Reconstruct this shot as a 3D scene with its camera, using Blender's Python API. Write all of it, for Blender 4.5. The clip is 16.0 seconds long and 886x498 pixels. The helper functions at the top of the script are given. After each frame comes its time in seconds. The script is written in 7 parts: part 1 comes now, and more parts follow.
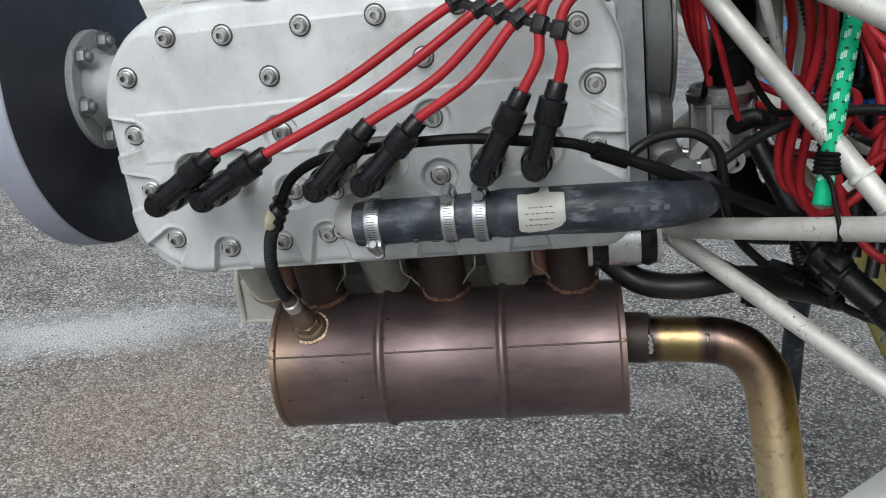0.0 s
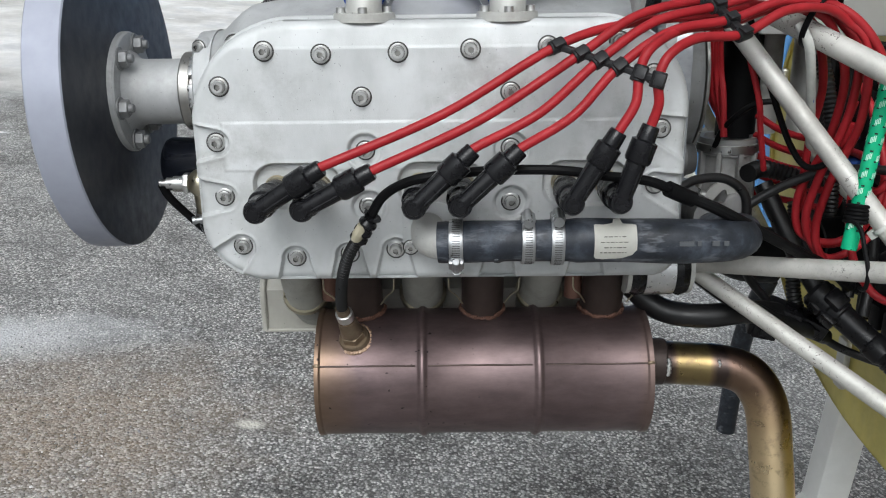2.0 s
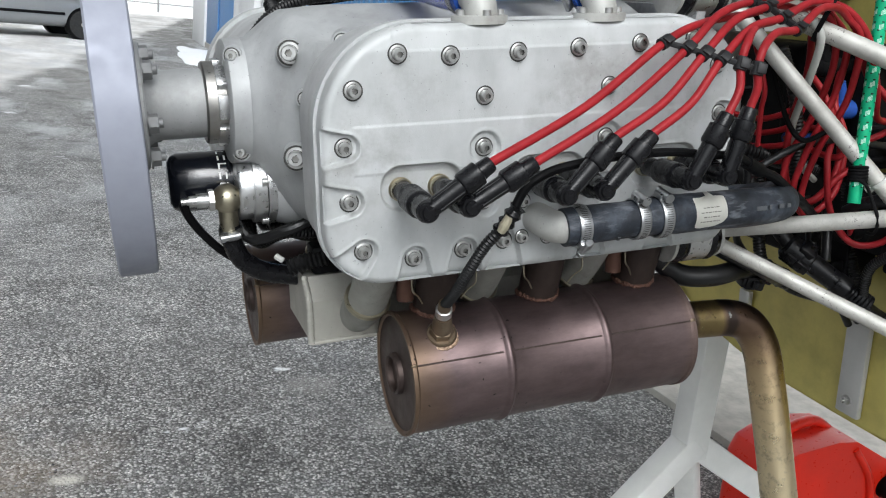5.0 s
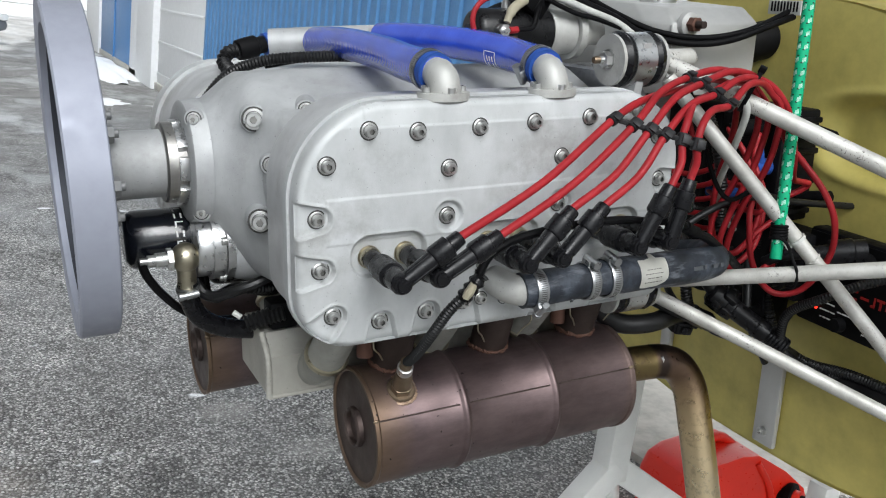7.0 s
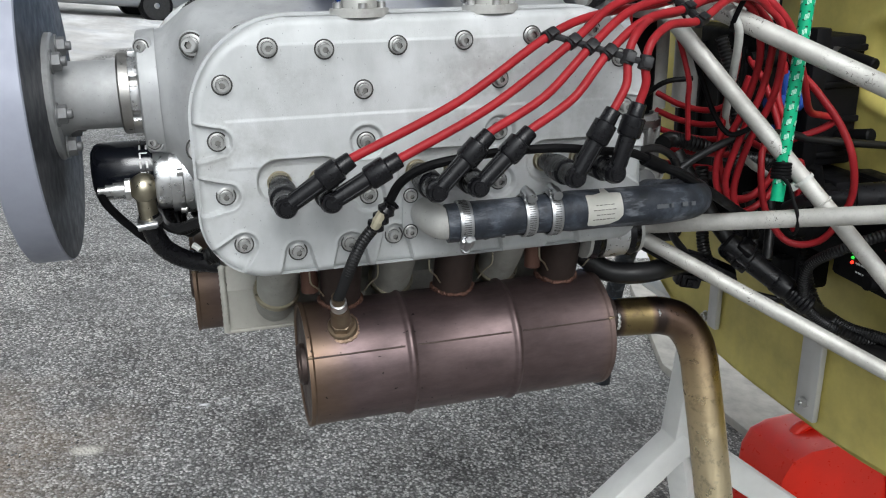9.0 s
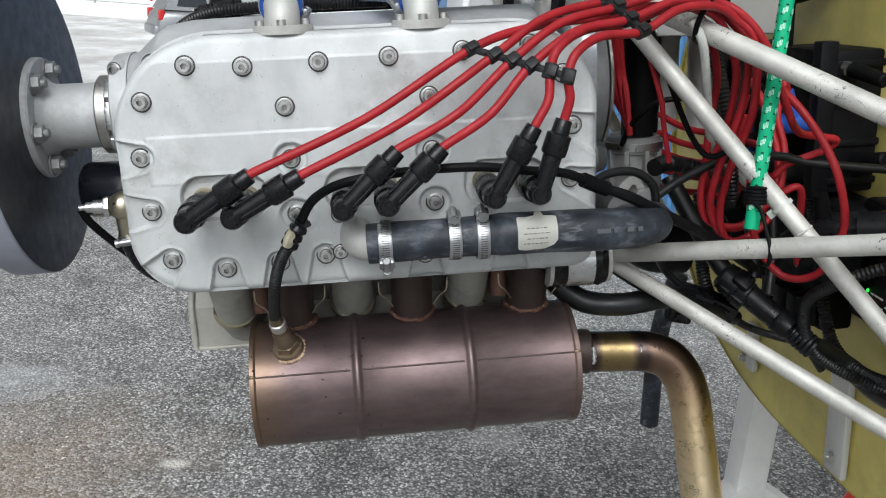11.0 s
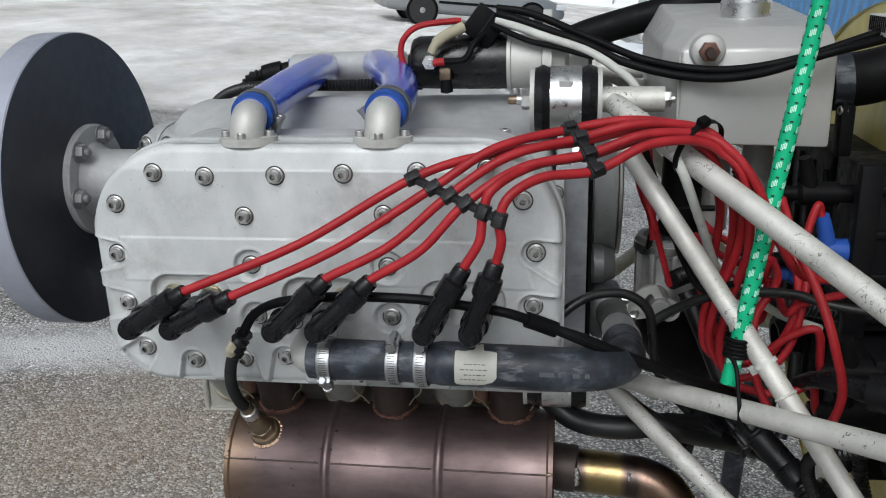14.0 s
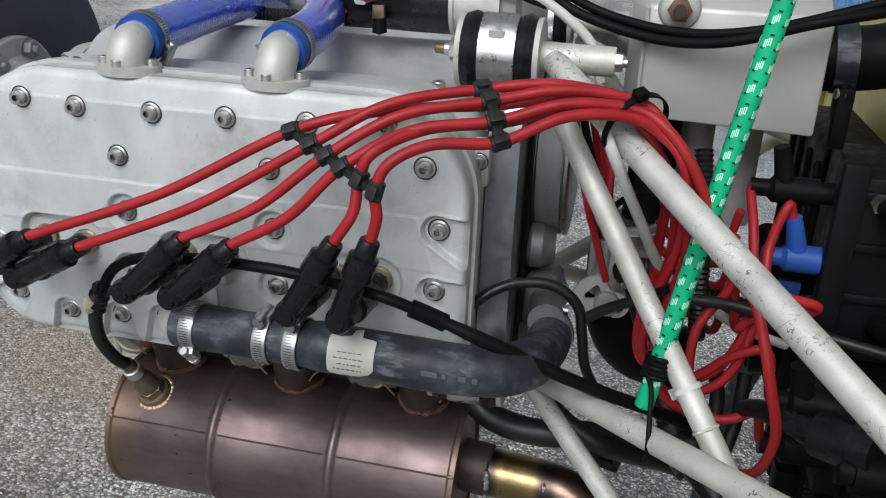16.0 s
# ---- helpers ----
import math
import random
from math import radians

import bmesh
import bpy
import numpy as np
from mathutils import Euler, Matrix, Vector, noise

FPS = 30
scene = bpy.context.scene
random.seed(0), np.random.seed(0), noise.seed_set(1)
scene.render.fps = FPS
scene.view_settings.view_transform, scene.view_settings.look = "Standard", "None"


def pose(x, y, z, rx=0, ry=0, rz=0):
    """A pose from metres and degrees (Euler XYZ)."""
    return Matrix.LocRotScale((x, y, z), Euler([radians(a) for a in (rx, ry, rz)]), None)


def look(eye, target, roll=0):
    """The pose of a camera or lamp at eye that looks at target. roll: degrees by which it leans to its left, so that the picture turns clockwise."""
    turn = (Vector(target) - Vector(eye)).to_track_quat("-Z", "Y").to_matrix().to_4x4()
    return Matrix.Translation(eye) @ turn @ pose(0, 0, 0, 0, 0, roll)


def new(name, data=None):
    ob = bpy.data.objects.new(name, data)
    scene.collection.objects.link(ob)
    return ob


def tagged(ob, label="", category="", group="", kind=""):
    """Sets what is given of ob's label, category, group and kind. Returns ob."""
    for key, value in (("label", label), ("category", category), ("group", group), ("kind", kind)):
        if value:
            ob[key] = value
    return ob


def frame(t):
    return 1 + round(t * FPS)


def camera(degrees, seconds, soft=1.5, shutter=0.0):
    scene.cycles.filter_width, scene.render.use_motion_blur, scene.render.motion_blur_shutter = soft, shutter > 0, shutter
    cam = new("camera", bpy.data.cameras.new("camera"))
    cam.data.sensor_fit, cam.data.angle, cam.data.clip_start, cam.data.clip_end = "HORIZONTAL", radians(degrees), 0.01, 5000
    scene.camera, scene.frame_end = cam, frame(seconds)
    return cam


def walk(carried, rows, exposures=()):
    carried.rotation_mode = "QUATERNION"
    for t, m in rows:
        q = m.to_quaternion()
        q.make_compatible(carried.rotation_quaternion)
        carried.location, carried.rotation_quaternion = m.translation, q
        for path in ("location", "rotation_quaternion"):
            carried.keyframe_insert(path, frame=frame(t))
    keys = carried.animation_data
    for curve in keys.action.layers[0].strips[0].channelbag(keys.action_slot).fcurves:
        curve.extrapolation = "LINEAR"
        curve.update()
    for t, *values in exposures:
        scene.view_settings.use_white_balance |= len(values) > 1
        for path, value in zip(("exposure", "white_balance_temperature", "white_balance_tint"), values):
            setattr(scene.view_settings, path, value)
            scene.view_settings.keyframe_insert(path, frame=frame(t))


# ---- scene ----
cam = camera(54.0, 16.0, 1.1)
PATH = [
    (0, (0.005, -0.025, 1.442), (-0.215, 1.84, 0.753), -0.0),
    (0.5, (-0.014, -0.052, 1.444), (-0.093, 1.825, 0.76), 0.9),
    (1, (-0.063, -0.067, 1.438), (-0.041, 1.818, 0.771), 2.8),
    (1.5, (-0.111, -0.074, 1.442), (-0.053, 1.817, 0.792), 5.1),
    (2, (-0.162, -0.083, 1.445), (-0.092, 1.817, 0.826), 6.2),
    (2.5, (-0.17, -0.082, 1.439), (-0.094, 1.833, 0.868), 6.5),
    (3, (-0.251, -0.058, 1.41), (-0.095, 1.859, 0.86), 6.6),
    (3.5, (-0.379, -0.043, 1.398), (0.077, 1.836, 0.887), 6.1),
    (3.7, (-0.405, -0.042, 1.396), (0.085, 1.825, 0.871), 6.3),
    (5.8, (-0.595, -0.057, 1.405), (0.275, 1.672, 0.903), 5.8),
    (6, (-0.603, -0.056, 1.411), (0.281, 1.668, 0.915), 5.9),
    (6.5, (-0.611, -0.05, 1.436), (0.306, 1.66, 0.953), 6.3),
    (7, (-0.608, -0.048, 1.451), (0.336, 1.65, 0.975), 7.4),
    (7.5, (-0.6, -0.052, 1.452), (0.35, 1.643, 0.977), 7.3),
    (8, (-0.557, -0.062, 1.437), (0.298, 1.678, 0.947), 6.6),
    (8.5, (-0.47, -0.078, 1.425), (0.265, 1.695, 0.862), 6.1),
    (8.7, (-0.431, -0.088, 1.427), (0.246, 1.703, 0.852), 6.0),
    (10.8, (-0.181, -0.114, 1.419), (0.082, 1.79, 0.868), 4.4),
    (11, (-0.174, -0.113, 1.426), (0.085, 1.796, 0.888), 4.4),
    (11.5, (-0.172, -0.118, 1.434), (0.082, 1.8, 0.928), 4.2),
    (12, (-0.159, -0.107, 1.447), (0.092, 1.813, 0.943), 4.0),
    (12.5, (-0.156, -0.076, 1.474), (0.093, 1.839, 0.955), 2.8),
    (13, (-0.124, -0.045, 1.505), (0.109, 1.86, 0.942), 2.6),
    (13.5, (-0.021, -0.025, 1.54), (-0.044, 1.882, 0.94), 4.3),
    (14, (0.044, -0.051, 1.566), (-0.17, 1.832, 0.927), 5.2),
    (14.5, (0.058, -0.045, 1.582), (-0.219, 1.792, 0.842), 4.8),
    (15, (0.103, 0.009, 1.587), (-0.178, 1.84, 0.832), 7.0),
    (15.5, (0.139, 0.053, 1.579), (-0.156, 1.876, 0.809), 8.8),
    (16, (0.151, 0.078, 1.568), (-0.164, 1.893, 0.791), 9.6),
]
EXPOSURE = [(0.0, -0.1), (0.5, 0.15), (1.5, 0.2), (2.0, 0.0), (2.5, -0.28), (3.0, -0.26), (3.5, -0.08), (5.8, 0.0), (7.0, 0.02), (8.7, -0.05), (10.8, 0.04), (11.5, -0.06), (12.5, -0.22), (14.0, -0.25), (16.0, -0.12)]
walk(cam, [(t, look(eye, target, roll)) for t, eye, target, roll in PATH], EXPOSURE)

# ---- light ----
world = bpy.data.worlds.new("overcast_sky")
scene.world = world
world.use_nodes = True
wn, wl = world.node_tree.nodes, world.node_tree.links
wn.clear()
sky = wn.new("ShaderNodeTexSky")
sky.sky_type, sky.sun_disc = "NISHITA", False
sky.sun_elevation, sky.sun_rotation = radians(40), radians(200)
sky.dust_density, sky.ozone_density = 6.0, 1.0
grey = wn.new("ShaderNodeHueSaturation")
grey.inputs["Saturation"].default_value = 0.0
back = wn.new("ShaderNodeBackground")
back.inputs["Strength"].default_value = 0.125
wout = wn.new("ShaderNodeOutputWorld")
wl.new(sky.outputs[0], grey.inputs["Color"])
cool = wn.new("ShaderNodeMix")
cool.data_type, cool.blend_type = "RGBA", "MULTIPLY"
cool.inputs[0].default_value = 1.0
cool.inputs[7].default_value = (0.94, 0.997, 1.035, 1)
wl.new(grey.outputs[0], cool.inputs[6])
wl.new(cool.outputs[2], back.inputs["Color"])
wl.new(back.outputs[0], wout.inputs["Surface"])
sun_data = bpy.data.lights.new("sun", "SUN")
sun_data.energy, sun_data.angle, sun_data.color = 2.0, radians(35), (1.0, 0.99, 0.98)
sun = new("sun", sun_data)
sun.matrix_world = look((-1.2, -9, 8), (0, 0, 0))


# ---- materials ----
class Nodes:
    """A small wrapper round one node material."""

    def __init__(self, name, colour, rough=0.5, metal=0.0, **more):
        self.mat = bpy.data.materials.new(name)
        self.mat.use_nodes = True
        self.n, self.l = self.mat.node_tree.nodes, self.mat.node_tree.links
        self.b = self.n["Principled BSDF"]
        self.set("Base Color", (*colour, 1))
        self.set("Roughness", rough)
        self.set("Metallic", metal)
        for key, value in more.items():
            self.set(key.replace("_", " "), value)
        self.co = self.n.new("ShaderNodeTexCoord").outputs["Object"]

    def set(self, key, value):
        self.b.inputs[key].default_value = value

    def link(self, a, key):
        self.l.new(a, self.b.inputs[key])

    def noise(self, scale, detail=4.0, rough=0.55, squash=(1, 1, 1), world=False):
        co = self.co
        if world:
            co = self.n.new("ShaderNodeNewGeometry").outputs["Position"]
        m = self.n.new("ShaderNodeMapping")
        m.inputs["Scale"].default_value = squash
        self.l.new(co, m.inputs["Vector"])
        t = self.n.new("ShaderNodeTexNoise")
        t.inputs["Scale"].default_value, t.inputs["Detail"].default_value, t.inputs["Roughness"].default_value = scale, detail, rough
        self.l.new(m.outputs[0], t.inputs["Vector"])
        return t.outputs["Fac"]

    def voronoi(self, scale, feature="F1", out="Distance", world=False):
        co = self.n.new("ShaderNodeNewGeometry").outputs["Position"] if world else self.co
        t = self.n.new("ShaderNodeTexVoronoi")
        t.feature = feature
        t.inputs["Scale"].default_value = scale
        self.l.new(co, t.inputs["Vector"])
        return t.outputs[out]

    def ramp(self, fac, stops):
        r = self.n.new("ShaderNodeValToRGB")
        e = r.color_ramp.elements
        while len(e) < len(stops):
            e.new(0.5)
        for el, (p, c) in zip(e, stops):
            el.position = p
            el.color = (*c, 1) if isinstance(c, tuple) else (c, c, c, 1)
        self.l.new(fac, r.inputs[0])
        return r.outputs[0]

    def mix(self, fac, a, b, how="MIX"):
        m = self.n.new("ShaderNodeMix")
        m.data_type, m.blend_type = "RGBA", how
        for slot, v in ((0, fac), (6, a), (7, b)):
            if isinstance(v, (int, float)):
                m.inputs[slot].default_value = v if slot == 0 else (v, v, v, 1)
            elif isinstance(v, tuple):
                m.inputs[slot].default_value = (*v, 1)
            else:
                self.l.new(v, m.inputs[slot])
        return m.outputs[2]

    def math(self, op, a, b=0.0, c=0.0):
        m = self.n.new("ShaderNodeMath")
        m.operation = op
        for i, v in enumerate((a, b, c)):
            if isinstance(v, (int, float)):
                m.inputs[i].default_value = v
            else:
                self.l.new(v, m.inputs[i])
        return m.outputs[0]

    def axis(self, i, world=False):
        s = self.n.new("ShaderNodeSeparateXYZ")
        self.l.new(self.n.new("ShaderNodeNewGeometry").outputs["Position"] if world else self.co, s.inputs[0])
        return s.outputs[i]

    def random(self):
        return self.n.new("ShaderNodeObjectInfo").outputs["Random"]

    def bump(self, height, strength=0.3, distance=0.001):
        b = self.n.new("ShaderNodeBump")
        b.inputs["Strength"].default_value, b.inputs["Distance"].default_value = strength, distance
        self.l.new(height, b.inputs["Height"])
        self.link(b.outputs[0], "Normal")
        return self


def cast_aluminium(name, lo, hi, rough=0.42, metal=0.75, grain=900):
    m = Nodes(name, hi, rough, metal)
    stains = m.noise(9, 5, 0.6)
    streak = m.noise(38, 4, 0.6, (1, 1, 0.35))
    c = m.ramp(stains, [(0.32, lo), (0.62, hi)])
    c = m.mix(0.35, c, m.ramp(streak, [(0.35, lo), (0.65, hi)]))
    smudge = m.math("MULTIPLY", m.ramp(m.noise(16, 6, 0.7), [(0.5, 0.0), (0.7, 0.6)]), m.ramp(m.noise(5, 3), [(0.42, 0.0), (0.6, 1.0)]))
    c = m.mix(smudge, c, tuple(v * 0.6 for v in (lo[0] * 1.06, lo[1], lo[2] * 0.93)))
    speck = m.ramp(m.noise(420, 1), [(0.74, 0.0), (0.77, 0.5)])
    c = m.mix(speck, c, tuple(v * 0.35 for v in lo))
    m.link(c, "Base Color")
    m.link(m.ramp(m.noise(25, 5), [(0.3, rough - 0.1), (0.7, rough + 0.14)]), "Roughness")
    m.bump(m.noise(grain, 3), 0.25, 0.0006)
    return m.mat


def painted(name, colour, rough=0.4, chip=(0.1, 0.09, 0.08), chips=0.0, grain=200, metal=0.0, spread=0.12):
    m = Nodes(name, colour, rough, metal)
    dark = tuple(v * (1 - spread) for v in colour)
    c = m.ramp(m.noise(14, 5, 0.6), [(0.3, dark), (0.65, colour)])
    if chips:
        f = m.ramp(m.noise(150, 2, 0.5, (1, 1, 1)), [(1 - chips - 0.02, 0.0), (1 - chips, 1.0)])
        c = m.mix(f, c, chip)
    m.link(c, "Base Color")
    m.link(m.ramp(m.noise(60, 4), [(0.3, rough * 0.8), (0.7, min(1, rough * 1.25))]), "Roughness")
    m.bump(m.noise(grain, 3), 0.12, 0.0006)
    return m.mat


def rubber(name, colour, rough=0.55, dust=0.0, grain=700, spec=0.22):
    m = Nodes(name, colour, rough)
    hi = tuple(min(1, v * 1.5 + 0.003 + dust) for v in colour)
    m.link(m.ramp(m.noise(30, 6, 0.65), [(0.35, colour), (0.75, hi)]), "Base Color")
    m.link(m.ramp(m.noise(80, 4), [(0.3, rough - 0.1), (0.7, min(1, rough + 0.15))]), "Roughness")
    m.set("Specular IOR Level", spec)
    m.bump(m.noise(grain, 3), 0.15, 0.0005)
    return m.mat


def polished(name, colour, rough=0.25):
    m = Nodes(name, colour, rough, 1.0)
    m.link(m.ramp(m.noise(60, 5), [(0.3, tuple(v * 0.75 for v in colour)), (0.7, colour)]), "Base Color")
    m.link(m.ramp(m.noise(140, 4), [(0.3, rough * 0.7), (0.7, rough * 1.5)]), "Roughness")
    return m.mat


def heat_steel(name):
    """Stainless sheet browned to plum by heat, straw-coloured towards its front end, with a few burnt specks."""
    m = Nodes(name, (0.1, 0.075, 0.07), 0.45, 0.8)
    big = m.noise(7, 6, 0.65)
    c = m.ramp(big, [(0.28, (0.072, 0.051, 0.053)), (0.5, (0.118, 0.084, 0.085)), (0.72, (0.172, 0.126, 0.125))])
    c = m.mix(0.4, c, m.ramp(m.noise(55, 5, 0.7, (0.35, 1, 1)), [(0.35, (0.056, 0.041, 0.043)), (0.65, (0.168, 0.122, 0.120))]))
    wobble = m.math("MULTIPLY", m.noise(20, 4), 0.03)
    front = m.math("ADD", m.axis(0), wobble)
    straw = m.ramp(m.math("MULTIPLY_ADD", front, -8.0, -0.35), [(0.12, 0.0), (0.55, 0.7)])
    c = m.mix(straw, c, (0.19, 0.125, 0.07))
    rear = m.ramp(m.math("ADD", m.axis(0), m.math("MULTIPLY", wobble, 0.4)), [(0.209, 0.0), (0.219, 0.15)])
    c = m.mix(rear, c, (0.24, 0.15, 0.08))
    specks = m.math("MULTIPLY", m.ramp(m.noise(170, 1), [(0.745, 0.0), (0.77, 0.9)]), m.ramp(m.axis(0), [(0.0, 1.0), (0.06, 0.15)]))
    c = m.mix(specks, c, (0.012, 0.01, 0.01))
    m.link(c, "Base Color")
    m.link(m.ramp(m.noise(30, 5), [(0.3, 0.36), (0.7, 0.56)]), "Roughness")
    m.bump(m.noise(120, 4), 0.1, 0.0008)
    return m.mat


def scuffed_hose(name):
    """Black rubber gone bluish grey, with dust and pale scuffs."""
    m = Nodes(name, (0.02, 0.024, 0.03), 0.5)
    c = m.ramp(m.noise(26, 6, 0.7), [(0.34, (0.006, 0.0075, 0.010)), (0.52, (0.019, 0.023, 0.031)), (0.70, (0.060, 0.070, 0.088))])
    scuff = m.math("MULTIPLY", m.ramp(m.noise(90, 4, 0.6, (0.3, 1, 1)), [(0.54, 0.0), (0.66, 0.7)]), m.ramp(m.noise(18, 3), [(0.42, 0.0), (0.56, 1.0)]))
    m.link(m.mix(scuff, c, (0.14, 0.15, 0.17)), "Base Color")
    m.link(m.ramp(m.noise(60, 4), [(0.3, 0.38), (0.7, 0.65)]), "Roughness")
    m.set("Specular IOR Level", 0.3)
    m.bump(m.noise(260, 4), 0.2, 0.0006)
    return m.mat


def tailpipe_steel(name):
    """Bent stainless tube: brown bend, straw-gold straight run."""
    m = Nodes(name, (0.3, 0.22, 0.12), 0.3, 1.0)
    drop = m.math("ADD", m.axis(2), m.math("MULTIPLY_ADD", m.noise(18, 4), 0.03, 0.395))
    c = m.ramp(m.math("MULTIPLY", drop, 4.0), [(0.0, (0.76, 0.64, 0.42)), (0.45, (0.62, 0.48, 0.29)), (0.62, (0.40, 0.285, 0.17)), (0.74, (0.19, 0.125, 0.085)), (0.9, (0.12, 0.08, 0.07))])
    along = m.math("ABSOLUTE", m.math("SUBTRACT", m.axis(0), 0.268))
    c = m.mix(m.ramp(along, [(0.016, 1.0), (0.021, 0.0)]), c, (0.24, 0.18, 0.085))
    scorch = m.math("MINIMUM", m.math("ABSOLUTE", m.math("SUBTRACT", m.axis(0), 0.241)), m.math("ABSOLUTE", m.math("SUBTRACT", m.axis(0), 0.296)))
    scorch = m.math("ADD", scorch, m.math("MULTIPLY", m.math("SUBTRACT", m.noise(90, 4), 0.5), 0.006))
    c = m.mix(m.ramp(scorch, [(0.005, 0.85), (0.010, 0.0)]), c, (0.045, 0.036, 0.034))
    c = m.mix(m.ramp(m.noise(70, 5, 0.7), [(0.52, 0.0), (0.68, 0.5)]), c, (0.12, 0.08, 0.06))
    m.link(c, "Base Color")
    m.link(m.ramp(m.noise(60, 5), [(0.3, 0.24), (0.7, 0.42)]), "Roughness")
    m.bump(m.noise(300, 3), 0.08, 0.0005)
    return m.mat


def scratched_tube(name, wear=0.0):
    """Cream-silver sprayed steel tube with dark scuffs and chips."""
    m = Nodes(name, (0.5, 0.48, 0.44), 0.5, 0.4)
    c = m.ramp(m.noise(22, 5, 0.6), [(0.3, (0.40, 0.393, 0.37)), (0.65, (0.54, 0.532, 0.50))])
    scr = m.math("ABSOLUTE", m.math("SUBTRACT", m.noise(130, 2, 0.5, (1, 1.5, 1)), 0.5))
    zone = m.math("MULTIPLY", m.ramp(m.noise(16, 2), [(0.52 - wear, 0.0), (0.60 - wear, 1.0)]), m.ramp(m.noise(240, 2), [(0.52 - wear * 0.4, 0.0), (0.58 - wear * 0.4, 1.0)]))
    f = m.math("MULTIPLY", m.ramp(scr, [(0.008, 0.9), (0.022, 0.0)]), zone)
    f = m.math("MAXIMUM", f, m.ramp(m.noise(330, 2, 0.5, (1, 2, 1)), [(0.735, 0.0), (0.765, 0.7)]))
    f = m.math("MAXIMUM", f, m.math("MULTIPLY", m.ramp(m.noise(520, 1), [(0.62, 0.0), (0.68, 0.18)]), m.ramp(m.noise(11, 3), [(0.45, 0.0), (0.6, 1.0)])))
    c = m.mix(f, c, (0.07, 0.06, 0.055))
    c = m.mix(m.ramp(m.noise(9, 6, 0.7), [(0.46, 0.0), (0.66, 0.55)]), c, (0.22, 0.21, 0.19))
    m.link(c, "Base Color")
    m.link(m.ramp(m.noise(90, 4), [(0.3, 0.5), (0.7, 0.66)]), "Roughness")
    m.bump(m.noise(400, 3), 0.1, 0.0005)
    return m.mat


def asphalt_ground(name):
    """Worn wet-dry asphalt; beyond the clear strip it is glazed with old ice and snow."""
    m = Nodes(name, (0.1, 0.1, 0.1), 0.85)
    grit = m.voronoi(118, world=True)
    tone = m.voronoi(118, out="Color", world=True)
    bw = m.n.new("ShaderNodeRGBToBW")
    m.l.new(tone, bw.inputs[0])
    stone = m.ramp(bw.outputs[0], [(0.15, (0.035, 0.034, 0.033)), (0.40, (0.180, 0.177, 0.170)), (0.62, (0.38, 0.375, 0.362)), (0.84, (0.70, 0.69, 0.665))])
    fine = m.ramp(m.noise(260, 3, 0.65, world=True), [(0.38, (0.04, 0.039, 0.038)), (0.52, (0.22, 0.217, 0.21)), (0.66, (0.52, 0.515, 0.50))])
    c = m.mix(0.25, stone, fine)
    # gaps between stones coloured dark, in place of crevice shade
    c = m.mix(m.ramp(grit, [(0.40, 0.0), (0.68, 0.7)]), c, (0.022, 0.021, 0.020))
    big = m.n.new("ShaderNodeRGBToBW")
    m.l.new(m.voronoi(62, out="Color", world=True), big.inputs[0])
    chip = m.math("MULTIPLY", m.ramp(m.voronoi(62, world=True), [(0.3, 1.0), (0.42, 0.0)]), m.ramp(big.outputs[0], [(0.66, 0.0), (0.7, 0.75)]))
    c = m.mix(chip, c, m.ramp(m.noise(37, 1, world=True), [(0.4, (0.05, 0.05, 0.05)), (0.5, (0.24, 0.235, 0.225)), (0.6, (0.6, 0.59, 0.57))]))
    # hollows shown by dark colour alone, without depth
    pits = m.math("MULTIPLY", m.ramp(m.noise(75, 2, 0.6, world=True), [(0.34, 1.0), (0.41, 0.0)]), m.ramp(m.noise(2.2, 4, 0.6, world=True), [(0.42, 0.2), (0.6, 1.0)]))
    c = m.mix(pits, c, (0.018, 0.017, 0.016))
    mottle = m.ramp(m.noise(3.5, 7, 0.72, world=True), [(0.34, 0.68), (0.5, 1.2), (0.64, 1.52)])
    c = m.mix(1.0, c, mottle, "MULTIPLY")
    worn = m.ramp(m.noise(1.1, 5, 0.6, world=True), [(0.42, 0.0), (0.68, 0.25)])
    c = m.mix(worn, c, (0.36, 0.36, 0.36))

    def spot(x, y, sx, sy, turn, ragged):
        """Distance from a ragged oval patch, 1 at its rim."""
        mp = m.n.new("ShaderNodeMapping")
        mp.vector_type = "TEXTURE"
        mp.inputs["Location"].default_value = (x, y, 0)
        mp.inputs["Rotation"].default_value = (0, 0, radians(turn))
        mp.inputs["Scale"].default_value = (sx, sy, 1)
        m.l.new(m.n.new("ShaderNodeNewGeometry").outputs["Position"], mp.inputs["Vector"])
        ln = m.n.new("ShaderNodeVectorMath")
        ln.operation = "LENGTH"
        m.l.new(mp.outputs[0], ln.inputs[0])
        return m.math("ADD", ln.outputs["Value"], m.math("MULTIPLY", m.math("SUBTRACT", m.noise(5, 6, 0.7, world=True), 0.5), ragged))

    damp = m.ramp(m.math("MULTIPLY", spot(0.0, 2.95, 0.95, 0.75, 0, 2.4), 0.5), [(0.1, 0.82), (0.75, 1.0)])
    c = m.mix(1.0, c, damp, "MULTIPLY")
    soil = m.ramp(m.math("MULTIPLY", spot(-1.22, 2.25, 0.56, 0.46, 30, 2.0), 0.5), [(0.2, 0.95), (0.75, 0.0)])
    dirt = m.mix(0.35, m.ramp(m.noise(40, 5, 0.7, world=True), [(0.35, (0.13, 0.098, 0.070)), (0.65, (0.36, 0.28, 0.205))]), stone)
    c = m.mix(soil, c, dirt)
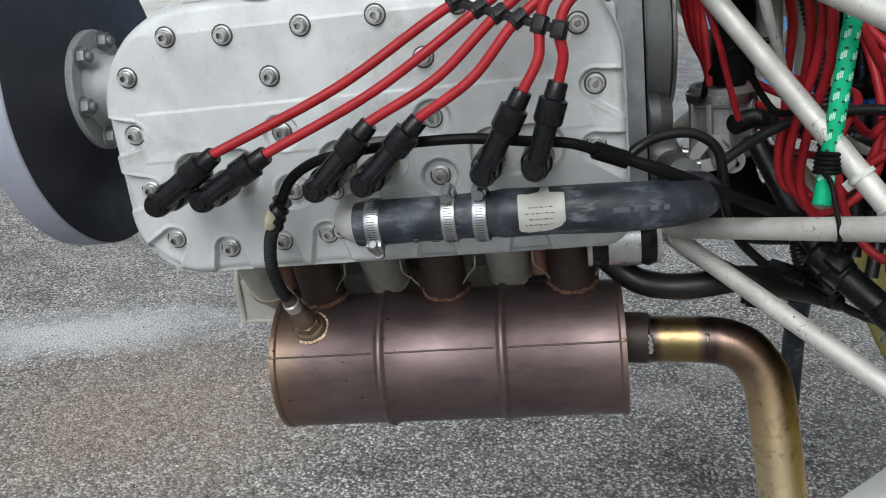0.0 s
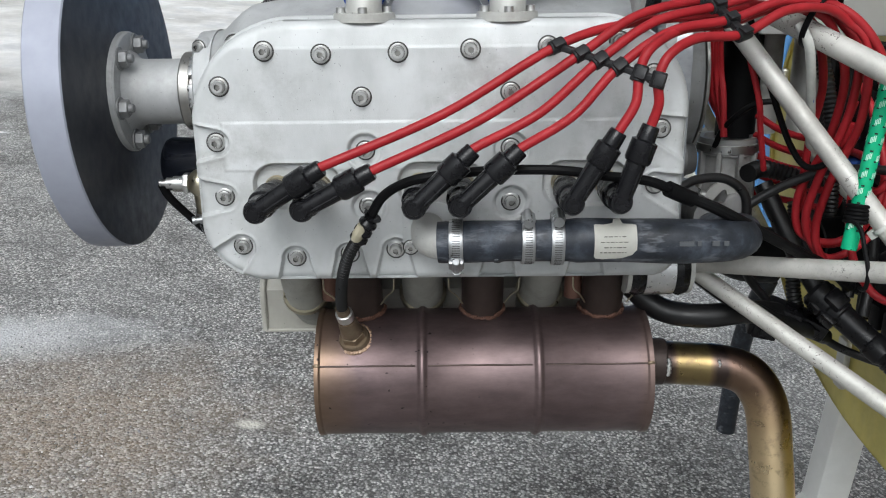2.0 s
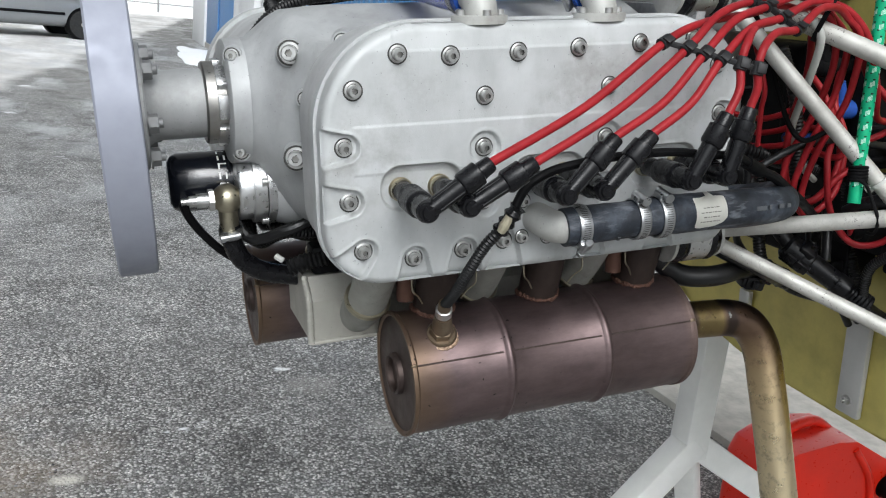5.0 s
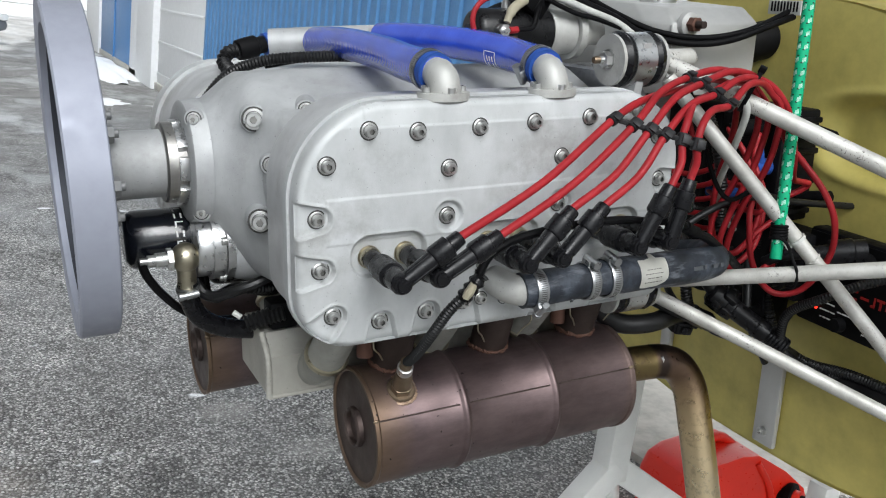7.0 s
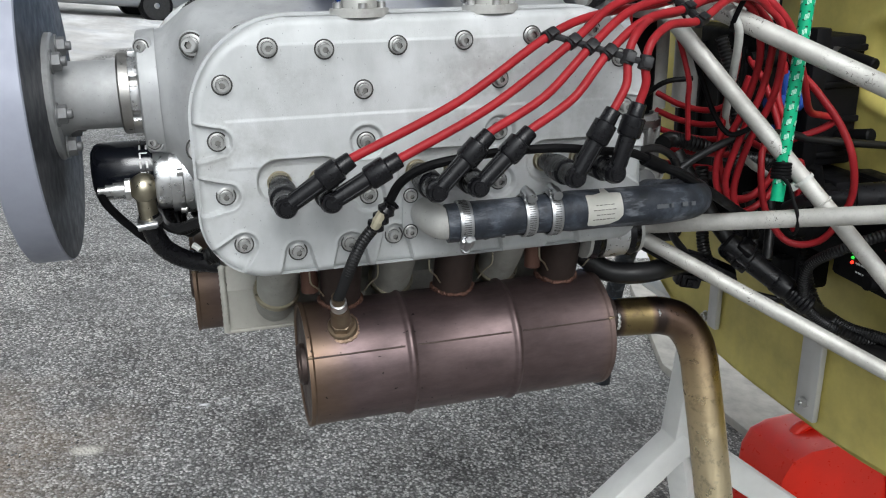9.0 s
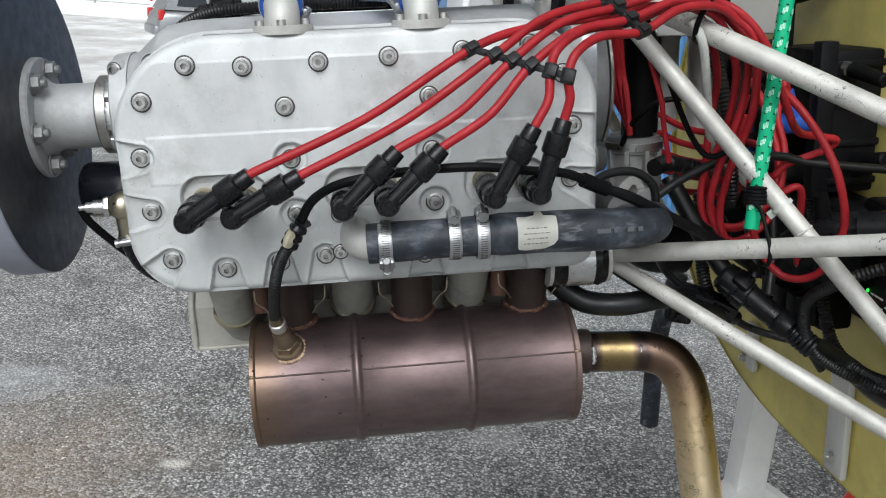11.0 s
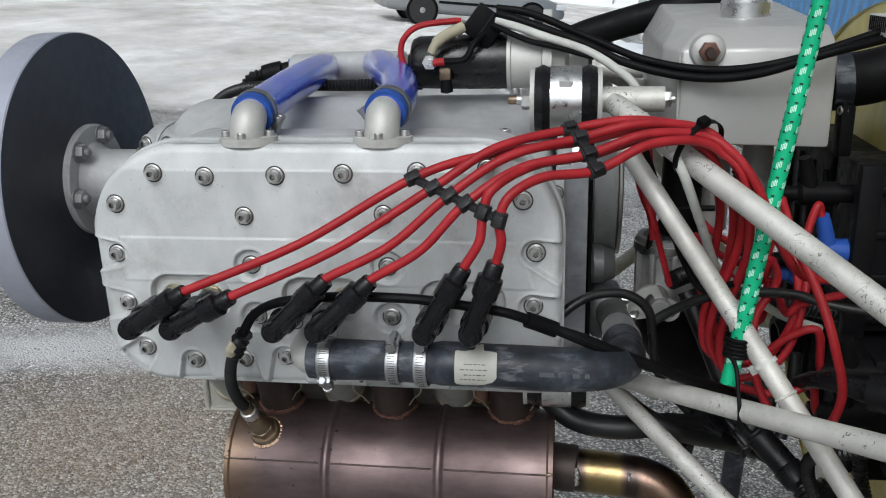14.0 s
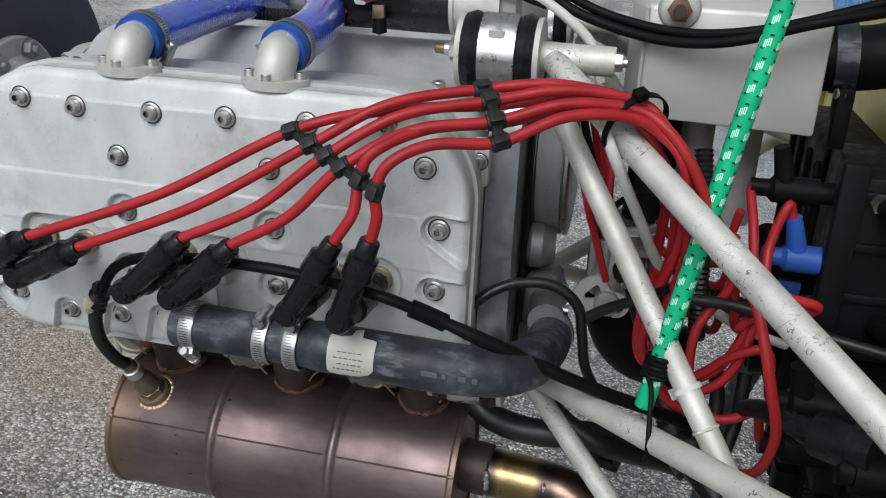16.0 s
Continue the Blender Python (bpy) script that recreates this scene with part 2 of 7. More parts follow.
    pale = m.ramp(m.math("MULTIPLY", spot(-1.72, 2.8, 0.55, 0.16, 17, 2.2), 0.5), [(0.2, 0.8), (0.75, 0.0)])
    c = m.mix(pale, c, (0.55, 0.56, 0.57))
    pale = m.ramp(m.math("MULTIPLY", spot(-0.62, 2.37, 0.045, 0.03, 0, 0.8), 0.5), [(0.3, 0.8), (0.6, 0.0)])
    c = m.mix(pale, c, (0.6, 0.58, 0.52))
    # puddles are laid on as pale base colour
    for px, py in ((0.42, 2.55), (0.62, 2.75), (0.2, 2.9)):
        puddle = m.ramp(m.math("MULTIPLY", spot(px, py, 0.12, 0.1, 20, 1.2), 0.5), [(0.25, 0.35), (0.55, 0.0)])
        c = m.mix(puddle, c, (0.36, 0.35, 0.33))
    wide = m.math("MAXIMUM", m.math("ADD", m.axis(0, True), 2.2), 0.0)
    dist = m.math("SUBTRACT", m.axis(1, True), m.math("MULTIPLY", wide, 6.0))
    dist = m.math("ADD", dist, m.math("MULTIPLY", m.math("SUBTRACT", m.noise(0.45, 5, world=True), 0.5), 6.0))
    ice = m.ramp(m.math("DIVIDE", dist, 40.0), [(0.19, 0.0), (0.225, 1.0)])
    # pale tones for old ice and for sky mirrored in wet ground
    streak = m.ramp(m.noise(0.8, 7, 0.65, (1.0, 0.42, 1), world=True), [(0.34, (0.46, 0.45, 0.43)), (0.5, (0.68, 0.672, 0.655)), (0.64, (0.88, 0.88, 0.88))])
    c = m.mix(ice, c, streak)
    # sky sheen of the far wet asphalt, painted as pale colour
    far_wet_sheen = m.math("MULTIPLY", m.ramp(m.math("DIVIDE", m.axis(1, True), 10.0), [(0.35, 0.0), (0.9, 1.0)]), m.ramp(m.noise(1.3, 6, 0.65, (1.0, 0.5, 1), world=True), [(0.5, 0.0), (0.66, 0.8)]))
    c = m.mix(far_wet_sheen, c, (0.55, 0.56, 0.57))
    patches = m.math("MULTIPLY", m.ramp(m.noise(1.7, 5, 0.6, (1, 1.5, 1), world=True), [(0.67, 0.0), (0.70, 1.0)]), m.ramp(m.axis(1, True), [(0.0, 0.0), (1.0, 1.0)]))
    c = m.mix(patches, c, (0.78, 0.79, 0.8))
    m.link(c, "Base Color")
    wet = m.ramp(m.noise(0.9, 4, 0.6, world=True), [(0.45, 0.9), (0.66, 0.45)])
    m.link(wet, "Roughness")
    h = m.math("ADD", m.math("MULTIPLY", grit, -1.0), m.math("MULTIPLY", m.noise(500, 2, world=True), 0.3))
    m.bump(h, 0.9, 0.005)
    return m.mat


ALU = cast_aluminium("cast_aluminium", (0.38, 0.39, 0.39), (0.53, 0.545, 0.55), 0.62, 0.3)
PUMP = cast_aluminium("weathered_grey_casting", (0.17, 0.175, 0.18), (0.32, 0.325, 0.33), 0.55, 0.5)
PUMP_DARK = cast_aluminium("dark_pump_casting", (0.085, 0.088, 0.09), (0.19, 0.193, 0.195), 0.5, 0.5)
THROTTLE = cast_aluminium("throttle_casting", (0.22, 0.22, 0.22), (0.38, 0.38, 0.375), 0.5, 0.5)
ALU_DARK = cast_aluminium("sand_cast_aluminium", (0.42, 0.425, 0.43), (0.58, 0.585, 0.59), 0.55, 0.5)
ALU_SHEET = cast_aluminium("welded_aluminium_sheet", (0.34, 0.34, 0.325), (0.48, 0.48, 0.46), 0.55, 0.35)
BOX_SHEET = cast_aluminium("dusty_welded_sheet", (0.29, 0.28, 0.25), (0.42, 0.41, 0.37), 0.55, 0.35)
MACHINED = polished("machined_aluminium", (0.66, 0.665, 0.67), 0.3)
PLATE = polished("brushed_rear_plate", (0.37, 0.38, 0.40), 0.42)
ZINC = polished("zinc_plated_steel", (0.64, 0.64, 0.63), 0.33)
CLAMP = polished("dulled_clamp_band", (0.44, 0.45, 0.46), 0.34)
STEEL = polished("dull_steel", (0.42, 0.41, 0.39), 0.38)
BRASS = polished("yellow_passivated_steel", (0.46, 0.42, 0.32), 0.35)
DARK_HOLE = rubber("black_recess", (0.012, 0.012, 0.012), 0.7)
WHEEL_FACE = painted("anodised_dark_wheel", (0.030, 0.033, 0.043), 0.42, metal=0.3)
WHEEL_RIM = painted("grey_turned_rim", (0.30, 0.315, 0.375), 0.58, metal=0.3, spread=0.08)
MUFFLER = heat_steel("heat_browned_steel")
CASE = cast_aluminium("crankcase_casting", (0.30, 0.307, 0.312), (0.45, 0.46, 0.465), 0.55, 0.35)
CASE_BLACK = rubber("gloss_black_enamel", (0.004, 0.004, 0.0045), 0.28, spec=0.3)
FILTER = rubber("gloss_black_filter_paint", (0.004, 0.005, 0.008), 0.1, spec=0.6)
STUB = cast_aluminium("browned_steel_stub", (0.026, 0.019, 0.017), (0.07, 0.05, 0.044), 0.55, 0.6)
DRUM_END = cast_aluminium("browned_drum_end", (0.045, 0.034, 0.033), (0.10, 0.074, 0.066), 0.48, 0.75)
SENSOR = cast_aluminium("heat_stained_sensor", (0.12, 0.085, 0.055), (0.27, 0.21, 0.15), 0.38, 0.85)
WELD = cast_aluminium("pale_copper_weld", (0.28, 0.18, 0.12), (0.52, 0.38, 0.28), 0.4, 0.85)
# sheet aluminium darkened in colour for the shade under the head
RUNNER = cast_aluminium("shade_toned_aluminium_pipe", (0.23, 0.23, 0.207), (0.36, 0.355, 0.325), 0.55, 0.3)
COPPER = cast_aluminium("reddish_bare_stub", (0.085, 0.04, 0.028), (0.15, 0.075, 0.055), 0.55, 0.5)
TAIL = tailpipe_steel("straw_tinted_stainless")
TUBE = scratched_tube("cream_silver_tube_paint")
TUBE_WORN = scratched_tube("scraped_cream_tube_paint", 0.14)
RED = rubber("red_silicone_lead", (0.225, 0.009, 0.013), 0.45, spec=0.25)
BOOT = rubber("black_moulded_rubber", (0.004, 0.004, 0.005), 0.24, spec=0.24)
HOSE = scuffed_hose("dusty_black_hose")
BLACK = rubber("black_plastic", (0.0030, 0.0030, 0.0034), 0.48, spec=0.07)
PLUG = rubber("satin_black_nylon_plug", (0.005, 0.005, 0.006), 0.30, spec=0.22)
COMB = rubber("dusty_black_nylon", (0.010, 0.010, 0.011), 0.42, dust=0.006, spec=0.25)
SLEEVE = rubber("black_split_conduit", (0.006, 0.006, 0.0065), 0.36, spec=0.34)
blue = Nodes("glossy_blue_silicone", (0.012, 0.045, 0.43), 0.2)
blue.link(blue.ramp(blue.noise(25, 4), [(0.35, (0.012, 0.045, 0.40)), (0.7, (0.024, 0.075, 0.53))]), "Base Color")
blue.set("Specular IOR Level", 0.7)
blue.set("Coat Weight", 1.0)
blue.set("Coat Roughness", 0.2)
blue.set("Coat IOR", 1.85)
rib = blue.math("SINE", blue.math("MULTIPLY", blue.axis(1), 1500.0))
blue.bump(blue.math("ADD", rib, blue.math("MULTIPLY", blue.noise(150, 3), 1.5)), 0.25, 0.0006)
BLUE_HOSE = blue.mat
BLUE_PLASTIC = rubber("blue_plastic_boot", (0.015, 0.055, 0.24), 0.45)
WHITE_CABLE = rubber("white_cable_sheath", (0.36, 0.365, 0.345), 0.5)
GREEN = rubber("green_woven_elastic", (0.0, 0.27, 0.13), 0.6)
FLECK_WHITE = rubber("white_woven_fleck", (0.34, 0.56, 0.46), 0.7)
FLECK_BLACK = rubber("black_woven_fleck", (0.01, 0.02, 0.015), 0.7)
LABEL = painted("grubby_paper_label", (0.78, 0.77, 0.71), 0.7, spread=0.3)
TAPE = painted("frayed_cream_tape", (0.36, 0.33, 0.24), 0.8, spread=0.3)
SCUFF_MARK = painted("faded_moulded_print", (0.055, 0.06, 0.066), 0.7)
MARK_RED = painted("dull_red_printing", (0.32, 0.012, 0.010), 0.5)
# dark colour for shade in bolt gaps, sockets and clamp slots
GAP_SHADE = rubber("grimy_gap_shade", (0.05, 0.049, 0.047), 0.5)
INK = painted("grey_printing", (0.16, 0.155, 0.14), 0.8)
WHITE_INK = painted("white_printing", (0.75, 0.75, 0.75), 0.6)
FUSELAGE = painted("olive_yellow_gelcoat", (0.58, 0.495, 0.145), 0.42, spread=0.35, grain=60)
TANK = painted("satin_grey_tank", (0.40, 0.40, 0.39), 0.5, metal=0.35)
STRAP = painted("grey_painted_strap", (0.52, 0.52, 0.51), 0.5, metal=0.3)
WHITE = painted("white_gloss_steel", (0.78, 0.78, 0.76), 0.35)
JERRY = painted("red_polyethylene", (0.8, 0.028, 0.012), 0.32, spread=0.08, grain=40)
GRAPHITE = rubber("black_instrument_case", (0.0035, 0.0035, 0.0042), 0.5, spec=0.08)
GROUND = asphalt_ground("asphalt_with_ice")
grit = Nodes("loose_grit", (0.2, 0.2, 0.2), 0.85)
grit.link(grit.ramp(grit.n.new("ShaderNodeNewGeometry").outputs["Random Per Island"], [(0.0, (0.03, 0.03, 0.03)), (0.35, (0.12, 0.12, 0.125)), (0.7, (0.3, 0.3, 0.3)), (1.0, (0.62, 0.61, 0.59))]), "Base Color")
GRIT = grit.mat
CONCRETE = painted("pale_concrete", (0.5, 0.48, 0.44), 0.85, spread=0.3)
SNOW = painted("old_snow", (0.90, 0.91, 0.92), 0.7, spread=0.08, grain=20)
BLUE_WALL = painted("blue_profiled_sheet", (0.08, 0.23, 0.47), 0.45, spread=0.12)
BLUE_DOOR = painted("blue_door_paint", (0.06, 0.2, 0.44), 0.4)
WHITE_WALL = painted("white_door_sheet", (0.74, 0.75, 0.76), 0.45, spread=0.06)
CAR_SILVER = painted("silver_car_paint", (0.25, 0.26, 0.27), 0.35, metal=0.4, grain=4, spread=0.05)
CAR_WHITE = painted("white_car_paint", (0.72, 0.73, 0.74), 0.3, grain=4, spread=0.04)
GLASS = Nodes("dark_car_glass", (0.02, 0.025, 0.03), 0.06).mat
TYRE = rubber("tyre_rubber", (0.02, 0.02, 0.02), 0.8)
LAMP_RED = painted("red_lamp_lens", (0.45, 0.02, 0.02), 0.2)
LAMP_CLEAR = painted("clear_lamp_lens", (0.6, 0.62, 0.62), 0.15)
CONIFER = rubber("dark_conifer_needles", (0.03, 0.055, 0.035), 0.8)
BARK = rubber("grey_bark", (0.1, 0.085, 0.07), 0.9)
FENCE = polished("galvanised_wire", (0.5, 0.5, 0.5), 0.5)
BRICK = painted("buff_masonry", (0.55, 0.49, 0.42), 0.85, spread=0.25)
LED_RED = Nodes("lit_red_indicator", (0.8, 0.02, 0.01), 0.3, Emission_Color=(1, 0.03, 0.015, 1), Emission_Strength=3.0).mat
LED_GREEN = Nodes("lit_green_indicator", (0.02, 0.6, 0.05), 0.3, Emission_Color=(0.05, 1, 0.1, 1), Emission_Strength=0.8).mat


# ---- builders ----
# Everything bolted to the engine is built in the engine's own axes: u aft along the crankshaft, v across, w up.
ENGINE = pose(-0.15, 0.65, 1.25, 0, -6.5, 0)
OFFSET = {}


def thing(name, label, category, at=(0, 0, 0), frame_of=ENGINE, group="", kind=""):
    """An Empty at the base of a thing; its parts are built in the axes of frame_of."""
    ob = new(name)
    ob.empty_display_size = 0.02
    ob.matrix_world = frame_of @ Matrix.Translation(at)
    OFFSET[ob.name] = Vector(at)
    return tagged(ob, label, category, group, kind)


def offset_of(ob):
    while ob.parent:
        ob = ob.parent
    return OFFSET[ob.name]


def finish(bm, name, material, sharp=35):
    bmesh.ops.recalc_face_normals(bm, faces=bm.faces[:])
    me = bpy.data.meshes.new(name)
    bm.to_mesh(me)
    bm.free()
    me.shade_smooth()
    me.set_sharp_from_angle(angle=radians(sharp))
    for m in material if isinstance(material, (list, tuple)) else (material,):
        me.materials.append(m)
    return me


def part(name, bm, material, parent, label="", sharp=35):
    """Links a bmesh as one mesh object under a thing or a part."""
    bmesh.ops.translate(bm, vec=-offset_of(parent), verts=bm.verts[:])
    ob = new(name, finish(bm, name, material, sharp))
    ob.parent = parent
    return tagged(ob, label)


def piece(name, me, parent, m, label=""):
    """A part that shares its mesh with others, at the pose m in the thing's axes."""
    ob = new(name, me)
    ob.parent = parent
    ob.matrix_basis = Matrix.Translation(-offset_of(parent)) @ m
    return tagged(ob, label)


def along(p, q):
    """The pose at p whose z axis points to q."""
    d = Vector(q) - Vector(p)
    return Matrix.Translation(p) @ d.to_track_quat("Z", "Y").to_matrix().to_4x4()


def axes_at(p, z, x):
    """The pose at p with its z axis along z and its x axis as near x as can be."""
    z = Vector(z).normalized()
    x = Vector(x)
    x = (x - z * x.dot(z)).normalized()
    y = z.cross(x)
    return Matrix(((x.x, y.x, z.x, p[0]), (x.y, y.y, z.y, p[1]), (x.z, y.z, z.z, p[2]), (0, 0, 0, 1)))


def smooth_path(points, n=10):
    """Catmull-Rom through the points."""
    p = [Vector(q) for q in points]
    if len(p) < 3:
        return p
    p = [p[0] * 2 - p[1]] + p + [p[-1] * 2 - p[-2]]
    out = []
    for a, b, c, d in zip(p, p[1:], p[2:], p[3:]):
        for i in range(n):
            t = i / n
            out.append(0.5 * ((2 * b) + (c - a) * t + (2 * a - 5 * b + 4 * c - d) * t * t + (3 * b - a - 3 * c + d) * t ** 3))
    return out + [p[-2]]


def sweep(points, radius, seg=12, n=10, rings=None, bm=None, cap=True, flat=1.0):
    """A tube along a smooth path. radius: a number or a function of the way along (0 to 1) and the metres gone.
    rings: (pitch, depth) makes a corrugated sleeve. flat squashes the section."""
    path = smooth_path(points, n)
    length = sum((b - a).length for a, b in zip(path, path[1:]))
    if rings:
        count = max(4, int(length / rings[0] * 4))
        acc, dense, target, k = 0.0, [], 0.0, 0
        for a, b in zip(path, path[1:]):
            l = (b - a).length
            while target <= acc + l and k <= count:
                dense.append(a.lerp(b, (target - acc) / max(l, 1e-9)))
                k += 1
                target = k * length / count
            acc += l
        path = dense
    bm = bm or bmesh.new()
    d = (path[1] - path[0]).normalized()
    side = d.orthogonal().normalized()
    loops, gone = [], 0.0
    for i, p in enumerate(path):
        d2 = (path[min(i + 1, len(path) - 1)] - path[max(i - 1, 0)]).normalized()
        side = (d.rotation_difference(d2) @ side).normalized()
        d = d2
        up = d.cross(side)
        if i:
            gone += (p - path[i - 1]).length
        r = radius(gone / length, gone) if callable(radius) else radius
        if rings:
            r -= rings[1] * (0, 0.5, 1, 0.5)[i % 4]
        loops.append([bm.verts.new(p + side * (math.cos(2 * math.pi * j / seg) * r) + up * (math.sin(2 * math.pi * j / seg) * r * flat)) for j in range(seg)])
    for a, b in zip(loops, loops[1:]):
        for j in range(seg):
            bm.faces.new((a[j], a[(j + 1) % seg], b[(j + 1) % seg], b[j]))
    if cap:
        bm.faces.new(loops[0][::-1])
        bm.faces.new(loops[-1])
    return bm


def lathe(profile, m=Matrix(), seg=32, bm=None, close=True):
    """Turns (height, radius) pairs round the z axis of the pose m."""
    bm = bm or bmesh.new()
    loops = []
    for h, r in profile:
        if r < 1e-6:
            loops.append([bm.verts.new(m @ Vector((0, 0, h)))])
        else:
            loops.append([bm.verts.new(m @ Vector((r * math.cos(2 * math.pi * j / seg), r * math.sin(2 * math.pi * j / seg), h))) for j in range(seg)])
    for a, b in zip(loops, loops[1:]):
        for j in range(seg):
            k = (j + 1) % seg
            if len(a) == 1 and len(b) > 1:
                bm.faces.new((a[0], b[k], b[j]))
            elif len(b) == 1 and len(a) > 1:
                bm.faces.new((a[j], a[k], b[0]))
            elif len(a) > 1:
                bm.faces.new((a[j], a[k], b[k], b[j]))
    if close:
        for l in (loops[0], loops[-1]):
            if len(l) > 2:
                bm.faces.new(l)
    return bm


def block(lo, hi, bevel=0.002, m=Matrix(), bm=None, seg=2):
    own = bmesh.new()
    bmesh.ops.create_cube(own, size=1.0)
    c, s = (Vector(lo) + Vector(hi)) / 2, Vector(hi) - Vector(lo)
    for v in own.verts:
        v.co = Vector((v.co.x * s.x, v.co.y * s.y, v.co.z * s.z)) + c
    if bevel:
        bmesh.ops.bevel(own, geom=own.edges[:], offset=min(bevel, min(s) * 0.45), segments=seg, affect="EDGES", profile=0.5)
    bmesh.ops.transform(own, matrix=m, verts=own.verts[:])
    return join(bm, own)


def join(bm, own):
    if bm is None:
        return own
    me = bpy.data.meshes.new("join")
    own.to_mesh(me)
    own.free()
    bm.from_mesh(me)
    bpy.data.meshes.remove(me)
    return bm


def prism(outline, depth, m=Matrix(), bevel=0.0, bm=None, seg=2):
    """A flat outline of (x, y), pulled up its z axis by depth."""
    own = bmesh.new()
    low = [own.verts.new((x, y, 0)) for x, y in outline]
    top = [own.verts.new((x, y, depth)) for x, y in outline]
    own.faces.new(low[::-1])
    cap = own.faces.new(top)
    k = len(outline)
    for i in range(k):
        own.faces.new((low[i], low[(i + 1) % k], top[(i + 1) % k], top[i]))
    if bevel:
        bmesh.ops.bevel(own, geom=[e for e in cap.edges], offset=bevel, segments=seg, affect="EDGES", profile=0.5)
    bmesh.ops.transform(own, matrix=m, verts=own.verts[:])
    return join(bm, own)


def round_rect(x0, y0, x1, y1, radii, n=8):
    """An outline with its own radius at each corner: left low, right low, right top, left top."""
    out = []
    for (cx, cy), r, a0 in (((x0, y0), radii[0], 180), ((x1, y0), radii[1], 270), ((x1, y1), radii[2], 0), ((x0, y1), radii[3], 90)):
        ox, oy = cx + (r if cx == x0 else -r), cy + (r if cy == y0 else -r)
        for i in range(n + 1):
            a = radians(a0 + 90 * i / n)
            out.append((ox + r * math.cos(a), oy + r * math.sin(a)))
    return out


def face_pose(v):
    """Takes (x, y, z) to (u, w, -v): outlines drawn on the side of the engine, pulled towards the viewer's side."""
    return Matrix(((1, 0, 0, 0), (0, 0, -1, v), (0, 1, 0, 0), (0, 0, 0, 1)))


def loft(sections, bm=None, cap=True):
    bm = bm or bmesh.new()
    loops = [[bm.verts.new(p) for p in s] for s in sections]
    k = len(loops[0])
    for a, b in zip(loops, loops[1:]):
        for j in range(k):
            bm.faces.new((a[j], a[(j + 1) % k], b[(j + 1) % k], b[j]))
    if cap:
        bm.faces.new(loops[0][::-1])
        bm.faces.new(loops[-1])
    return bm


def oval(u, cv, cw, hv, hw, power=2.0, k=48):
    """A superellipse section across the engine at u."""
    out = []
    for j in range(k):
        a = 2 * math.pi * j / k
        c, s = math.cos(a), math.sin(a)
        out.append((u, cv + hv * math.copysign(abs(c) ** (2 / power), c), cw + hw * math.copysign(abs(s) ** (2 / power), s)))
    return out


def cap_screw(size, washer=True):
    """Socket-head cap screw with washer, head up the z axis from the seat at z = 0."""
    r, h = size * 0.8, size
    bm = bmesh.new()
    if washer:
        lathe([(0, size * 1.12), (size * 0.16, size * 1.12), (size * 0.2, size * 1.06), (size * 0.2, r)], seg=24, bm=bm, close=False)
        # flat dark ring stands in for the shaded, greasy counterbore gap
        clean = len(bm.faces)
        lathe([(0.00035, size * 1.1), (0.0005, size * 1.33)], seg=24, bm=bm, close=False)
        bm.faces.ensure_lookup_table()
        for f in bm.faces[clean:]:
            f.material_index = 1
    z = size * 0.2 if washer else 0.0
    # this ring and the socket walls are coloured dark in place of shade
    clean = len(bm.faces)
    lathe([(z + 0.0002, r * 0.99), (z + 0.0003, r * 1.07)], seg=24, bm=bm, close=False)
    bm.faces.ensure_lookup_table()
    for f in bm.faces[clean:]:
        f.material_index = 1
    lathe([(z, r), (z + h * 0.88, r), (z + h, r * 0.88), (z + h, r * 0.62)], seg=24, bm=bm, close=False)
    hexa = [[bm.verts.new((r * 0.5 * math.cos(a * math.pi / 3), r * 0.5 * math.sin(a * math.pi / 3), zz)) for a in range(6)] for zz in (z + h, z + h * 0.5)]
    ring = [bm.verts.new((r * 0.62 * math.cos(a * math.pi / 12), r * 0.62 * math.sin(a * math.pi / 12), z + h)) for a in range(24)]
    for a in range(6):
        bm.faces.new((hexa[0][a], hexa[0][(a + 1) % 6], hexa[1][(a + 1) % 6], hexa[1][a])).material_index = 1
        for q in range(4):
            bm.faces.new((ring[a * 4 + q], ring[(a * 4 + q + 1) % 24], hexa[0][a] if q < 2 else hexa[0][(a + 1) % 6]))
        bm.faces.new((ring[(a * 4 + 2) % 24], hexa[0][(a + 1) % 6], hexa[0][a]))
    bm.faces.new(hexa[1]).material_index = 2
    return finish(bm, "cap_screw", (ZINC, GAP_SHADE, STEEL), 30)


def hex_nut(r, h, metal=None):
    bm = prism([(r * math.cos(a * math.pi / 3), r * math.sin(a * math.pi / 3)) for a in range(6)], h, bevel=r * 0.08)
    lathe([(h * 0.9, r * 0.5), (h * 1.5, r * 0.5), (h * 1.6, r * 0.42)], seg=16, bm=bm)
    lathe([(-h * 0.2, r * 1.25), (h * 0.02, r * 1.25)], seg=20, bm=bm)
    return finish(bm, "hex_nut", metal or ZINC, 30)


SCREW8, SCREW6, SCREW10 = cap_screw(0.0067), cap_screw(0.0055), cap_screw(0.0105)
SCREW5 = cap_screw(0.005, False)
NUT8, NUT10, FLANGE_NUT = hex_nut(0.0075, 0.006), hex_nut(0.011, 0.010), hex_nut(0.0100, 0.0085, PUMP)


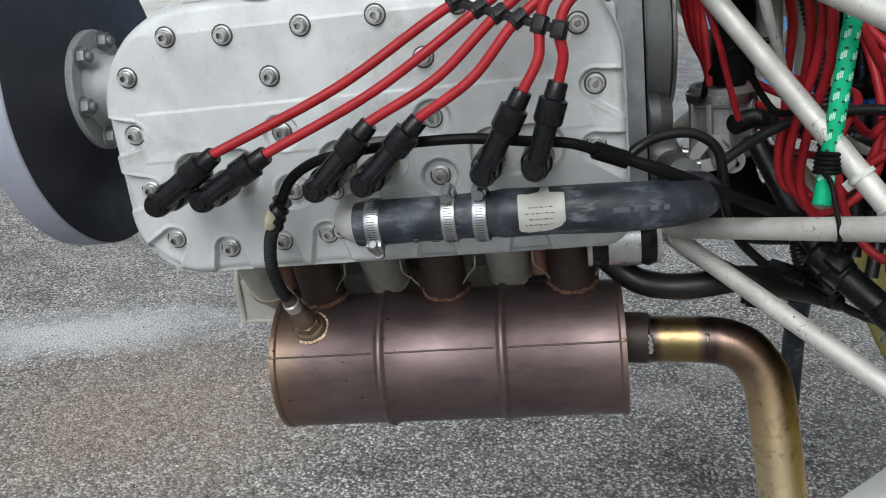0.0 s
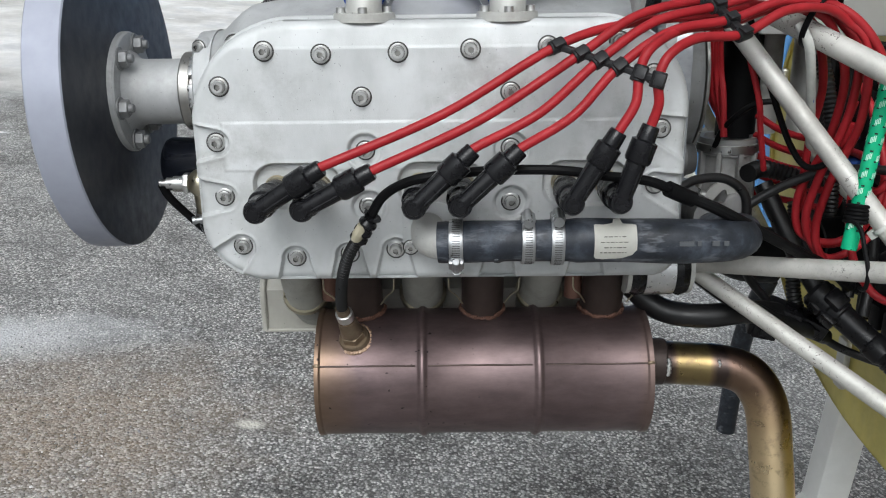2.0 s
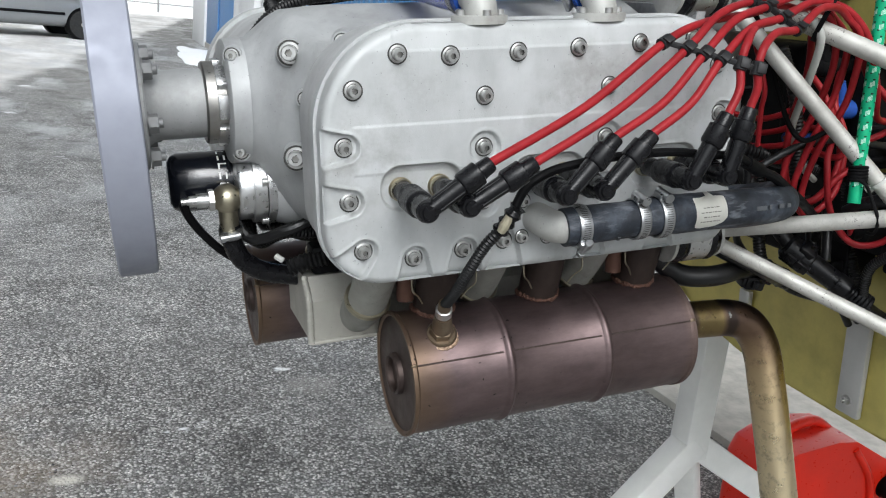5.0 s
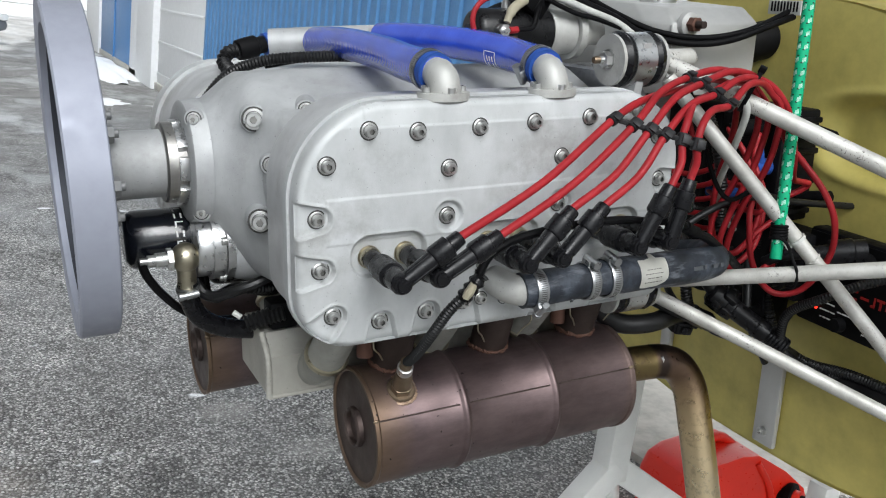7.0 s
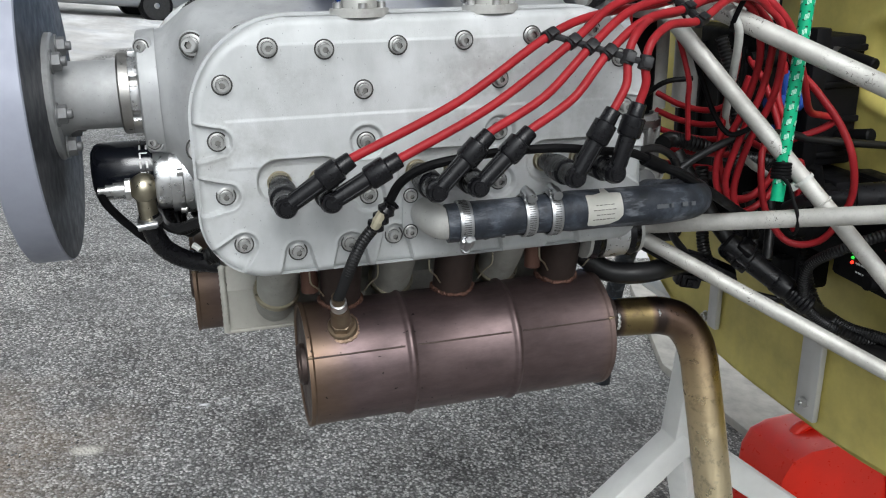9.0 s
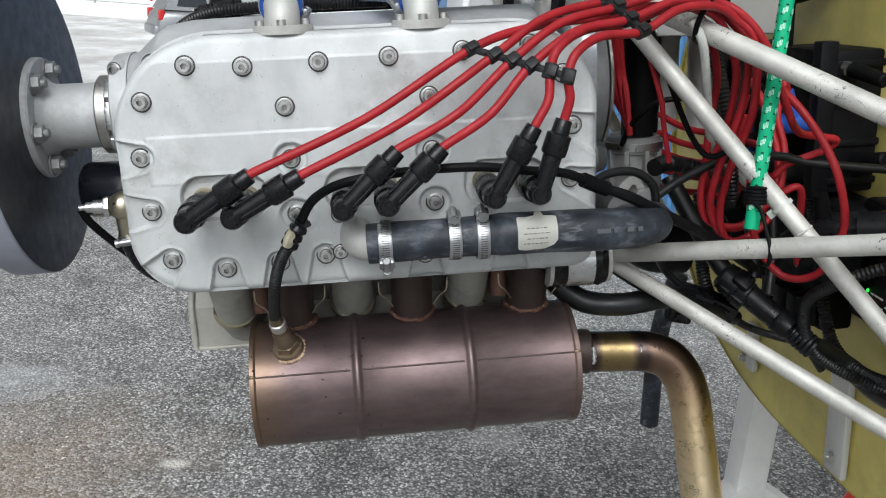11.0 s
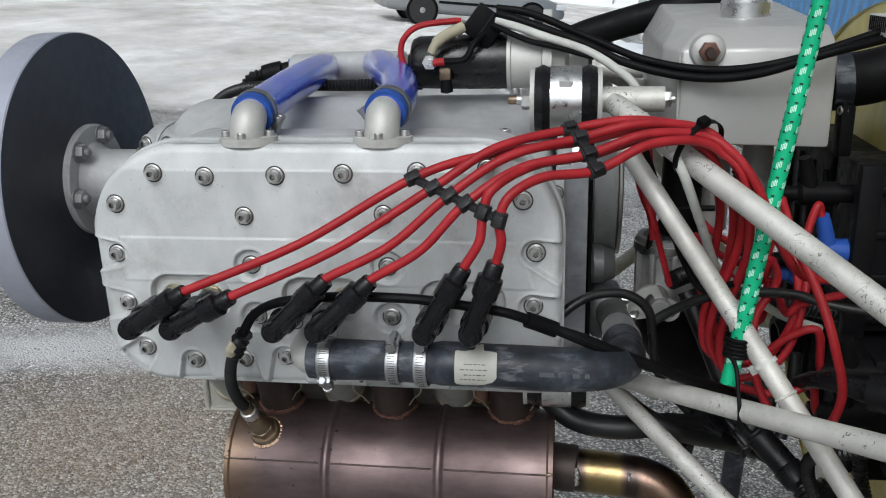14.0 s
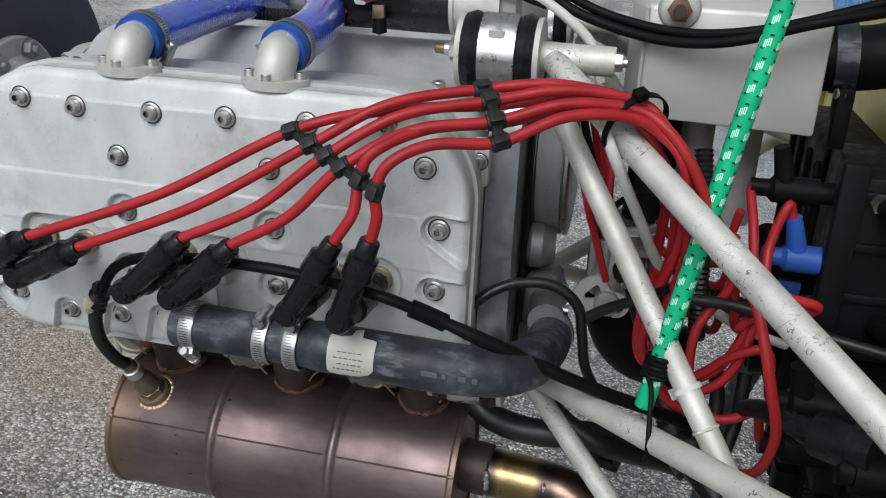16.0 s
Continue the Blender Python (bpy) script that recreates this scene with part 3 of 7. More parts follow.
def band_clamp(parent, p, q, r, toward=(0, -0.5, 1), width=0.011, name="hose_clamp"):
    """Worm-drive clamp as a part with its screw as a sub-part. p: centre; q: a point further along the hose; toward: side of the screw."""
    m = axes_at(p, Vector(q) - Vector(p), toward)
    bm = lathe([(-width / 2, r), (-width / 2, r + 0.0012), (-width / 2 + 0.001, r + 0.0016), (width / 2 - 0.001, r + 0.0016), (width / 2, r + 0.0012), (width / 2, r)], m, 40, close=False)
    # raised dark bars stand in for the shade in the band's slots
    plain = len(bm.faces)
    for i in range(4, 57):
        a = Matrix.Rotation(2 * math.pi * i / 60, 4, "Z")
        block((r + 0.0009, -0.0003, -width * 0.28), (r + 0.00175, 0.0003, width * 0.28), 0, m @ a, bm)
    bm.faces.ensure_lookup_table()
    for f in bm.faces[plain:]:
        f.material_index = 1
    clamp = part(name, bm, (CLAMP, GAP_SHADE), parent, "zinc worm-drive clamp")
    bm = block((r, -0.007, -width * 0.56), (r + 0.006, 0.006, width * 0.56), 0.0018, m)
    lathe([(-0.013, 0.0), (-0.013, 0.0046), (-0.009, 0.0046), (-0.009, 0.0038), (0.008, 0.0038), (0.009, 0.003)], m @ Matrix.Translation((r + 0.0045, 0, 0)) @ Matrix.Rotation(radians(90), 4, "X"), 14, bm)
    part("clamp_screw", bm, CLAMP, clamp)
    return clamp


# ---- the setting ----
def plane_sheet(name, x0, y0, x1, y1, z, material, label, category="ground"):
    bm = bmesh.new()
    bm.faces.new([bm.verts.new(p) for p in ((x0, y0, z), (x1, y0, z), (x1, y1, z), (x0, y1, z))])
    ob = new(name, finish(bm, name, material))
    return tagged(ob, label, category, kind="structure")


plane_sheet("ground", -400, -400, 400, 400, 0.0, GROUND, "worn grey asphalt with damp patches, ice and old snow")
WORLD = Matrix()


def apron():
    bm = prism([(1.57, 1.95), (4.0, 1.2), (4.0, 3.7), (1.9, 3.7), (1.54, 2.75)], 0.03, bevel=0.006)
    ob = new("pavement", finish(bm, "pavement", CONCRETE))
    tagged(ob, "pale worn concrete apron edge beside the asphalt", "pavement", kind="structure")


apron()


def gravel():
    """Loose grit on the asphalt round the stand."""
    rnd = random.Random(3)
    verts, faces = [], []
    for k in range(15000):
        y = 1.3 + 3.6 * rnd.random() ** 1.4
        x = rnd.uniform(-1.0 - 0.62 * y, 0.3 + 0.55 * y)
        r = 0.0018 + 0.0042 * rnd.random() ** 3
        a = rnd.uniform(0, 6.28)
        c, s = math.cos(a) * r, math.sin(a) * r
        q, h, o = rnd.uniform(0.5, 1.0), r * rnd.uniform(0.5, 1.0), len(verts)
        verts += [(x + c, y + s, 0.0), (x - s * q, y + c * q, 0.0), (x - c, y - s, 0.0), (x + s * q, y - c * q, 0.0), (x + c * 0.3, y + s * 0.3, h), (x - c * 0.4, y - s * 0.2, h * 0.8)]
        faces += [(o, o + 1, o + 4), (o + 1, o + 5, o + 4), (o + 1, o + 2, o + 5), (o + 2, o + 3, o + 5), (o + 3, o + 4, o + 5), (o + 3, o, o + 4)]
    me = bpy.data.meshes.new("gravel")
    me.from_pydata(verts, [], faces)
    me.materials.append(GRIT)
    tagged(new("gravel", me), "loose pale and dark grit on asphalt", "gravel", kind="stuff")


gravel()


def hangar():
    """Long shed wall at x = 1.95 that runs away from the viewer, with sheet cladding and doors."""
    shed = thing("hangar", "blue profiled steel hangar with white doors and posts", "building", (1.95, 4.0, 0), WORLD)
    outline = []
    y = 4.2
    while y < 11.4:
        outline += [(0.0, y), (0.0, y + 0.10), (0.018, y + 0.12), (0.018, y + 0.16)]
        y += 0.18
    bm = bmesh.new()
    low = [bm.verts.new((1.95 + dx, yy, 0.12)) for dx, yy in outline]
    top = [bm.verts.new((1.95 + dx, yy, 4.6)) for dx, yy in outline]
    for i in range(len(outline) - 1):
        bm.faces.new((low[i], low[i + 1], top[i + 1], top[i]))
    part("wall_sheet", bm, BLUE_WALL, shed, "blue profiled steel sheet", 20)
    part("plinth", block((1.93, 4.2, 0), (2.15, 25, 0.12), 0.01), CONCRETE, shed)
    door = part("sliding_door", block((1.97, 11.57, 0.02), (2.03, 14.8, 4.6), 0.01), WHITE_WALL, shed, "white sheet door")
    for i in range(9):
        part("door_rib", block((1.955, 11.6, 0.25 + 0.5 * i), (1.97, 14.77, 0.285 + 0.5 * i), 0.004), WHITE_WALL, door)
    part("post", block((1.86, 14.8, 0), (2.1, 16.4, 4.6), 0.02), WHITE_WALL, shed, "white clad post")
    part("post", block((1.93, 16.4, 0), (2.1, 17.6, 4.6), 0.02), WHITE_WALL, shed)
    blue = part("door", block((1.96, 17.65, 0.02), (2.02, 22.3, 4.6), 0.01), BLUE_DOOR, shed, "blue hinged door")
    part("door_stile", block((1.93, 19.9, 0.02), (1.96, 20.05, 4.6), 0.005), BLUE_DOOR, blue)
    part("post", block((1.9, 22.3, 0), (2.1, 25, 4.6), 0.02), WHITE_WALL, shed)
    part("core", block((2.06, 4.2, 0), (9.0, 25, 4.6), 0.01), WHITE_WALL, shed)
    part("roof", block((1.8, 4.1, 4.6), (9.2, 25.2, 4.8), 0.02), BLUE_WALL, shed)


hangar()


def snow_heap(cx, cy, sx, sy, h, seed):
    rnd = random.Random(seed)
    bm = bmesh.new()
    n = 22
    ph = [rnd.uniform(0, 6.28) for _ in range(6)]
    grid = []
    for i in range(n):
        row = []
        for j in range(n):
            a, b = i / (n - 1) * 2 - 1, j / (n - 1) * 2 - 1
            r = math.hypot(a, b) + 0.12 * math.sin(5 * math.atan2(b, a) + ph[0]) + 0.07 * math.sin(9 * math.atan2(b, a) + ph[1])
            z = max(0.0, 1 - r) ** 0.6 * h * (1 + 0.2 * math.sin(7 * a + ph[2]) * math.cos(6 * b + ph[3])) - 0.01
            row.append(bm.verts.new((cx + a * sx, cy + b * sy, z)))
        grid.append(row)
    for i in range(n - 1):
        for j in range(n - 1):
            bm.faces.new((grid[i][j], grid[i + 1][j], grid[i + 1][j + 1], grid[i][j + 1]))
    ob = new("snow_bank", finish(bm, "snow_bank", SNOW, 80))
    return tagged(ob, "melting heap of old white snow on asphalt", "snow bank", "snow banks", kind="stuff")


snow_heap(1.50, 18.3, 0.5, 3.2, 0.14, 1)
snow_heap(0.9, 12.6, 0.35, 0.5, 0.03, 2)
snow_heap(-16, 46, 22, 7, 1.3, 3)
snow_heap(10, 50, 16, 8, 1.6, 4)
snow_heap(-7.5, 38.5, 7, 1.6, 0.35, 5)


# ---- parked vehicles, fence and trees in the distance ----
def car(name, label, m, paint, length, belt, cabin, windows, wheel_r=0.32, nose=0.22, rails=False):
    """cabin: (x, z) points of the roofline from tail to nose. windows: side panes as lists of (x, z)."""
    base = new(name)
    base.matrix_world = m
    OFFSET[base.name] = Vector((0, 0, 0))
    tagged(base, label, "car", "parked cars")
    w = 0.87

    def ring(x, half, low, top, power=4.5, k=40):
        out = []
        for j in range(k):
            a = 2 * math.pi * j / k
            c, q = math.cos(a), math.sin(a)
            out.append((x, half * math.copysign(abs(c) ** (2 / power), c), (low + top) / 2 + (top - low) / 2 * math.copysign(abs(q) ** (2 / power), q)))
        return out

    n = length
    stations = [(0.0, 0.70, 0.40, belt - 0.28), (0.05, 0.80, 0.31, belt - 0.12), (0.16, 0.85, 0.27, belt - 0.02), (0.6, w, 0.24, belt), (1.6, w, 0.23, belt), (n - 1.55, w, 0.23, belt), (n - 1.1, w, 0.23, belt - 0.03),
                (n - 0.6, 0.85, 0.24, belt - nose * 0.5), (n - 0.22, 0.79, 0.26, belt - nose), (n - 0.06, 0.70, 0.31, belt - nose - 0.13), (n, 0.60, 0.38, belt - nose - 0.22)]
    part("body", loft([ring(*st) for st in stations]), paint, base)
    roof = max(z for _, z in cabin)

    def side_y(z):
        return 0.80 - 0.17 * (z - belt) / (roof - belt)

    part("cabin", loft([[(x, -side_y(belt), belt - 0.04), (x, -side_y(z), z - 0.03 * (z > belt + 0.1)), (x, -side_y(z) + 0.10, z), (x, side_y(z) - 0.10, z), (x, side_y(z), z - 0.03 * (z > belt + 0.1)), (x, side_y(belt), belt - 0.04)] for x, z in cabin]), paint, base)
    for pane in windows:
        for sgn in (-1, 1):
            bm = bmesh.new()
            inner = [bm.verts.new((x, sgn * (side_y(z) - 0.01), z)) for x, z in pane]
            outer = [bm.verts.new((x, sgn * (side_y(z) + 0.006), z)) for x, z in pane]
            bm.faces.new(inner)
            bm.faces.new(outer)
            for k in range(len(pane)):
                q = (k + 1) % len(pane)
                bm.faces.new((inner[k], inner[q], outer[q], outer[k]))
            part("window", bm, GLASS, base, "dark glass")
    (xa, za), (xb, zb) = cabin[-2], cabin[-1]
    bm = loft([[(xa + 0.03, y * 0.58, za - 0.005 + d), (xb + 0.01, y * 0.72, zb + 0.02 + d)] + [(xb + 0.01, -y * 0.72, zb + 0.02 + d), (xa + 0.03, -y * 0.58, za - 0.005 + d)] for y, d in ((1, 0.0), (1, 0.012))])
    part("windscreen", bm, GLASS, base, "dark glass")
    for x in (0.88, n - 0.90):
        for sgn in (-1, 1):
            m2 = Matrix.Translation((x, sgn * (w - 0.10), wheel_r)) @ Matrix.Rotation(radians(90), 4, "X")
            part("wheel_arch", lathe([(-0.105, wheel_r * 1.16), (0.105, wheel_r * 1.16)], m2, 28), BLACK, base)
            wheel = part("wheel", lathe([(-0.115, wheel_r * 0.62), (-0.115, wheel_r * 0.95), (-0.09, wheel_r), (0.09, wheel_r), (0.115, wheel_r * 0.95), (0.115, wheel_r * 0.62)], m2, 28), TYRE, base)
            part("rim", lathe([(-0.118, 0.0), (-0.118, 0.06), (-0.100, 0.09), (-0.112, wheel_r * 0.60), (0.112, wheel_r * 0.60), (0.100, 0.09), (0.118, 0.06), (0.118, 0.0)], m2, 20), STEEL, wheel)
    for sgn in (-1, 1):
        part("tail_light", block((0.02, sgn * 0.765 - 0.06, belt - 0.28), (0.16, sgn * 0.765 + 0.075, belt - 0.05), 0.03), LAMP_RED, base, "red lens")
        part("headlight", block((n - 0.30, sgn * 0.70 - 0.13, belt - nose - 0.17), (n - 0.05, sgn * 0.70 + 0.10, belt - nose - 0.03), 0.04), LAMP_CLEAR, base)
        part("mirror", block((n - 1.72, sgn * 0.93 - 0.09, belt + 0.0), (n - 1.60, sgn * 0.93 + 0.09, belt + 0.13), 0.04), paint, base)
        part("side_trim", block((1.25, sgn * (w + 0.002) - 0.012, 0.50), (n - 1.3, sgn * (w + 0.002) + 0.012, 0.56), 0.005), GRAPHITE, base)
        for x in (1.55, 2.45):
            part("door_handle", block((x, sgn * (w + 0.004) - 0.014, belt - 0.13), (x + 0.16, sgn * (w + 0.004) + 0.014, belt - 0.095), 0.008), paint, base)
        if rails:
            part("roof_rail", sweep([(0.55, sgn * 0.56, roof), (0.65, sgn * 0.56, roof + 0.05), (1.4, sgn * 0.56, roof + 0.06), (2.1, sgn * 0.56, roof + 0.045), (2.2, sgn * 0.56, roof)], 0.014, 8, 4), GRAPHITE, base)
    part("bumper", block((-0.06, -0.76, 0.32), (0.10, 0.76, 0.54), 0.05), paint, base)


car("estate_car", "silver estate car parked on icy asphalt", pose(-4.38, 20.93, 0, 0, 0, 20), CAR_SILVER, 4.42, 0.93,
    [(0.14, 0.90), (0.34, 1.33), (0.6, 1.39), (1.4, 1.42), (2.2, 1.41), (2.55, 1.35), (3.45, 0.90)],
    [[(0.42, 0.98), (0.52, 1.30), (1.02, 1.33), (1.10, 0.98)], [(1.16, 0.98), (1.10, 1.33), (1.85, 1.34), (1.93, 0.98)], [(2.00, 0.98), (1.93, 1.34), (2.42, 1.32), (2.98, 0.99)]], rails=True)
car("pickup_truck", "white pickup truck parked beside a snow bank", pose(-6.7, 33.0, 0), CAR_WHITE, 5.3, 1.10,
    [(1.65, 1.06), (1.78, 1.66), (2.1, 1.72), (3.1, 1.73), (3.35, 1.68), (4.05, 1.06)], [[(1.95, 1.15), (1.99, 1.60), (2.55, 1.62), (2.55, 1.15)], [(2.65, 1.15), (2.65, 1.62), (3.25, 1.62), (3.7, 1.15)]], 0.38)


def fence():
    f = thing("wire_fence", "galvanised wire fence along the snowy lot", "fence", (-30, 41, 0), WORLD)
    for i in range(16):
        x = -30 + 3.2 * i
        part("post", lathe([(0, 0.04), (2.3, 0.04), (2.34, 0.0)], Matrix.Translation((x, 41, 0)), 8), FENCE, f)
    for z in (0.5, 1.2, 1.75, 2.2):
        part("rail", sweep([(-30, 41, z), (18, 41, z)], 0.018, 6, cap=True), FENCE, f)
    part("gate_sign", block((-14.2, 40.9, 0.7), (-12.9, 40.97, 2.0), 0.02), WHITE_WALL, f, "pale board")


fence()


def conifer(x, y, h, seed):
    rnd = random.Random(seed)
    t = thing("conifer", "snow-dusted dark green conifer beyond the fence", "tree", (x, y, 0), WORLD, "far trees")
    part("trunk", lathe([(0, 0.16), (h * 0.9, 0.03)], Matrix.Translation((x, y, 0)), 8), BARK, t)
    bm = bmesh.new()
    for k in range(420):
        z = h * rnd.uniform(0.08, 1.0)
        r = (1.02 - z / h) * h * 0.24 * rnd.uniform(0.3, 1.1) + 0.05
        a = rnd.uniform(0, 6.283)
        c = Vector((x + r * math.cos(a), y + r * math.sin(a), z))
        d = Vector((math.cos(a), math.sin(a), rnd.uniform(-0.7, 0.1))).normalized()
        s = Vector((-math.sin(a), math.cos(a), 0))
        l, wd = rnd.uniform(0.25, 0.55), rnd.uniform(0.06, 0.14)
        bm.faces.new([bm.verts.new(q) for q in (c - s * wd, c + d * l * 0.6 - s * wd * 0.7, c + d * l, c + s * wd)])
    part("crown", bm, CONIFER, t)


for i, (x, y, h) in enumerate(((-13.5, 47, 5.5), (-9.6, 49, 6.2), (-20, 50, 7.0), (-5.0, 52, 6.0), (-25, 47, 5.0))):
    conifer(x, y, h, i)


def far_house():
    h = thing("far_building", "buff masonry building beyond the snow", "building", (-22, 62, 0), WORLD)
    wall = part("wall", block((-34, 62, 0), (-8, 70, 5.5), 0.05), BRICK, h)
    part("roof", block((-34.5, 61.5, 5.5), (-7.5, 70.5, 6.0), 0.1), SNOW, h, "snow-covered flat roof")
    for i in range(6):
        w = part("window", block((-32 + 4 * i, 61.93, 1.2), (-30 + 4 * i, 61.99, 3.0), 0.02), GLASS, h)
        part("sill", block((-32.1 + 4 * i, 61.85, 1.08), (-29.9 + 4 * i, 61.99, 1.2), 0.02), WHITE_WALL, w)


far_house()


# ---- fuselage front, stand and things on the ground behind ----
CV, FW = 0.236, 0.57


def shell_oval(u, grow=1.0):
    out = []
    for j in range(72):
        a = 2 * math.pi * j / 72
        c, s = math.cos(a), math.sin(a)
        n = 2.2 if s > 0 else 3.2
        tuck = max(0.0, -s)  # the lower half is narrower and lies nearer the viewer's side
        out.append((u, CV - 0.066 * tuck + (0.50 - 0.08 * tuck) * grow * math.copysign(abs(c) ** (2 / n), c), -0.09 + (0.345 if s > 0 else 0.335) * grow * math.copysign(abs(s) ** (2 / n), s)))
    return out


def fuselage():
    f = thing("aircraft_fuselage", "olive-yellow moulded fuselage front with a bare firewall", "aircraft", (FW, CV, -0.45))
    bm = loft([shell_oval(FW + 0.001, 0.985), shell_oval(FW + 0.0, 0.997), shell_oval(FW + 0.006, 1.0), shell_oval(FW + 0.25, 1.10), shell_oval(FW + 1.3, 1.3), shell_oval(FW + 1.31, 1.2), shell_oval(FW + 1.31, 0.02)], cap=False)
    bmesh.ops.solidify(bm, geom=bm.faces[:], thickness=0.006)
    part("skin", bm, FUSELAGE, f)
    # firewall with a shallow pressed recess
    bm = bmesh.new()
    rings = []
    coarse = [(v, w) for _, v, w in shell_oval(0, 0.99)]
    outline = [(a[0] + (b[0] - a[0]) * q / 4, a[1] + (b[1] - a[1]) * q / 4) for a, b in zip(coarse, coarse[1:] + coarse[:1]) for q in range(4)]
    for k in range(90):
        t = 1 - k / 89
        row = []
        for v, w in outline:
            pv, pw = CV + (v - CV) * t, -0.09 + (w + 0.09) * t
            d = (abs((pv + 0.03) / 0.160) ** 3 + abs((pw - 0.073) / 0.060) ** 3) ** (1 / 3)
            s = max(0.0, min(1.0, (1.0 - d) / 0.26))
            lip = 0.0025 * math.exp(-((d - 1.06) / 0.07) ** 2)  # raised round the rim of the recess
            swell = 0.012 * math.cos(2.2 * (pv - CV))
            row.append(bm.verts.new((FW + 0.024 * s * s * (3 - 2 * s) - lip - swell + 0.012, pv, pw)))
        rings.append(row)
    for a, b in zip(rings, rings[1:]):
        for j in range(len(outline)):
            k = (j + 1) % len(outline)
            bm.faces.new((a[j], a[k], b[k], b[j]))
    bmesh.ops.remove_doubles(bm, verts=bm.verts[:], dist=1e-5)
    part("firewall", bm, FUSELAGE, f, "olive-yellow composite firewall", 80)
    strap = part("bracket", block((FW - 0.012, 0.112, -0.41), (FW - 0.002, 0.152, -0.27), 0.003), STRAP, f, "grey metal strap bolted to the firewall")
    piece("bolt", NUT8, strap, Matrix.Translation((FW - 0.012, 0.133, -0.387)) @ Matrix.Rotation(radians(-90), 4, "Y"))
    strap = part("bracket", block((FW - 0.012, 0.352, -0.374), (FW - 0.002, 0.376, -0.30), 0.003), STRAP, f, "small grey strap bolted to the firewall")
    piece("bolt", NUT8, strap, Matrix.Translation((FW - 0.006, 0.388, -0.364)) @ Matrix.Rotation(radians(-90), 4, "Y"))


fuselage()


def stand():
    s = thing("support_stand", "white painted square-tube stand under the fuselage", "stand", (0.646, 1.312, 0), WORLD)
    part("post", block((0.616, 1.282, 0.53), (0.676, 1.342, 0.87), 0.005), WHITE, s)
    part("pad", block((0.55, 1.22, 0.87), (0.75, 1.42, 0.885), 0.004), WHITE, s)

    def bar(p, q, r=0.0285):
        m = along(p, q)
        l = (Vector(q) - Vector(p)).length
        return block((-r, -r, 0), (r, r, l), 0.005, m)

    part("leg", bar((0.652, 1.309, 0.57), (0.135, 1.309, 0.02)), WHITE, s)
    part("leg", bar((0.640, 1.313, 0.572), (1.50, 1.313, 0.02)), WHITE, s)
    part("post", block((1.395, 1.285, 0.0), (1.455, 1.345, 0.405), 0.005), WHITE, s)
    part("leg", bar((0.655, 1.33, 0.54), (0.93, 1.53, 0.02), 0.024), WHITE, s)


stand()


def jerry_can():
    j = thing("jerry_can", "bright red plastic fuel can with black spout, standing on asphalt", "fuel can", (1.35, 1.66, 0), pose(0.10, 0, 0) @ Matrix.Diagonal((1, 1, 0.9, 1)))
    side = Matrix(((1, 0, 0, -0.01), (0, 0, 1, 1.56), (0, 1, 0, 0), (0, 0, 0, 1)))
    outline = [(1.09, 0.0), (1.08, 0.29), (1.10, 0.345), (1.15, 0.375), (1.29, 0.40), (1.36, 0.395), (1.50, 0.315), (1.60, 0.235), (1.63, 0.17), (1.63, 0.0)]
    part("body", prism(outline, 0.21, side, 0.035, seg=4), JERRY, j)
    part("shoulder_rib", sweep([(1.35, 1.563, 0.37), (1.43, 1.557, 0.25), (1.46, 1.557, 0.08)], 0.012, 12), JERRY, j)
    part("handle", sweep([(1.16, 1.665, 0.355), (1.19, 1.665, 0.395), (1.28, 1.665, 0.418), (1.34, 1.665, 0.385)], 0.017, 14), JERRY, j)
    tilt = Matrix.Translation((1.51, 1.565, 0.22)) @ Vector((0.35, -1, 0.15)).to_track_quat("Z", "Y").to_matrix().to_4x4()
    cap = part("neck", lathe([(-0.02, 0.042), (0.012, 0.042), (0.012, 0.050), (0.03, 0.050), (0.032, 0.046), (0.032, 0.03)], tilt, 28), BLACK, j, "black screw collar")
    part("plug", lathe([(0.02, 0.031), (0.05, 0.029), (0.052, 0.0)], tilt, 24), JERRY, cap)
    part("spout", sweep([tilt @ Vector((0, 0, 0.045)), tilt @ Vector((0.01, 0, 0.08)), (1.62, 1.51, 0.205), (1.76, 1.50, 0.15), (1.86, 1.50, 0.11)], 0.0165, 16), BLACK, cap, "black flexible spout")


jerry_can()


# ---- the engine ----
engine = thing("aircraft_engine", "grey cast-aluminium flat six aircraft engine on a tube mount", "engine", (0, CV, -0.1))
U0, W0, U1, W1 = -0.207, -0.080, 0.2235, 0.1515
CORNER = (0.056, 0.022, 0.078, 0.090)  # radii: left low, right low, right top, left top
TOP_BOLTS = [(-0.139, 0.127), (-0.091, 0.124), (-0.026, 0.125), (0.035, 0.127), (0.1, 0.129), (0.160, 0.132)]
EDGE_BOLTS = [(-0.187, 0.049, (-1, 0)), (-0.184, 0.0, (-1, 0)), (-0.172, -0.047, (-0.7, -0.7)), (-0.124, -0.059, (0, -1)), (-0.075, -0.056, (0, -1)), (-0.033, -0.052, (0, -1)),
              (0.201, 0.057, (1, -0.35)), (0.199, 0.007, (1, -0.35)), (0.06, -0.058, (0, -1)), (0.14, -0.055, (0, -1))]
FLAT_BOLTS = [(-0.179, 0.098), (-0.058, 0.088), (0.069, 0.091), (0.19, 0.105)]
SUNK_BOLTS = [(-0.057, 0.041), (0.070, 0.042), (-0.056, -0.01), (0.071, -0.007)]
PLUGS = [(-0.1365, 0.008), (-0.0995, 0.008), (-0.0095, 0.009), (0.0275, 0.009), (0.1175, 0.010), (0.155, 0.010)]
FACE = 0.013
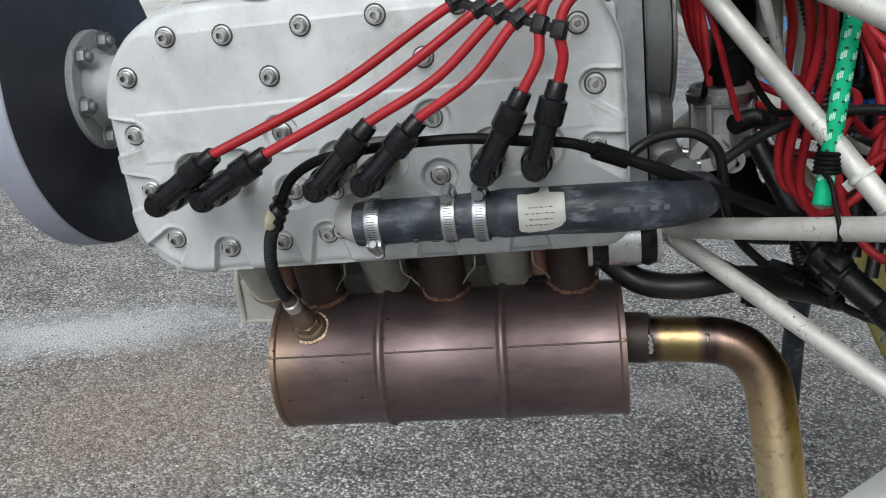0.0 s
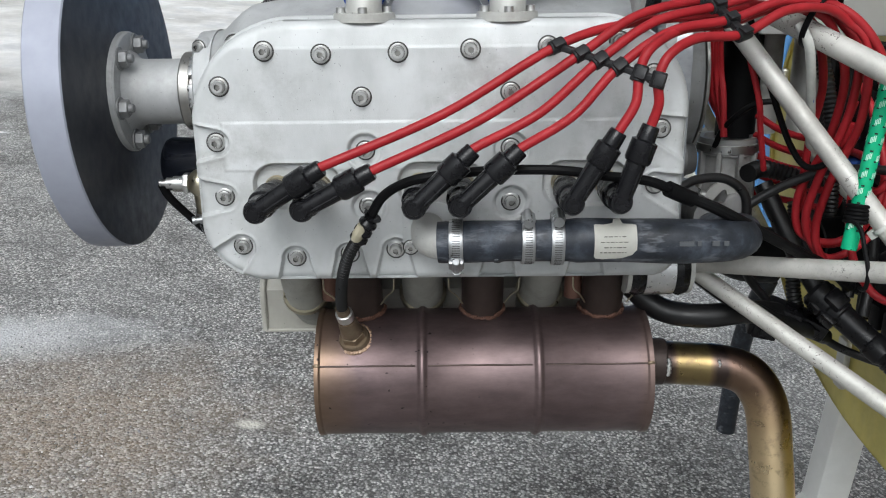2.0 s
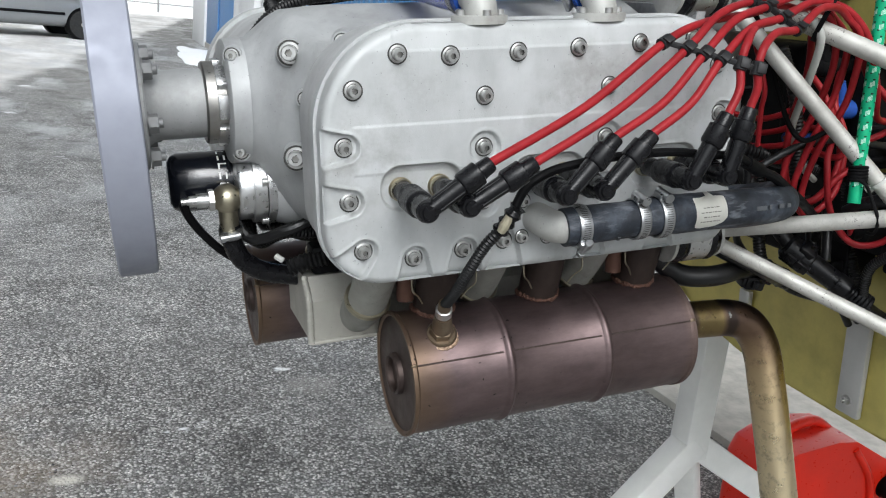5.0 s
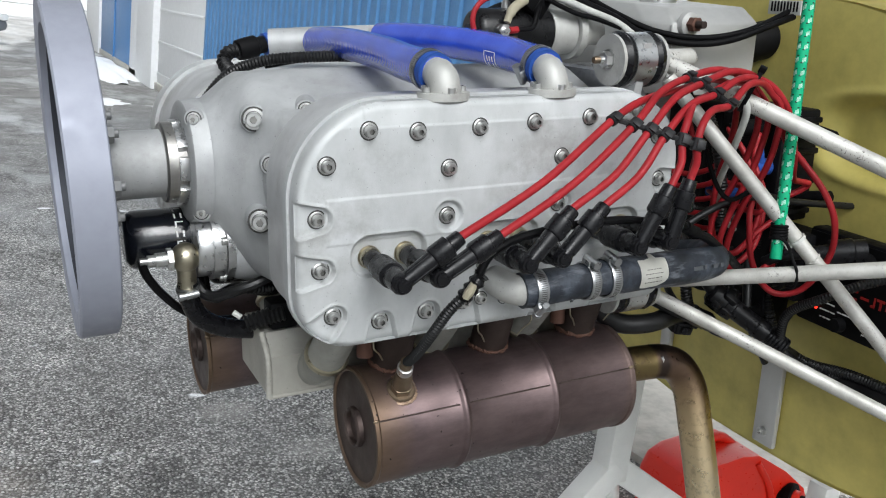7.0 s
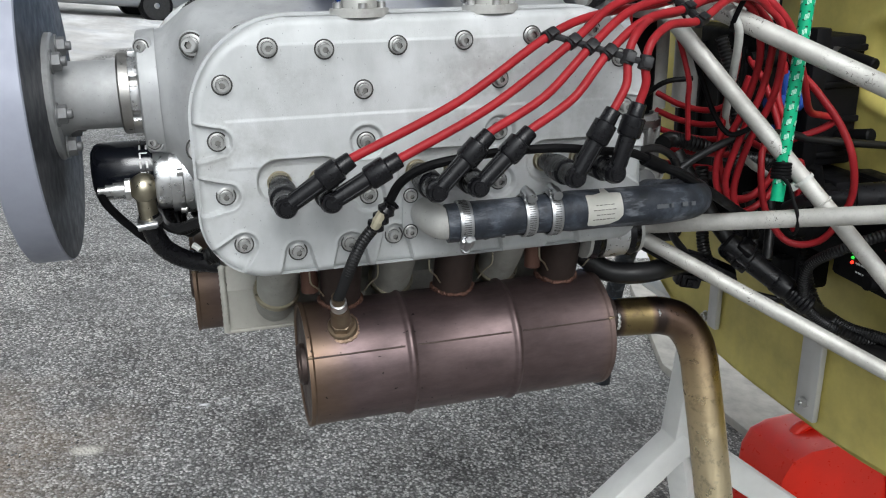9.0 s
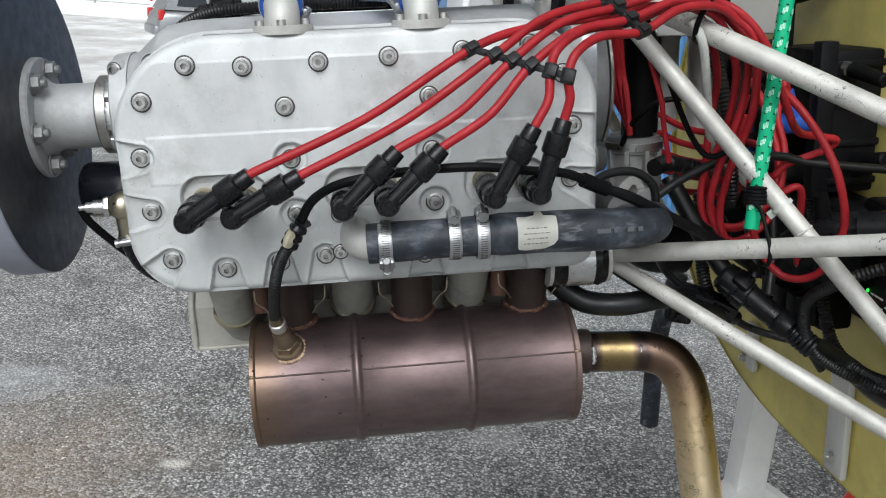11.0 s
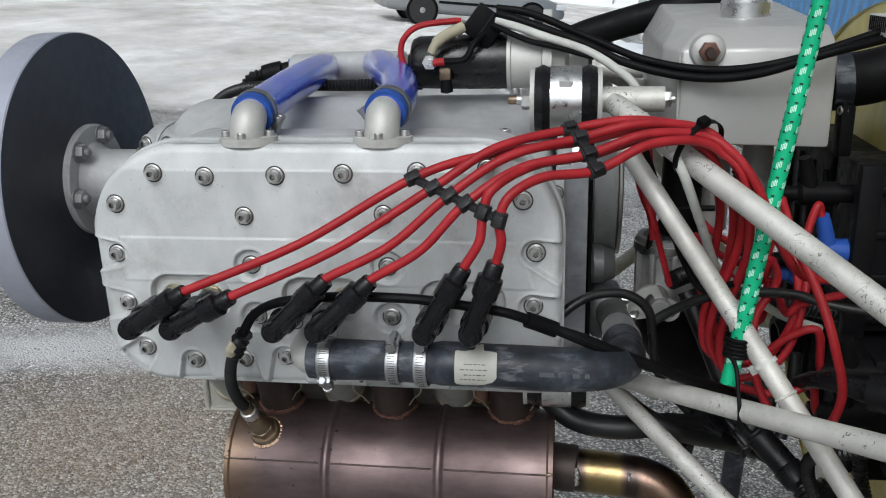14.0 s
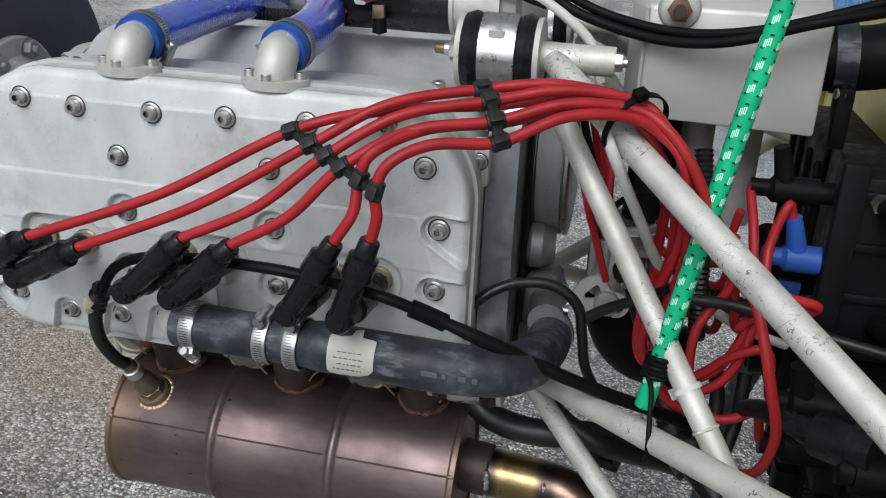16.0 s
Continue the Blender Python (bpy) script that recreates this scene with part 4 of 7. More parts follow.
AX, AW = 0.2646, 0.0606  # crankshaft axis


def cover_sdf(u, w):
    """Signed distance to the cover's outline, and the way out of it."""
    cu, cw = (U0 + U1) / 2, (W0 + W1) / 2
    r = np.where(u < cu, np.where(w < cw, CORNER[0], CORNER[3]), np.where(w < cw, CORNER[1], CORNER[2]))
    hu, hw = (U1 - U0) / 2 - r, (W1 - W0) / 2 - r
    qu, qw = np.abs(u - cu) - hu, np.abs(w - cw) - hw
    return np.hypot(np.maximum(qu, 0), np.maximum(qw, 0)) + np.minimum(np.maximum(qu, qw), 0) - r


def step(x, a, b):
    t = np.clip((x - a) / (b - a), 0, 1)
    return t * t * (3 - 2 * t)


def cover_height(u, w):
    """Depth v of the cast face at (u, w): bands, counterbores, pockets open to the rim and a rounded edge."""
    v = np.full_like(u, FACE)
    # raised middle band, with a slanted end towards the rear
    band = np.minimum.reduce([w - 0.024, 0.0665 - w, u + 0.180, 0.185 + 0.35 * (0.067 - w) - u])
    v -= 0.0007 * step(band, -0.0004, 0.0004)
    # the lower part falls away a little, and the strip along the top leans back
    v += 0.05 * np.clip(0.022 - w, 0, 1)
    v += 0.0007 * step(w, 0.1290, 0.1298) * step(-np.abs(u - 0.0125), -0.1560, -0.1545) + 0.20 * np.clip(w - 0.1298, 0, 1)
    for bu, bw in SUNK_BOLTS:
        d = np.hypot(u - bu, w - bw)
        v += 0.0045 * step(-d, -0.0152, -0.0134) - 0.0005 * np.exp(-((d - 0.0168) / 0.0012) ** 2)
    for bu, bw, (du, dw) in EDGE_BOLTS:
        n = math.hypot(du, dw)
        du, dw = du / n, dw / n
        t = np.maximum((u - bu) * du + (w - bw) * dw, 0)
        pu, pw = u - bu - t * du, w - bw - t * dw
        d = np.hypot(pu, pw) - 0.012 - 0.25 * t
        v += 0.0058 * step(-d, -0.0006, 0.0014) - 0.0007 * np.exp(-((d - 0.0016) / 0.0012) ** 2)
    for i in range(3):
        cu = (PLUGS[2 * i][0] + PLUGS[2 * i + 1][0]) / 2
        d = np.hypot(np.maximum(np.abs(u - cu) - 0.0195, 0), np.maximum(np.abs(w - 0.010) - 0.002, 0)) - 0.0185
        v += 0.0065 * step(-d, -0.0004, 0.0016) - 0.0004 * np.exp(-((d - 0.0016) / 0.0012) ** 2)
    # soft casting unevenness
    v += 0.0002 * np.sin(63 * u + 21 * w) * np.sin(47 * w - 13 * u)
    return v


def valve_cover():
    cell = 0.00125
    us, ws = np.arange(U0 - cell, U1 + 2 * cell, cell), np.arange(W0 - cell, W1 + 2 * cell, cell)
    gu, gw = np.meshgrid(us, ws, indexing="ij")
    d = cover_sdf(gu, gw)
    e = 1e-5
    nu, nw = (cover_sdf(gu + e, gw) - d) / e, (cover_sdf(gu, gw + e) - d) / e
    out = d > 0
    gu, gw = np.where(out, gu - d * nu, gu), np.where(out, gw - d * nw, gw)
    inside = np.minimum(cover_sdf(gu, gw), 0)
    rim = 0.0075
    fall = rim - np.sqrt(np.maximum(rim * rim - np.maximum(rim + inside, 0) ** 2, 0))
    gv = np.minimum(cover_height(gu, gw), FACE + 0.02) + fall
    gv = np.where(inside > -1e-4, FACE + rim + 0.002, gv)
    keep = ~out
    quad = keep[:-1, :-1] | keep[1:, :-1] | keep[1:, 1:] | keep[:-1, 1:]
    bm = bmesh.new()
    verts = {}

    def vert(i, j):
        if (i, j) not in verts:
            verts[(i, j)] = bm.verts.new((gu[i, j], gv[i, j], gw[i, j]))
        return verts[(i, j)]

    for i, j in zip(*np.nonzero(quad)):
        bm.faces.new((vert(i, j), vert(i + 1, j), vert(i + 1, j + 1), vert(i, j + 1)))
    bmesh.ops.remove_doubles(bm, verts=bm.verts[:], dist=1e-6)
    edge = [ed for ed in bm.edges if ed.is_boundary]
    ex = bmesh.ops.extrude_edge_only(bm, edges=edge)
    for v in ex["geom"]:
        if isinstance(v, bmesh.types.BMVert):
            v.co.y = 0.0345
    return part("valve_cover", bm, ALU, engine, "grey cast-aluminium valve cover", 50)


cover = valve_cover()
TO_VIEW = Matrix.Rotation(radians(90), 4, "X")  # z axis towards -v


def seat(u, w):
    return float(cover_height(np.array([u]), np.array([w]))[0])


rnd = random.Random(7)
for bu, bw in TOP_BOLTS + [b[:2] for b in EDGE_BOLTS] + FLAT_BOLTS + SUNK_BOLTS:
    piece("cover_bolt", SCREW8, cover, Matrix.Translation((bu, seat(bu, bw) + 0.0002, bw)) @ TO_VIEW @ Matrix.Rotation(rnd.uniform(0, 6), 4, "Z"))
for bu, bw in PLUGS:
    bm = lathe([(0, 0.0112), (0.004, 0.0112), (0.004, 0.0095), (0.007, 0.0095), (0.007, 0.0102), (0.011, 0.0102), (0.011, 0.008), (0.03, 0.008)], Matrix.Translation((bu, FACE + 0.010, bw)) @ TO_VIEW, 24)
    part("spark_plug", bm, BRASS, cover, "yellowish plated spark plug")


def outline_shift(g):
    return round_rect(U0 + g, W0 + g, U1 - g, W1 - g, [max(0.012, r - g) for r in CORNER], 16)


head = part("cylinder_head", prism(outline_shift(0.0045), 0.076, face_pose(0.122), 0.004), ALU_DARK, engine, "sand-cast aluminium cylinder head")
part("head_flange", prism(outline_shift(-0.0025), 0.011, face_pose(0.0474), 0.0025), ALU, engine)
part("gasket", prism(outline_shift(0.0018), 0.0022, face_pose(0.0364)), DARK_HOLE, engine)
FAR = Matrix.Translation((-0.045, 0, 0))
part("far_cylinder_head", prism(outline_shift(0.004), 0.125, FAR @ face_pose(0.455), 0.012, seg=3), ALU_DARK, engine)
part("far_valve_cover", prism(outline_shift(0.0), 0.03, FAR @ face_pose(0.487), 0.006), ALU, engine)

# crankcase: round nose that opens into the wide case
def case_section(u, half, top, low=-0.074, k=96):
    """Section of the wide case: a crowned top that slopes to a flat deck beside each bank."""
    side = half / 0.157
    right = [(0.0, top), (0.014, top - 0.0008), (0.034, top - 0.0065), (0.060, top - 0.0165), (0.088, top - 0.0275), (0.105, top - 0.0305), (0.148, top - 0.0315), (0.1555, top - 0.036),
             (0.157, top - 0.05), (0.157, 0.0), (0.156, low + 0.02), (0.146, low), (0.07, low - 0.002), (0.0, low - 0.002)]
    ring = [Vector((v * side, w, 0)) for v, w in right] + [Vector((-v * side, w, 0)) for v, w in right[-2:0:-1]]
    out = []
    for j in range(k):
        a = 2 * math.pi * j / k
        d = Vector((math.cos(a), math.sin(a)))
        best = 0.1
        for p, q in zip(ring, ring[1:] + ring[:1]):
            p, q = Vector((p.x, p.y - 0.043)), Vector((q.x, q.y - 0.043))
            e = q - p
            den = d.x * e.y - d.y * e.x
            if abs(den) > 1e-9:
                r, t = (p.x * e.y - p.y * e.x) / den, (p.x * d.y - p.y * d.x) / den
                if r > 0 and -1e-6 <= t <= 1 + 1e-6:
                    best = r
        out.append((u, CV + d.x * best, 0.043 + d.y * best))
    return out


case = part("crankcase", loft([
    oval(-0.250, AX, AW, 0.060, 0.060, k=96), oval(-0.248, AX, AW, 0.064, 0.064, k=96), oval(-0.228, AX, AW - 0.002, 0.067, 0.070, 2.3, 96), oval(-0.214, AX - 0.006, 0.053, 0.078, 0.087, 2.5, 96),
    oval(-0.203, CV + 0.020, 0.049, 0.086, 0.100, 2.6, 96), oval(-0.190, CV + 0.014, 0.046, 0.098, 0.110, 2.9, 96), case_section(-0.165, 0.116, 0.160), case_section(-0.145, 0.132, 0.161), case_section(-0.120, 0.152, 0.1615),
    case_section(0.0, 0.156, 0.162), case_section(0.205, 0.156, 0.163), case_section(0.212, 0.148, 0.155)]), CASE, engine, "cast-aluminium crankcase with conical nose", 70)
# bosses and ribs of the case
for bu, bv, bw, r, deep in ((-0.199, 0.172, 0.1175, 0.0150, 0.03), (-0.153, 0.144, 0.129, 0.0108, 0.03), (-0.191, 0.146, 0.075, 0.0108, 0.02), (-0.203, 0.148, 0.017, 0.0142, 0.03), (-0.184, 0.128, 0.011, 0.0105, 0.02), (-0.249, 0.2215, 0.1128, 0.0105, 0.03), (-0.247, 0.2185, 0.0135, 0.0105, 0.03)):
    m = Matrix.Translation((bu, bv, bw)) @ Vector((-0.30, -0.95, 0.06)).to_track_quat("Z", "Y").to_matrix().to_4x4()
    part("boss", lathe([(-deep, r * 1.2), (-0.012, r * 1.02), (-0.002, r * 0.98), (0.0, r * 0.9)], m, 28), CASE, case)
    piece("case_bolt", SCREW10 if r > 0.013 else SCREW8, case, m @ Matrix.Translation((0, 0, 0.0005)) @ Matrix.Diagonal((0.92, 0.92, 0.92, 1)))
# raised joint rim that carries the bolts beside the near bank
part("joint_rim", sweep([(-0.105, 0.150, 0.120), (-0.148, 0.154, 0.122), (-0.174, 0.156, 0.104), (-0.186, 0.158, 0.072), (-0.188, 0.152, 0.045), (-0.182, 0.142, 0.011), (-0.168, 0.134, -0.02)], 0.0085, 16, 8), CASE, case)
part("nose_flange", loft([oval(-0.256, AX, AW, 0.045, 0.045, 2.0), oval(-0.256, AX, AW, 0.063, 0.063, 2.2), oval(-0.254, AX, AW, 0.066, 0.066, 2.2), oval(-0.236, AX, AW, 0.068, 0.068, 2.2)]), CASE, engine)
for bu, bv, bw, lean in ((-0.022, 0.144, 0.131, 0.08), (0.104, 0.146, 0.132, 0.08), (0.165, 0.151, 0.132, 0.08), (-0.070, 0.212, 0.147, 0.32), (0.058, 0.212, 0.147, 0.32), (0.165, 0.30, 0.152, -0.3), (-0.022, 2 * CV - 0.144, 0.131, -0.08), (0.104, 2 * CV - 0.146, 0.132, -0.08)):
    m = axes_at((bu, bv, bw), (0, -lean, 1), (1, 0, 0))
    part("boss", lathe([(-0.02, 0.0150), (-0.003, 0.0125), (0.0015, 0.0108), (0.0015, 0.0)], m, 24), CASE, case)
    piece("case_bolt", SCREW8, case, m @ Matrix.Translation((0, 0, 0.0016)))
# soft webs that run down from the crown to the deck
for bu in (-0.022, 0.104):
    part("web", sweep([(bu, 0.222, 0.146), (bu, 0.195, 0.139), (bu, 0.168, 0.130), (bu, 0.150, 0.124)], 0.0115, 16, 6), CASE, case)
part("web", sweep([(0.085, 0.158, 0.124), (0.100, 0.172, 0.131), (0.135, 0.178, 0.134), (0.165, 0.172, 0.131), (0.172, 0.158, 0.124)], 0.0085, 14, 6), CASE, case)
# added block, stops light coming through from the far side
part("back_light_block", block((-0.135, 0.145, -0.125), (0.205, 0.345, -0.05), 0.012, seg=3), STUB, engine, "added dark block that keeps light from behind the inlet pipes")
# hub side of the crankshaft
M_U = Matrix.Translation((0, AX, AW)) @ Matrix.Rotation(radians(90), 4, "Y")
shaft = part("crank_nut", lathe([(-0.278, 0.03), (-0.278, 0.042), (-0.276, 0.044), (-0.266, 0.044), (-0.266, 0.039), (-0.25, 0.039)], M_U, 40), STEEL, engine, "dark slotted shaft nut")
for i in range(8):
    a = Matrix.Rotation(2 * math.pi * i / 8, 4, "Z")
    part("nut_lug", block((0.036, -0.0125, -0.2662), (0.0455, 0.0125, -0.2555), 0.001, M_U @ a), MACHINED, shaft)
# rear belt drive
REAR = Matrix(((0, 0, 1, 0), (-1, 0, 0, 0), (0, 1, 0, 0), (0, 0, 0, 1)))  # outlines drawn across the engine, pulled aft
part("rear_plate", prism(round_rect(-0.372, -0.112, -0.096, 0.158, (0.03, 0.03, 0.05, 0.05), 10), 0.0255, Matrix.Translation((0.2205, 0, 0)) @ REAR, 0.0012), PLATE, engine, "bare machined metal rear plate")
part("belt_guard", prism(round_rect(-0.380, -0.118, -0.140, 0.150, (0.03, 0.03, 0.05, 0.05), 10), 0.0030, Matrix.Translation((0.2488, 0, 0)) @ REAR, 0.001), BLACK, engine, "black guard behind the rear plate")
lug = part("rear_lug", block((0.196, 0.084, 0.072), (0.2245, 0.0955, 0.112), 0.004), ALU, engine)
piece("lug_bolt", SCREW6, lug, Matrix.Translation((0.2165, 0.0838, 0.094)) @ Matrix.Rotation(radians(90), 4, "X"))


def flywheel():
    f = thing("flywheel", "large dark turned metal disc on the crankshaft flange", "flywheel", (-0.36, AX, AW))
    m = Matrix.Translation((-0.3445, AX - 0.0025, AW)) @ Vector((1, -0.006, 0.014)).to_track_quat("Z", "Y").to_matrix().to_4x4() @ Matrix.Translation((0, 0, 0.3467))
    part("rim", lathe([(-0.376, 0.146), (-0.383, 0.148), (-0.385, 0.172), (-0.383, 0.1745), (-0.3485, 0.1745), (-0.347, 0.173)], m, 128, close=False), WHEEL_RIM, f, "grey turned rim")
    web = part("web", lathe([(-0.368, 0.0), (-0.368, 0.143), (-0.376, 0.146), (-0.347, 0.1732), (-0.3467, 0.1715), (-0.3467, 0.0)], m, 128, close=False), WHEEL_FACE, f, "dark slate disc face", 20)
    for i in range(6):
        a = Matrix.Rotation(2 * math.pi * i / 6 + 0.3, 4, "Z")
        part("lightening_hole", lathe([(-0.3682, 0.026), (-0.3690, 0.026), (-0.3690, 0.0)], m @ a @ Matrix.Translation((0.105, 0, 0)), 24), DARK_HOLE, web)
    hub = part("flange", lathe([(-0.3466, 0.0), (-0.3466, 0.067), (-0.340, 0.067), (-0.338, 0.065), (-0.338, 0.046), (-0.332, 0.039), (-0.325, 0.0365), (-0.276, 0.0365)], Matrix.Translation((0, AX - 0.0015, AW)) @ Matrix.Rotation(radians(90), 4, "Y"), 56), CASE, f, "bare steel flange and sleeve")
    for i in range(6):
        a = Matrix.Rotation(2 * math.pi * i / 6 + 0.2, 4, "Z")
        piece("flange_bolt", FLANGE_NUT, hub, m @ a @ Matrix.Translation((0.054, 0, -0.338)))


flywheel()


# ---- exhaust and intake ----
MV, MW = 0.104, -0.214


def muffler(cv, label, du=0.0):
    f = thing("muffler", label, "muffler", (du, cv, MW), group="mufflers")
    m = Matrix.Translation((du, cv, MW)) @ Matrix.Rotation(radians(90), 4, "Y")
    R = 0.0655
    prof = [(-0.117, R - 0.004), (-0.119, R - 0.002), (-0.119, R + 0.0015), (-0.115, R + 0.0015), (-0.113, R)]
    for c in (-0.012, 0.104):
        prof += [(c - 0.006, R), (c - 0.004, R + 0.0012), (c - 0.002, R + 0.003), (c, R + 0.0036), (c + 0.002, R + 0.003), (c + 0.004, R + 0.0012), (c + 0.006, R)]
    prof += [(0.211, R), (0.213, R + 0.0015), (0.2175, R + 0.0015), (0.2175, R - 0.002)]
    part("shell", lathe(prof, m, 72, close=False), MUFFLER, f, "heat-browned steel shell")
    front = part("front_cap", lathe([(-0.1165, R - 0.001), (-0.1095, R - 0.004), (-0.1095, 0.0245), (-0.113, 0.0232), (-0.1215, 0.0222), (-0.1235, 0.0200), (-0.1215, 0.0182), (-0.1105, 0.0170), (-0.1105, 0.0)], m, 56), DRUM_END, f)
    part("boss_hole", lathe([(-0.1118, 0.0), (-0.1118, 0.0165), (-0.1108, 0.0165)], m, 32), DARK_HOLE, front)
    part("rear_cap", lathe([(0.215, R - 0.001), (0.2125, R - 0.004), (0.2125, 0.0)], m, 48), MUFFLER, f)
    # rolled seam along the side, with a bright weld at each end
    dv, dw = -0.0572, 0.0325
    for k, (u0, u1) in enumerate(((-0.114, -0.019), (-0.006, 0.097), (0.110, 0.211))):
        part("seam", sweep([(du + u0, cv + dv - 0.0002, MW + dw), (du + u1, cv + dv - 0.0002, MW + dw)], 0.0009, 8, 2), DRUM_END, f)
        part("lap", block((du + u0, cv + dv - 0.0005, MW + dw - 0.006), (du + u1, cv + dv + 0.004, MW + dw - 0.0045), 0.0004), MUFFLER, f)
    for u in (-0.1165, 0.2145):
        bm = bmesh.new()
        bmesh.ops.create_icosphere(bm, subdivisions=2, radius=0.0035, matrix=Matrix.Translation((u + du, cv + dv, MW + dw)) @ Matrix.Diagonal((1.2, 0.5, 0.8, 1)))
        part("weld", bm, SENSOR, f)
    return f


near = muffler(MV, "heat-browned steel muffler drum hung under the engine")
muffler(0.40, "second browned steel muffler drum on the engine's far side", -0.107)
for eu in (-0.074, 0.050, 0.173):
    stub = part("inlet_stub", sweep([(eu, 0.085, -0.075), (eu, 0.098, -0.115), (eu, 0.114, -0.158)], 0.0215, 24, 6), STUB, near, "browned steel inlet pipe")
    rr = random.Random(int(eu * 1000))
    bm = bmesh.new()
    for i in range(90):
        a = 2 * math.pi * i / 90
        bmesh.ops.create_icosphere(bm, subdivisions=1, radius=rr.uniform(0.0018, 0.0032), matrix=Matrix.Translation((eu + 0.0222 * math.cos(a), 0.110 + 0.0222 * math.sin(a), -0.1455 + rr.uniform(-0.0012, 0.0012) - 0.003 * math.sin(a) * math.sin(a))))
    part("weld_bead", bm, COPPER, stub, "rough reddish weld bead")
    for side in (-1, 1):
        part("spring_wire", sweep([(eu + side * 0.021, 0.082, -0.130), (eu + side * 0.027, 0.078, -0.120), (eu + side * 0.034, 0.074, -0.112), (eu + side * 0.035, 0.074, -0.100)], 0.0009, 6, 5), BRASS, near, "thin wire retaining spring")
    part("flange", block((eu - 0.03, 0.06, -0.086), (eu + 0.03, 0.125, -0.079), 0.003), STUB, near)


def oxygen_sensor():
    s = thing("oxygen_sensor", "brown oxygen sensor in the muffler with a sleeved black lead", "sensor", (-0.082, 0.07, -0.158))
    p, q = Vector((-0.080, 0.068, -0.161)), Vector((-0.087, 0.040, -0.118))
    m = along(p, q)
    l = (q - p).length
    bung = part("bung", lathe([(-0.006, 0.0165), (0.002, 0.016), (0.004, 0.0145), (0.004, 0.0)], m, 28), SENSOR, s)
    bm = bmesh.new()
    for k in range(56):
        a = 2 * math.pi * k / 56
        bmesh.ops.create_icosphere(bm, subdivisions=1, radius=0.0027 + 0.0005 * math.sin(k * 2.3), matrix=m @ Matrix.Translation((0.0164 * math.cos(a), 0.0164 * math.sin(a), -0.0012 - 0.002 * math.cos(a) ** 2)))
    part("weld_bead", bm, WELD, bung, "pale copper weld ring")
    part("hexagon", prism([(0.0125 * math.cos(a * math.pi / 3), 0.0125 * math.sin(a * math.pi / 3)) for a in range(6)], 0.008, m @ Matrix.Translation((0, 0, 0.004)), 0.001), SENSOR, bung)
    part("body", lathe([(0.012, 0.0105), (0.028, 0.0095), (0.03, 0.0085), (0.034, 0.0085), (0.034, 0.0075), (0.044, 0.0075), (0.046, 0.0066), (l + 0.004, 0.0062)], m, 24), SENSOR, s, "heat-stained steel body")
    part("ferrule", lathe([(0.036, 0.0076), (0.0365, 0.0084), (0.046, 0.0084), (0.0465, 0.0072)], m, 24), ZINC, s, "bright crimped ferrule")
    sleeve = [q, (-0.085, 0.02, -0.100), (-0.080, -0.004, -0.070), (-0.071, -0.02, -0.042), (-0.058, -0.034, -0.020)]
    part("sleeve", sweep(sleeve, 0.0056, 14, 8, rings=(0.0036, 0.0013)), SLEEVE, s, "corrugated black sleeve")
    part("tape", sweep([(-0.062, -0.031, -0.026), (-0.055, -0.036, -0.014), (-0.048, -0.039, -0.003)], lambda t, g: 0.0072 + 0.0012 * math.sin(t * 20), 10), BOOT, s)
    part("tape_tag", sweep([(-0.0630, -0.0365, -0.0245), (-0.060, -0.0385, -0.018), (-0.0565, -0.0405, -0.010)], lambda t, g: 0.0062 - 0.003 * abs(t - 0.45), 10, flat=0.8), TAPE, s, "frayed cream tape")
    lead = [(-0.052, -0.037, -0.008), (-0.040, -0.036, 0.012), (-0.022, -0.038, 0.024), (0.0, -0.040, 0.030), (0.039, -0.040, 0.034), (0.073, -0.044, 0.036), (0.108, -0.044, 0.035), (0.145, -0.040, 0.029),
            (0.180, -0.042, 0.0245), (0.211, -0.031, 0.0095), (0.240, -0.026, -0.003), (0.268, -0.014, -0.019), (0.304, 0.002, -0.040), (0.339, 0.022, -0.061), (0.376, 0.046, -0.083), (0.42, 0.09, -0.12)]
    part("lead", sweep(lead, lambda t, g: 0.0042 + 0.0010 * max(0.0, min(1.0, (t - 0.52) * 25)), 10, 8), BLACK, s, "black lead across the valve cover")
    part("joint_sleeve", sweep([(0.196, -0.0365, 0.0170), (0.208, -0.0322, 0.0110), (0.220, -0.0295, 0.0055)], 0.0068, 12), BLACK, s)


oxygen_sensor()


def tailpipe():
    t = thing("exhaust_tailpipe", "straw-tinted stainless tailpipe bent down from the muffler", "exhaust pipe", (0, 0, 0))
    path = [(0.214, 0.104, -0.205), (0.24, 0.102, -0.207), (0.28, 0.100, -0.209), (0.305, 0.097, -0.2105), (0.328, 0.093, -0.219), (0.343, 0.087, -0.238), (0.350, 0.080, -0.262), (0.353, 0.070, -0.30), (0.357, 0.055, -0.36), (0.362, 0.030, -0.46), (0.368, 0.005, -0.56)]
    bm = sweep(path, 0.0225, 28, 6)
    pipe = part("pipe", bm, TAIL, t)
    part("socket", lathe([(0, 0.0245), (0.026, 0.0245), (0.028, 0.0228)], along((0.214, 0.104, -0.205), (0.28, 0.1, -0.209)), 28), STUB, t, "dark welded socket")
    for u, w in ((0.241, -0.207), (0.293, -0.209)):
        bm = bmesh.new()
        for i in range(7):
            bmesh.ops.create_icosphere(bm, subdivisions=1, radius=0.0028, matrix=Matrix.Translation((u + 0.001 * (i % 2), 0.102 - 0.0225 * math.cos((i - 3) * 0.12), w + 0.0225 * math.sin((i - 3) * 0.12) + 0.004)))
        part("weld", bm, ZINC, pipe)


tailpipe()


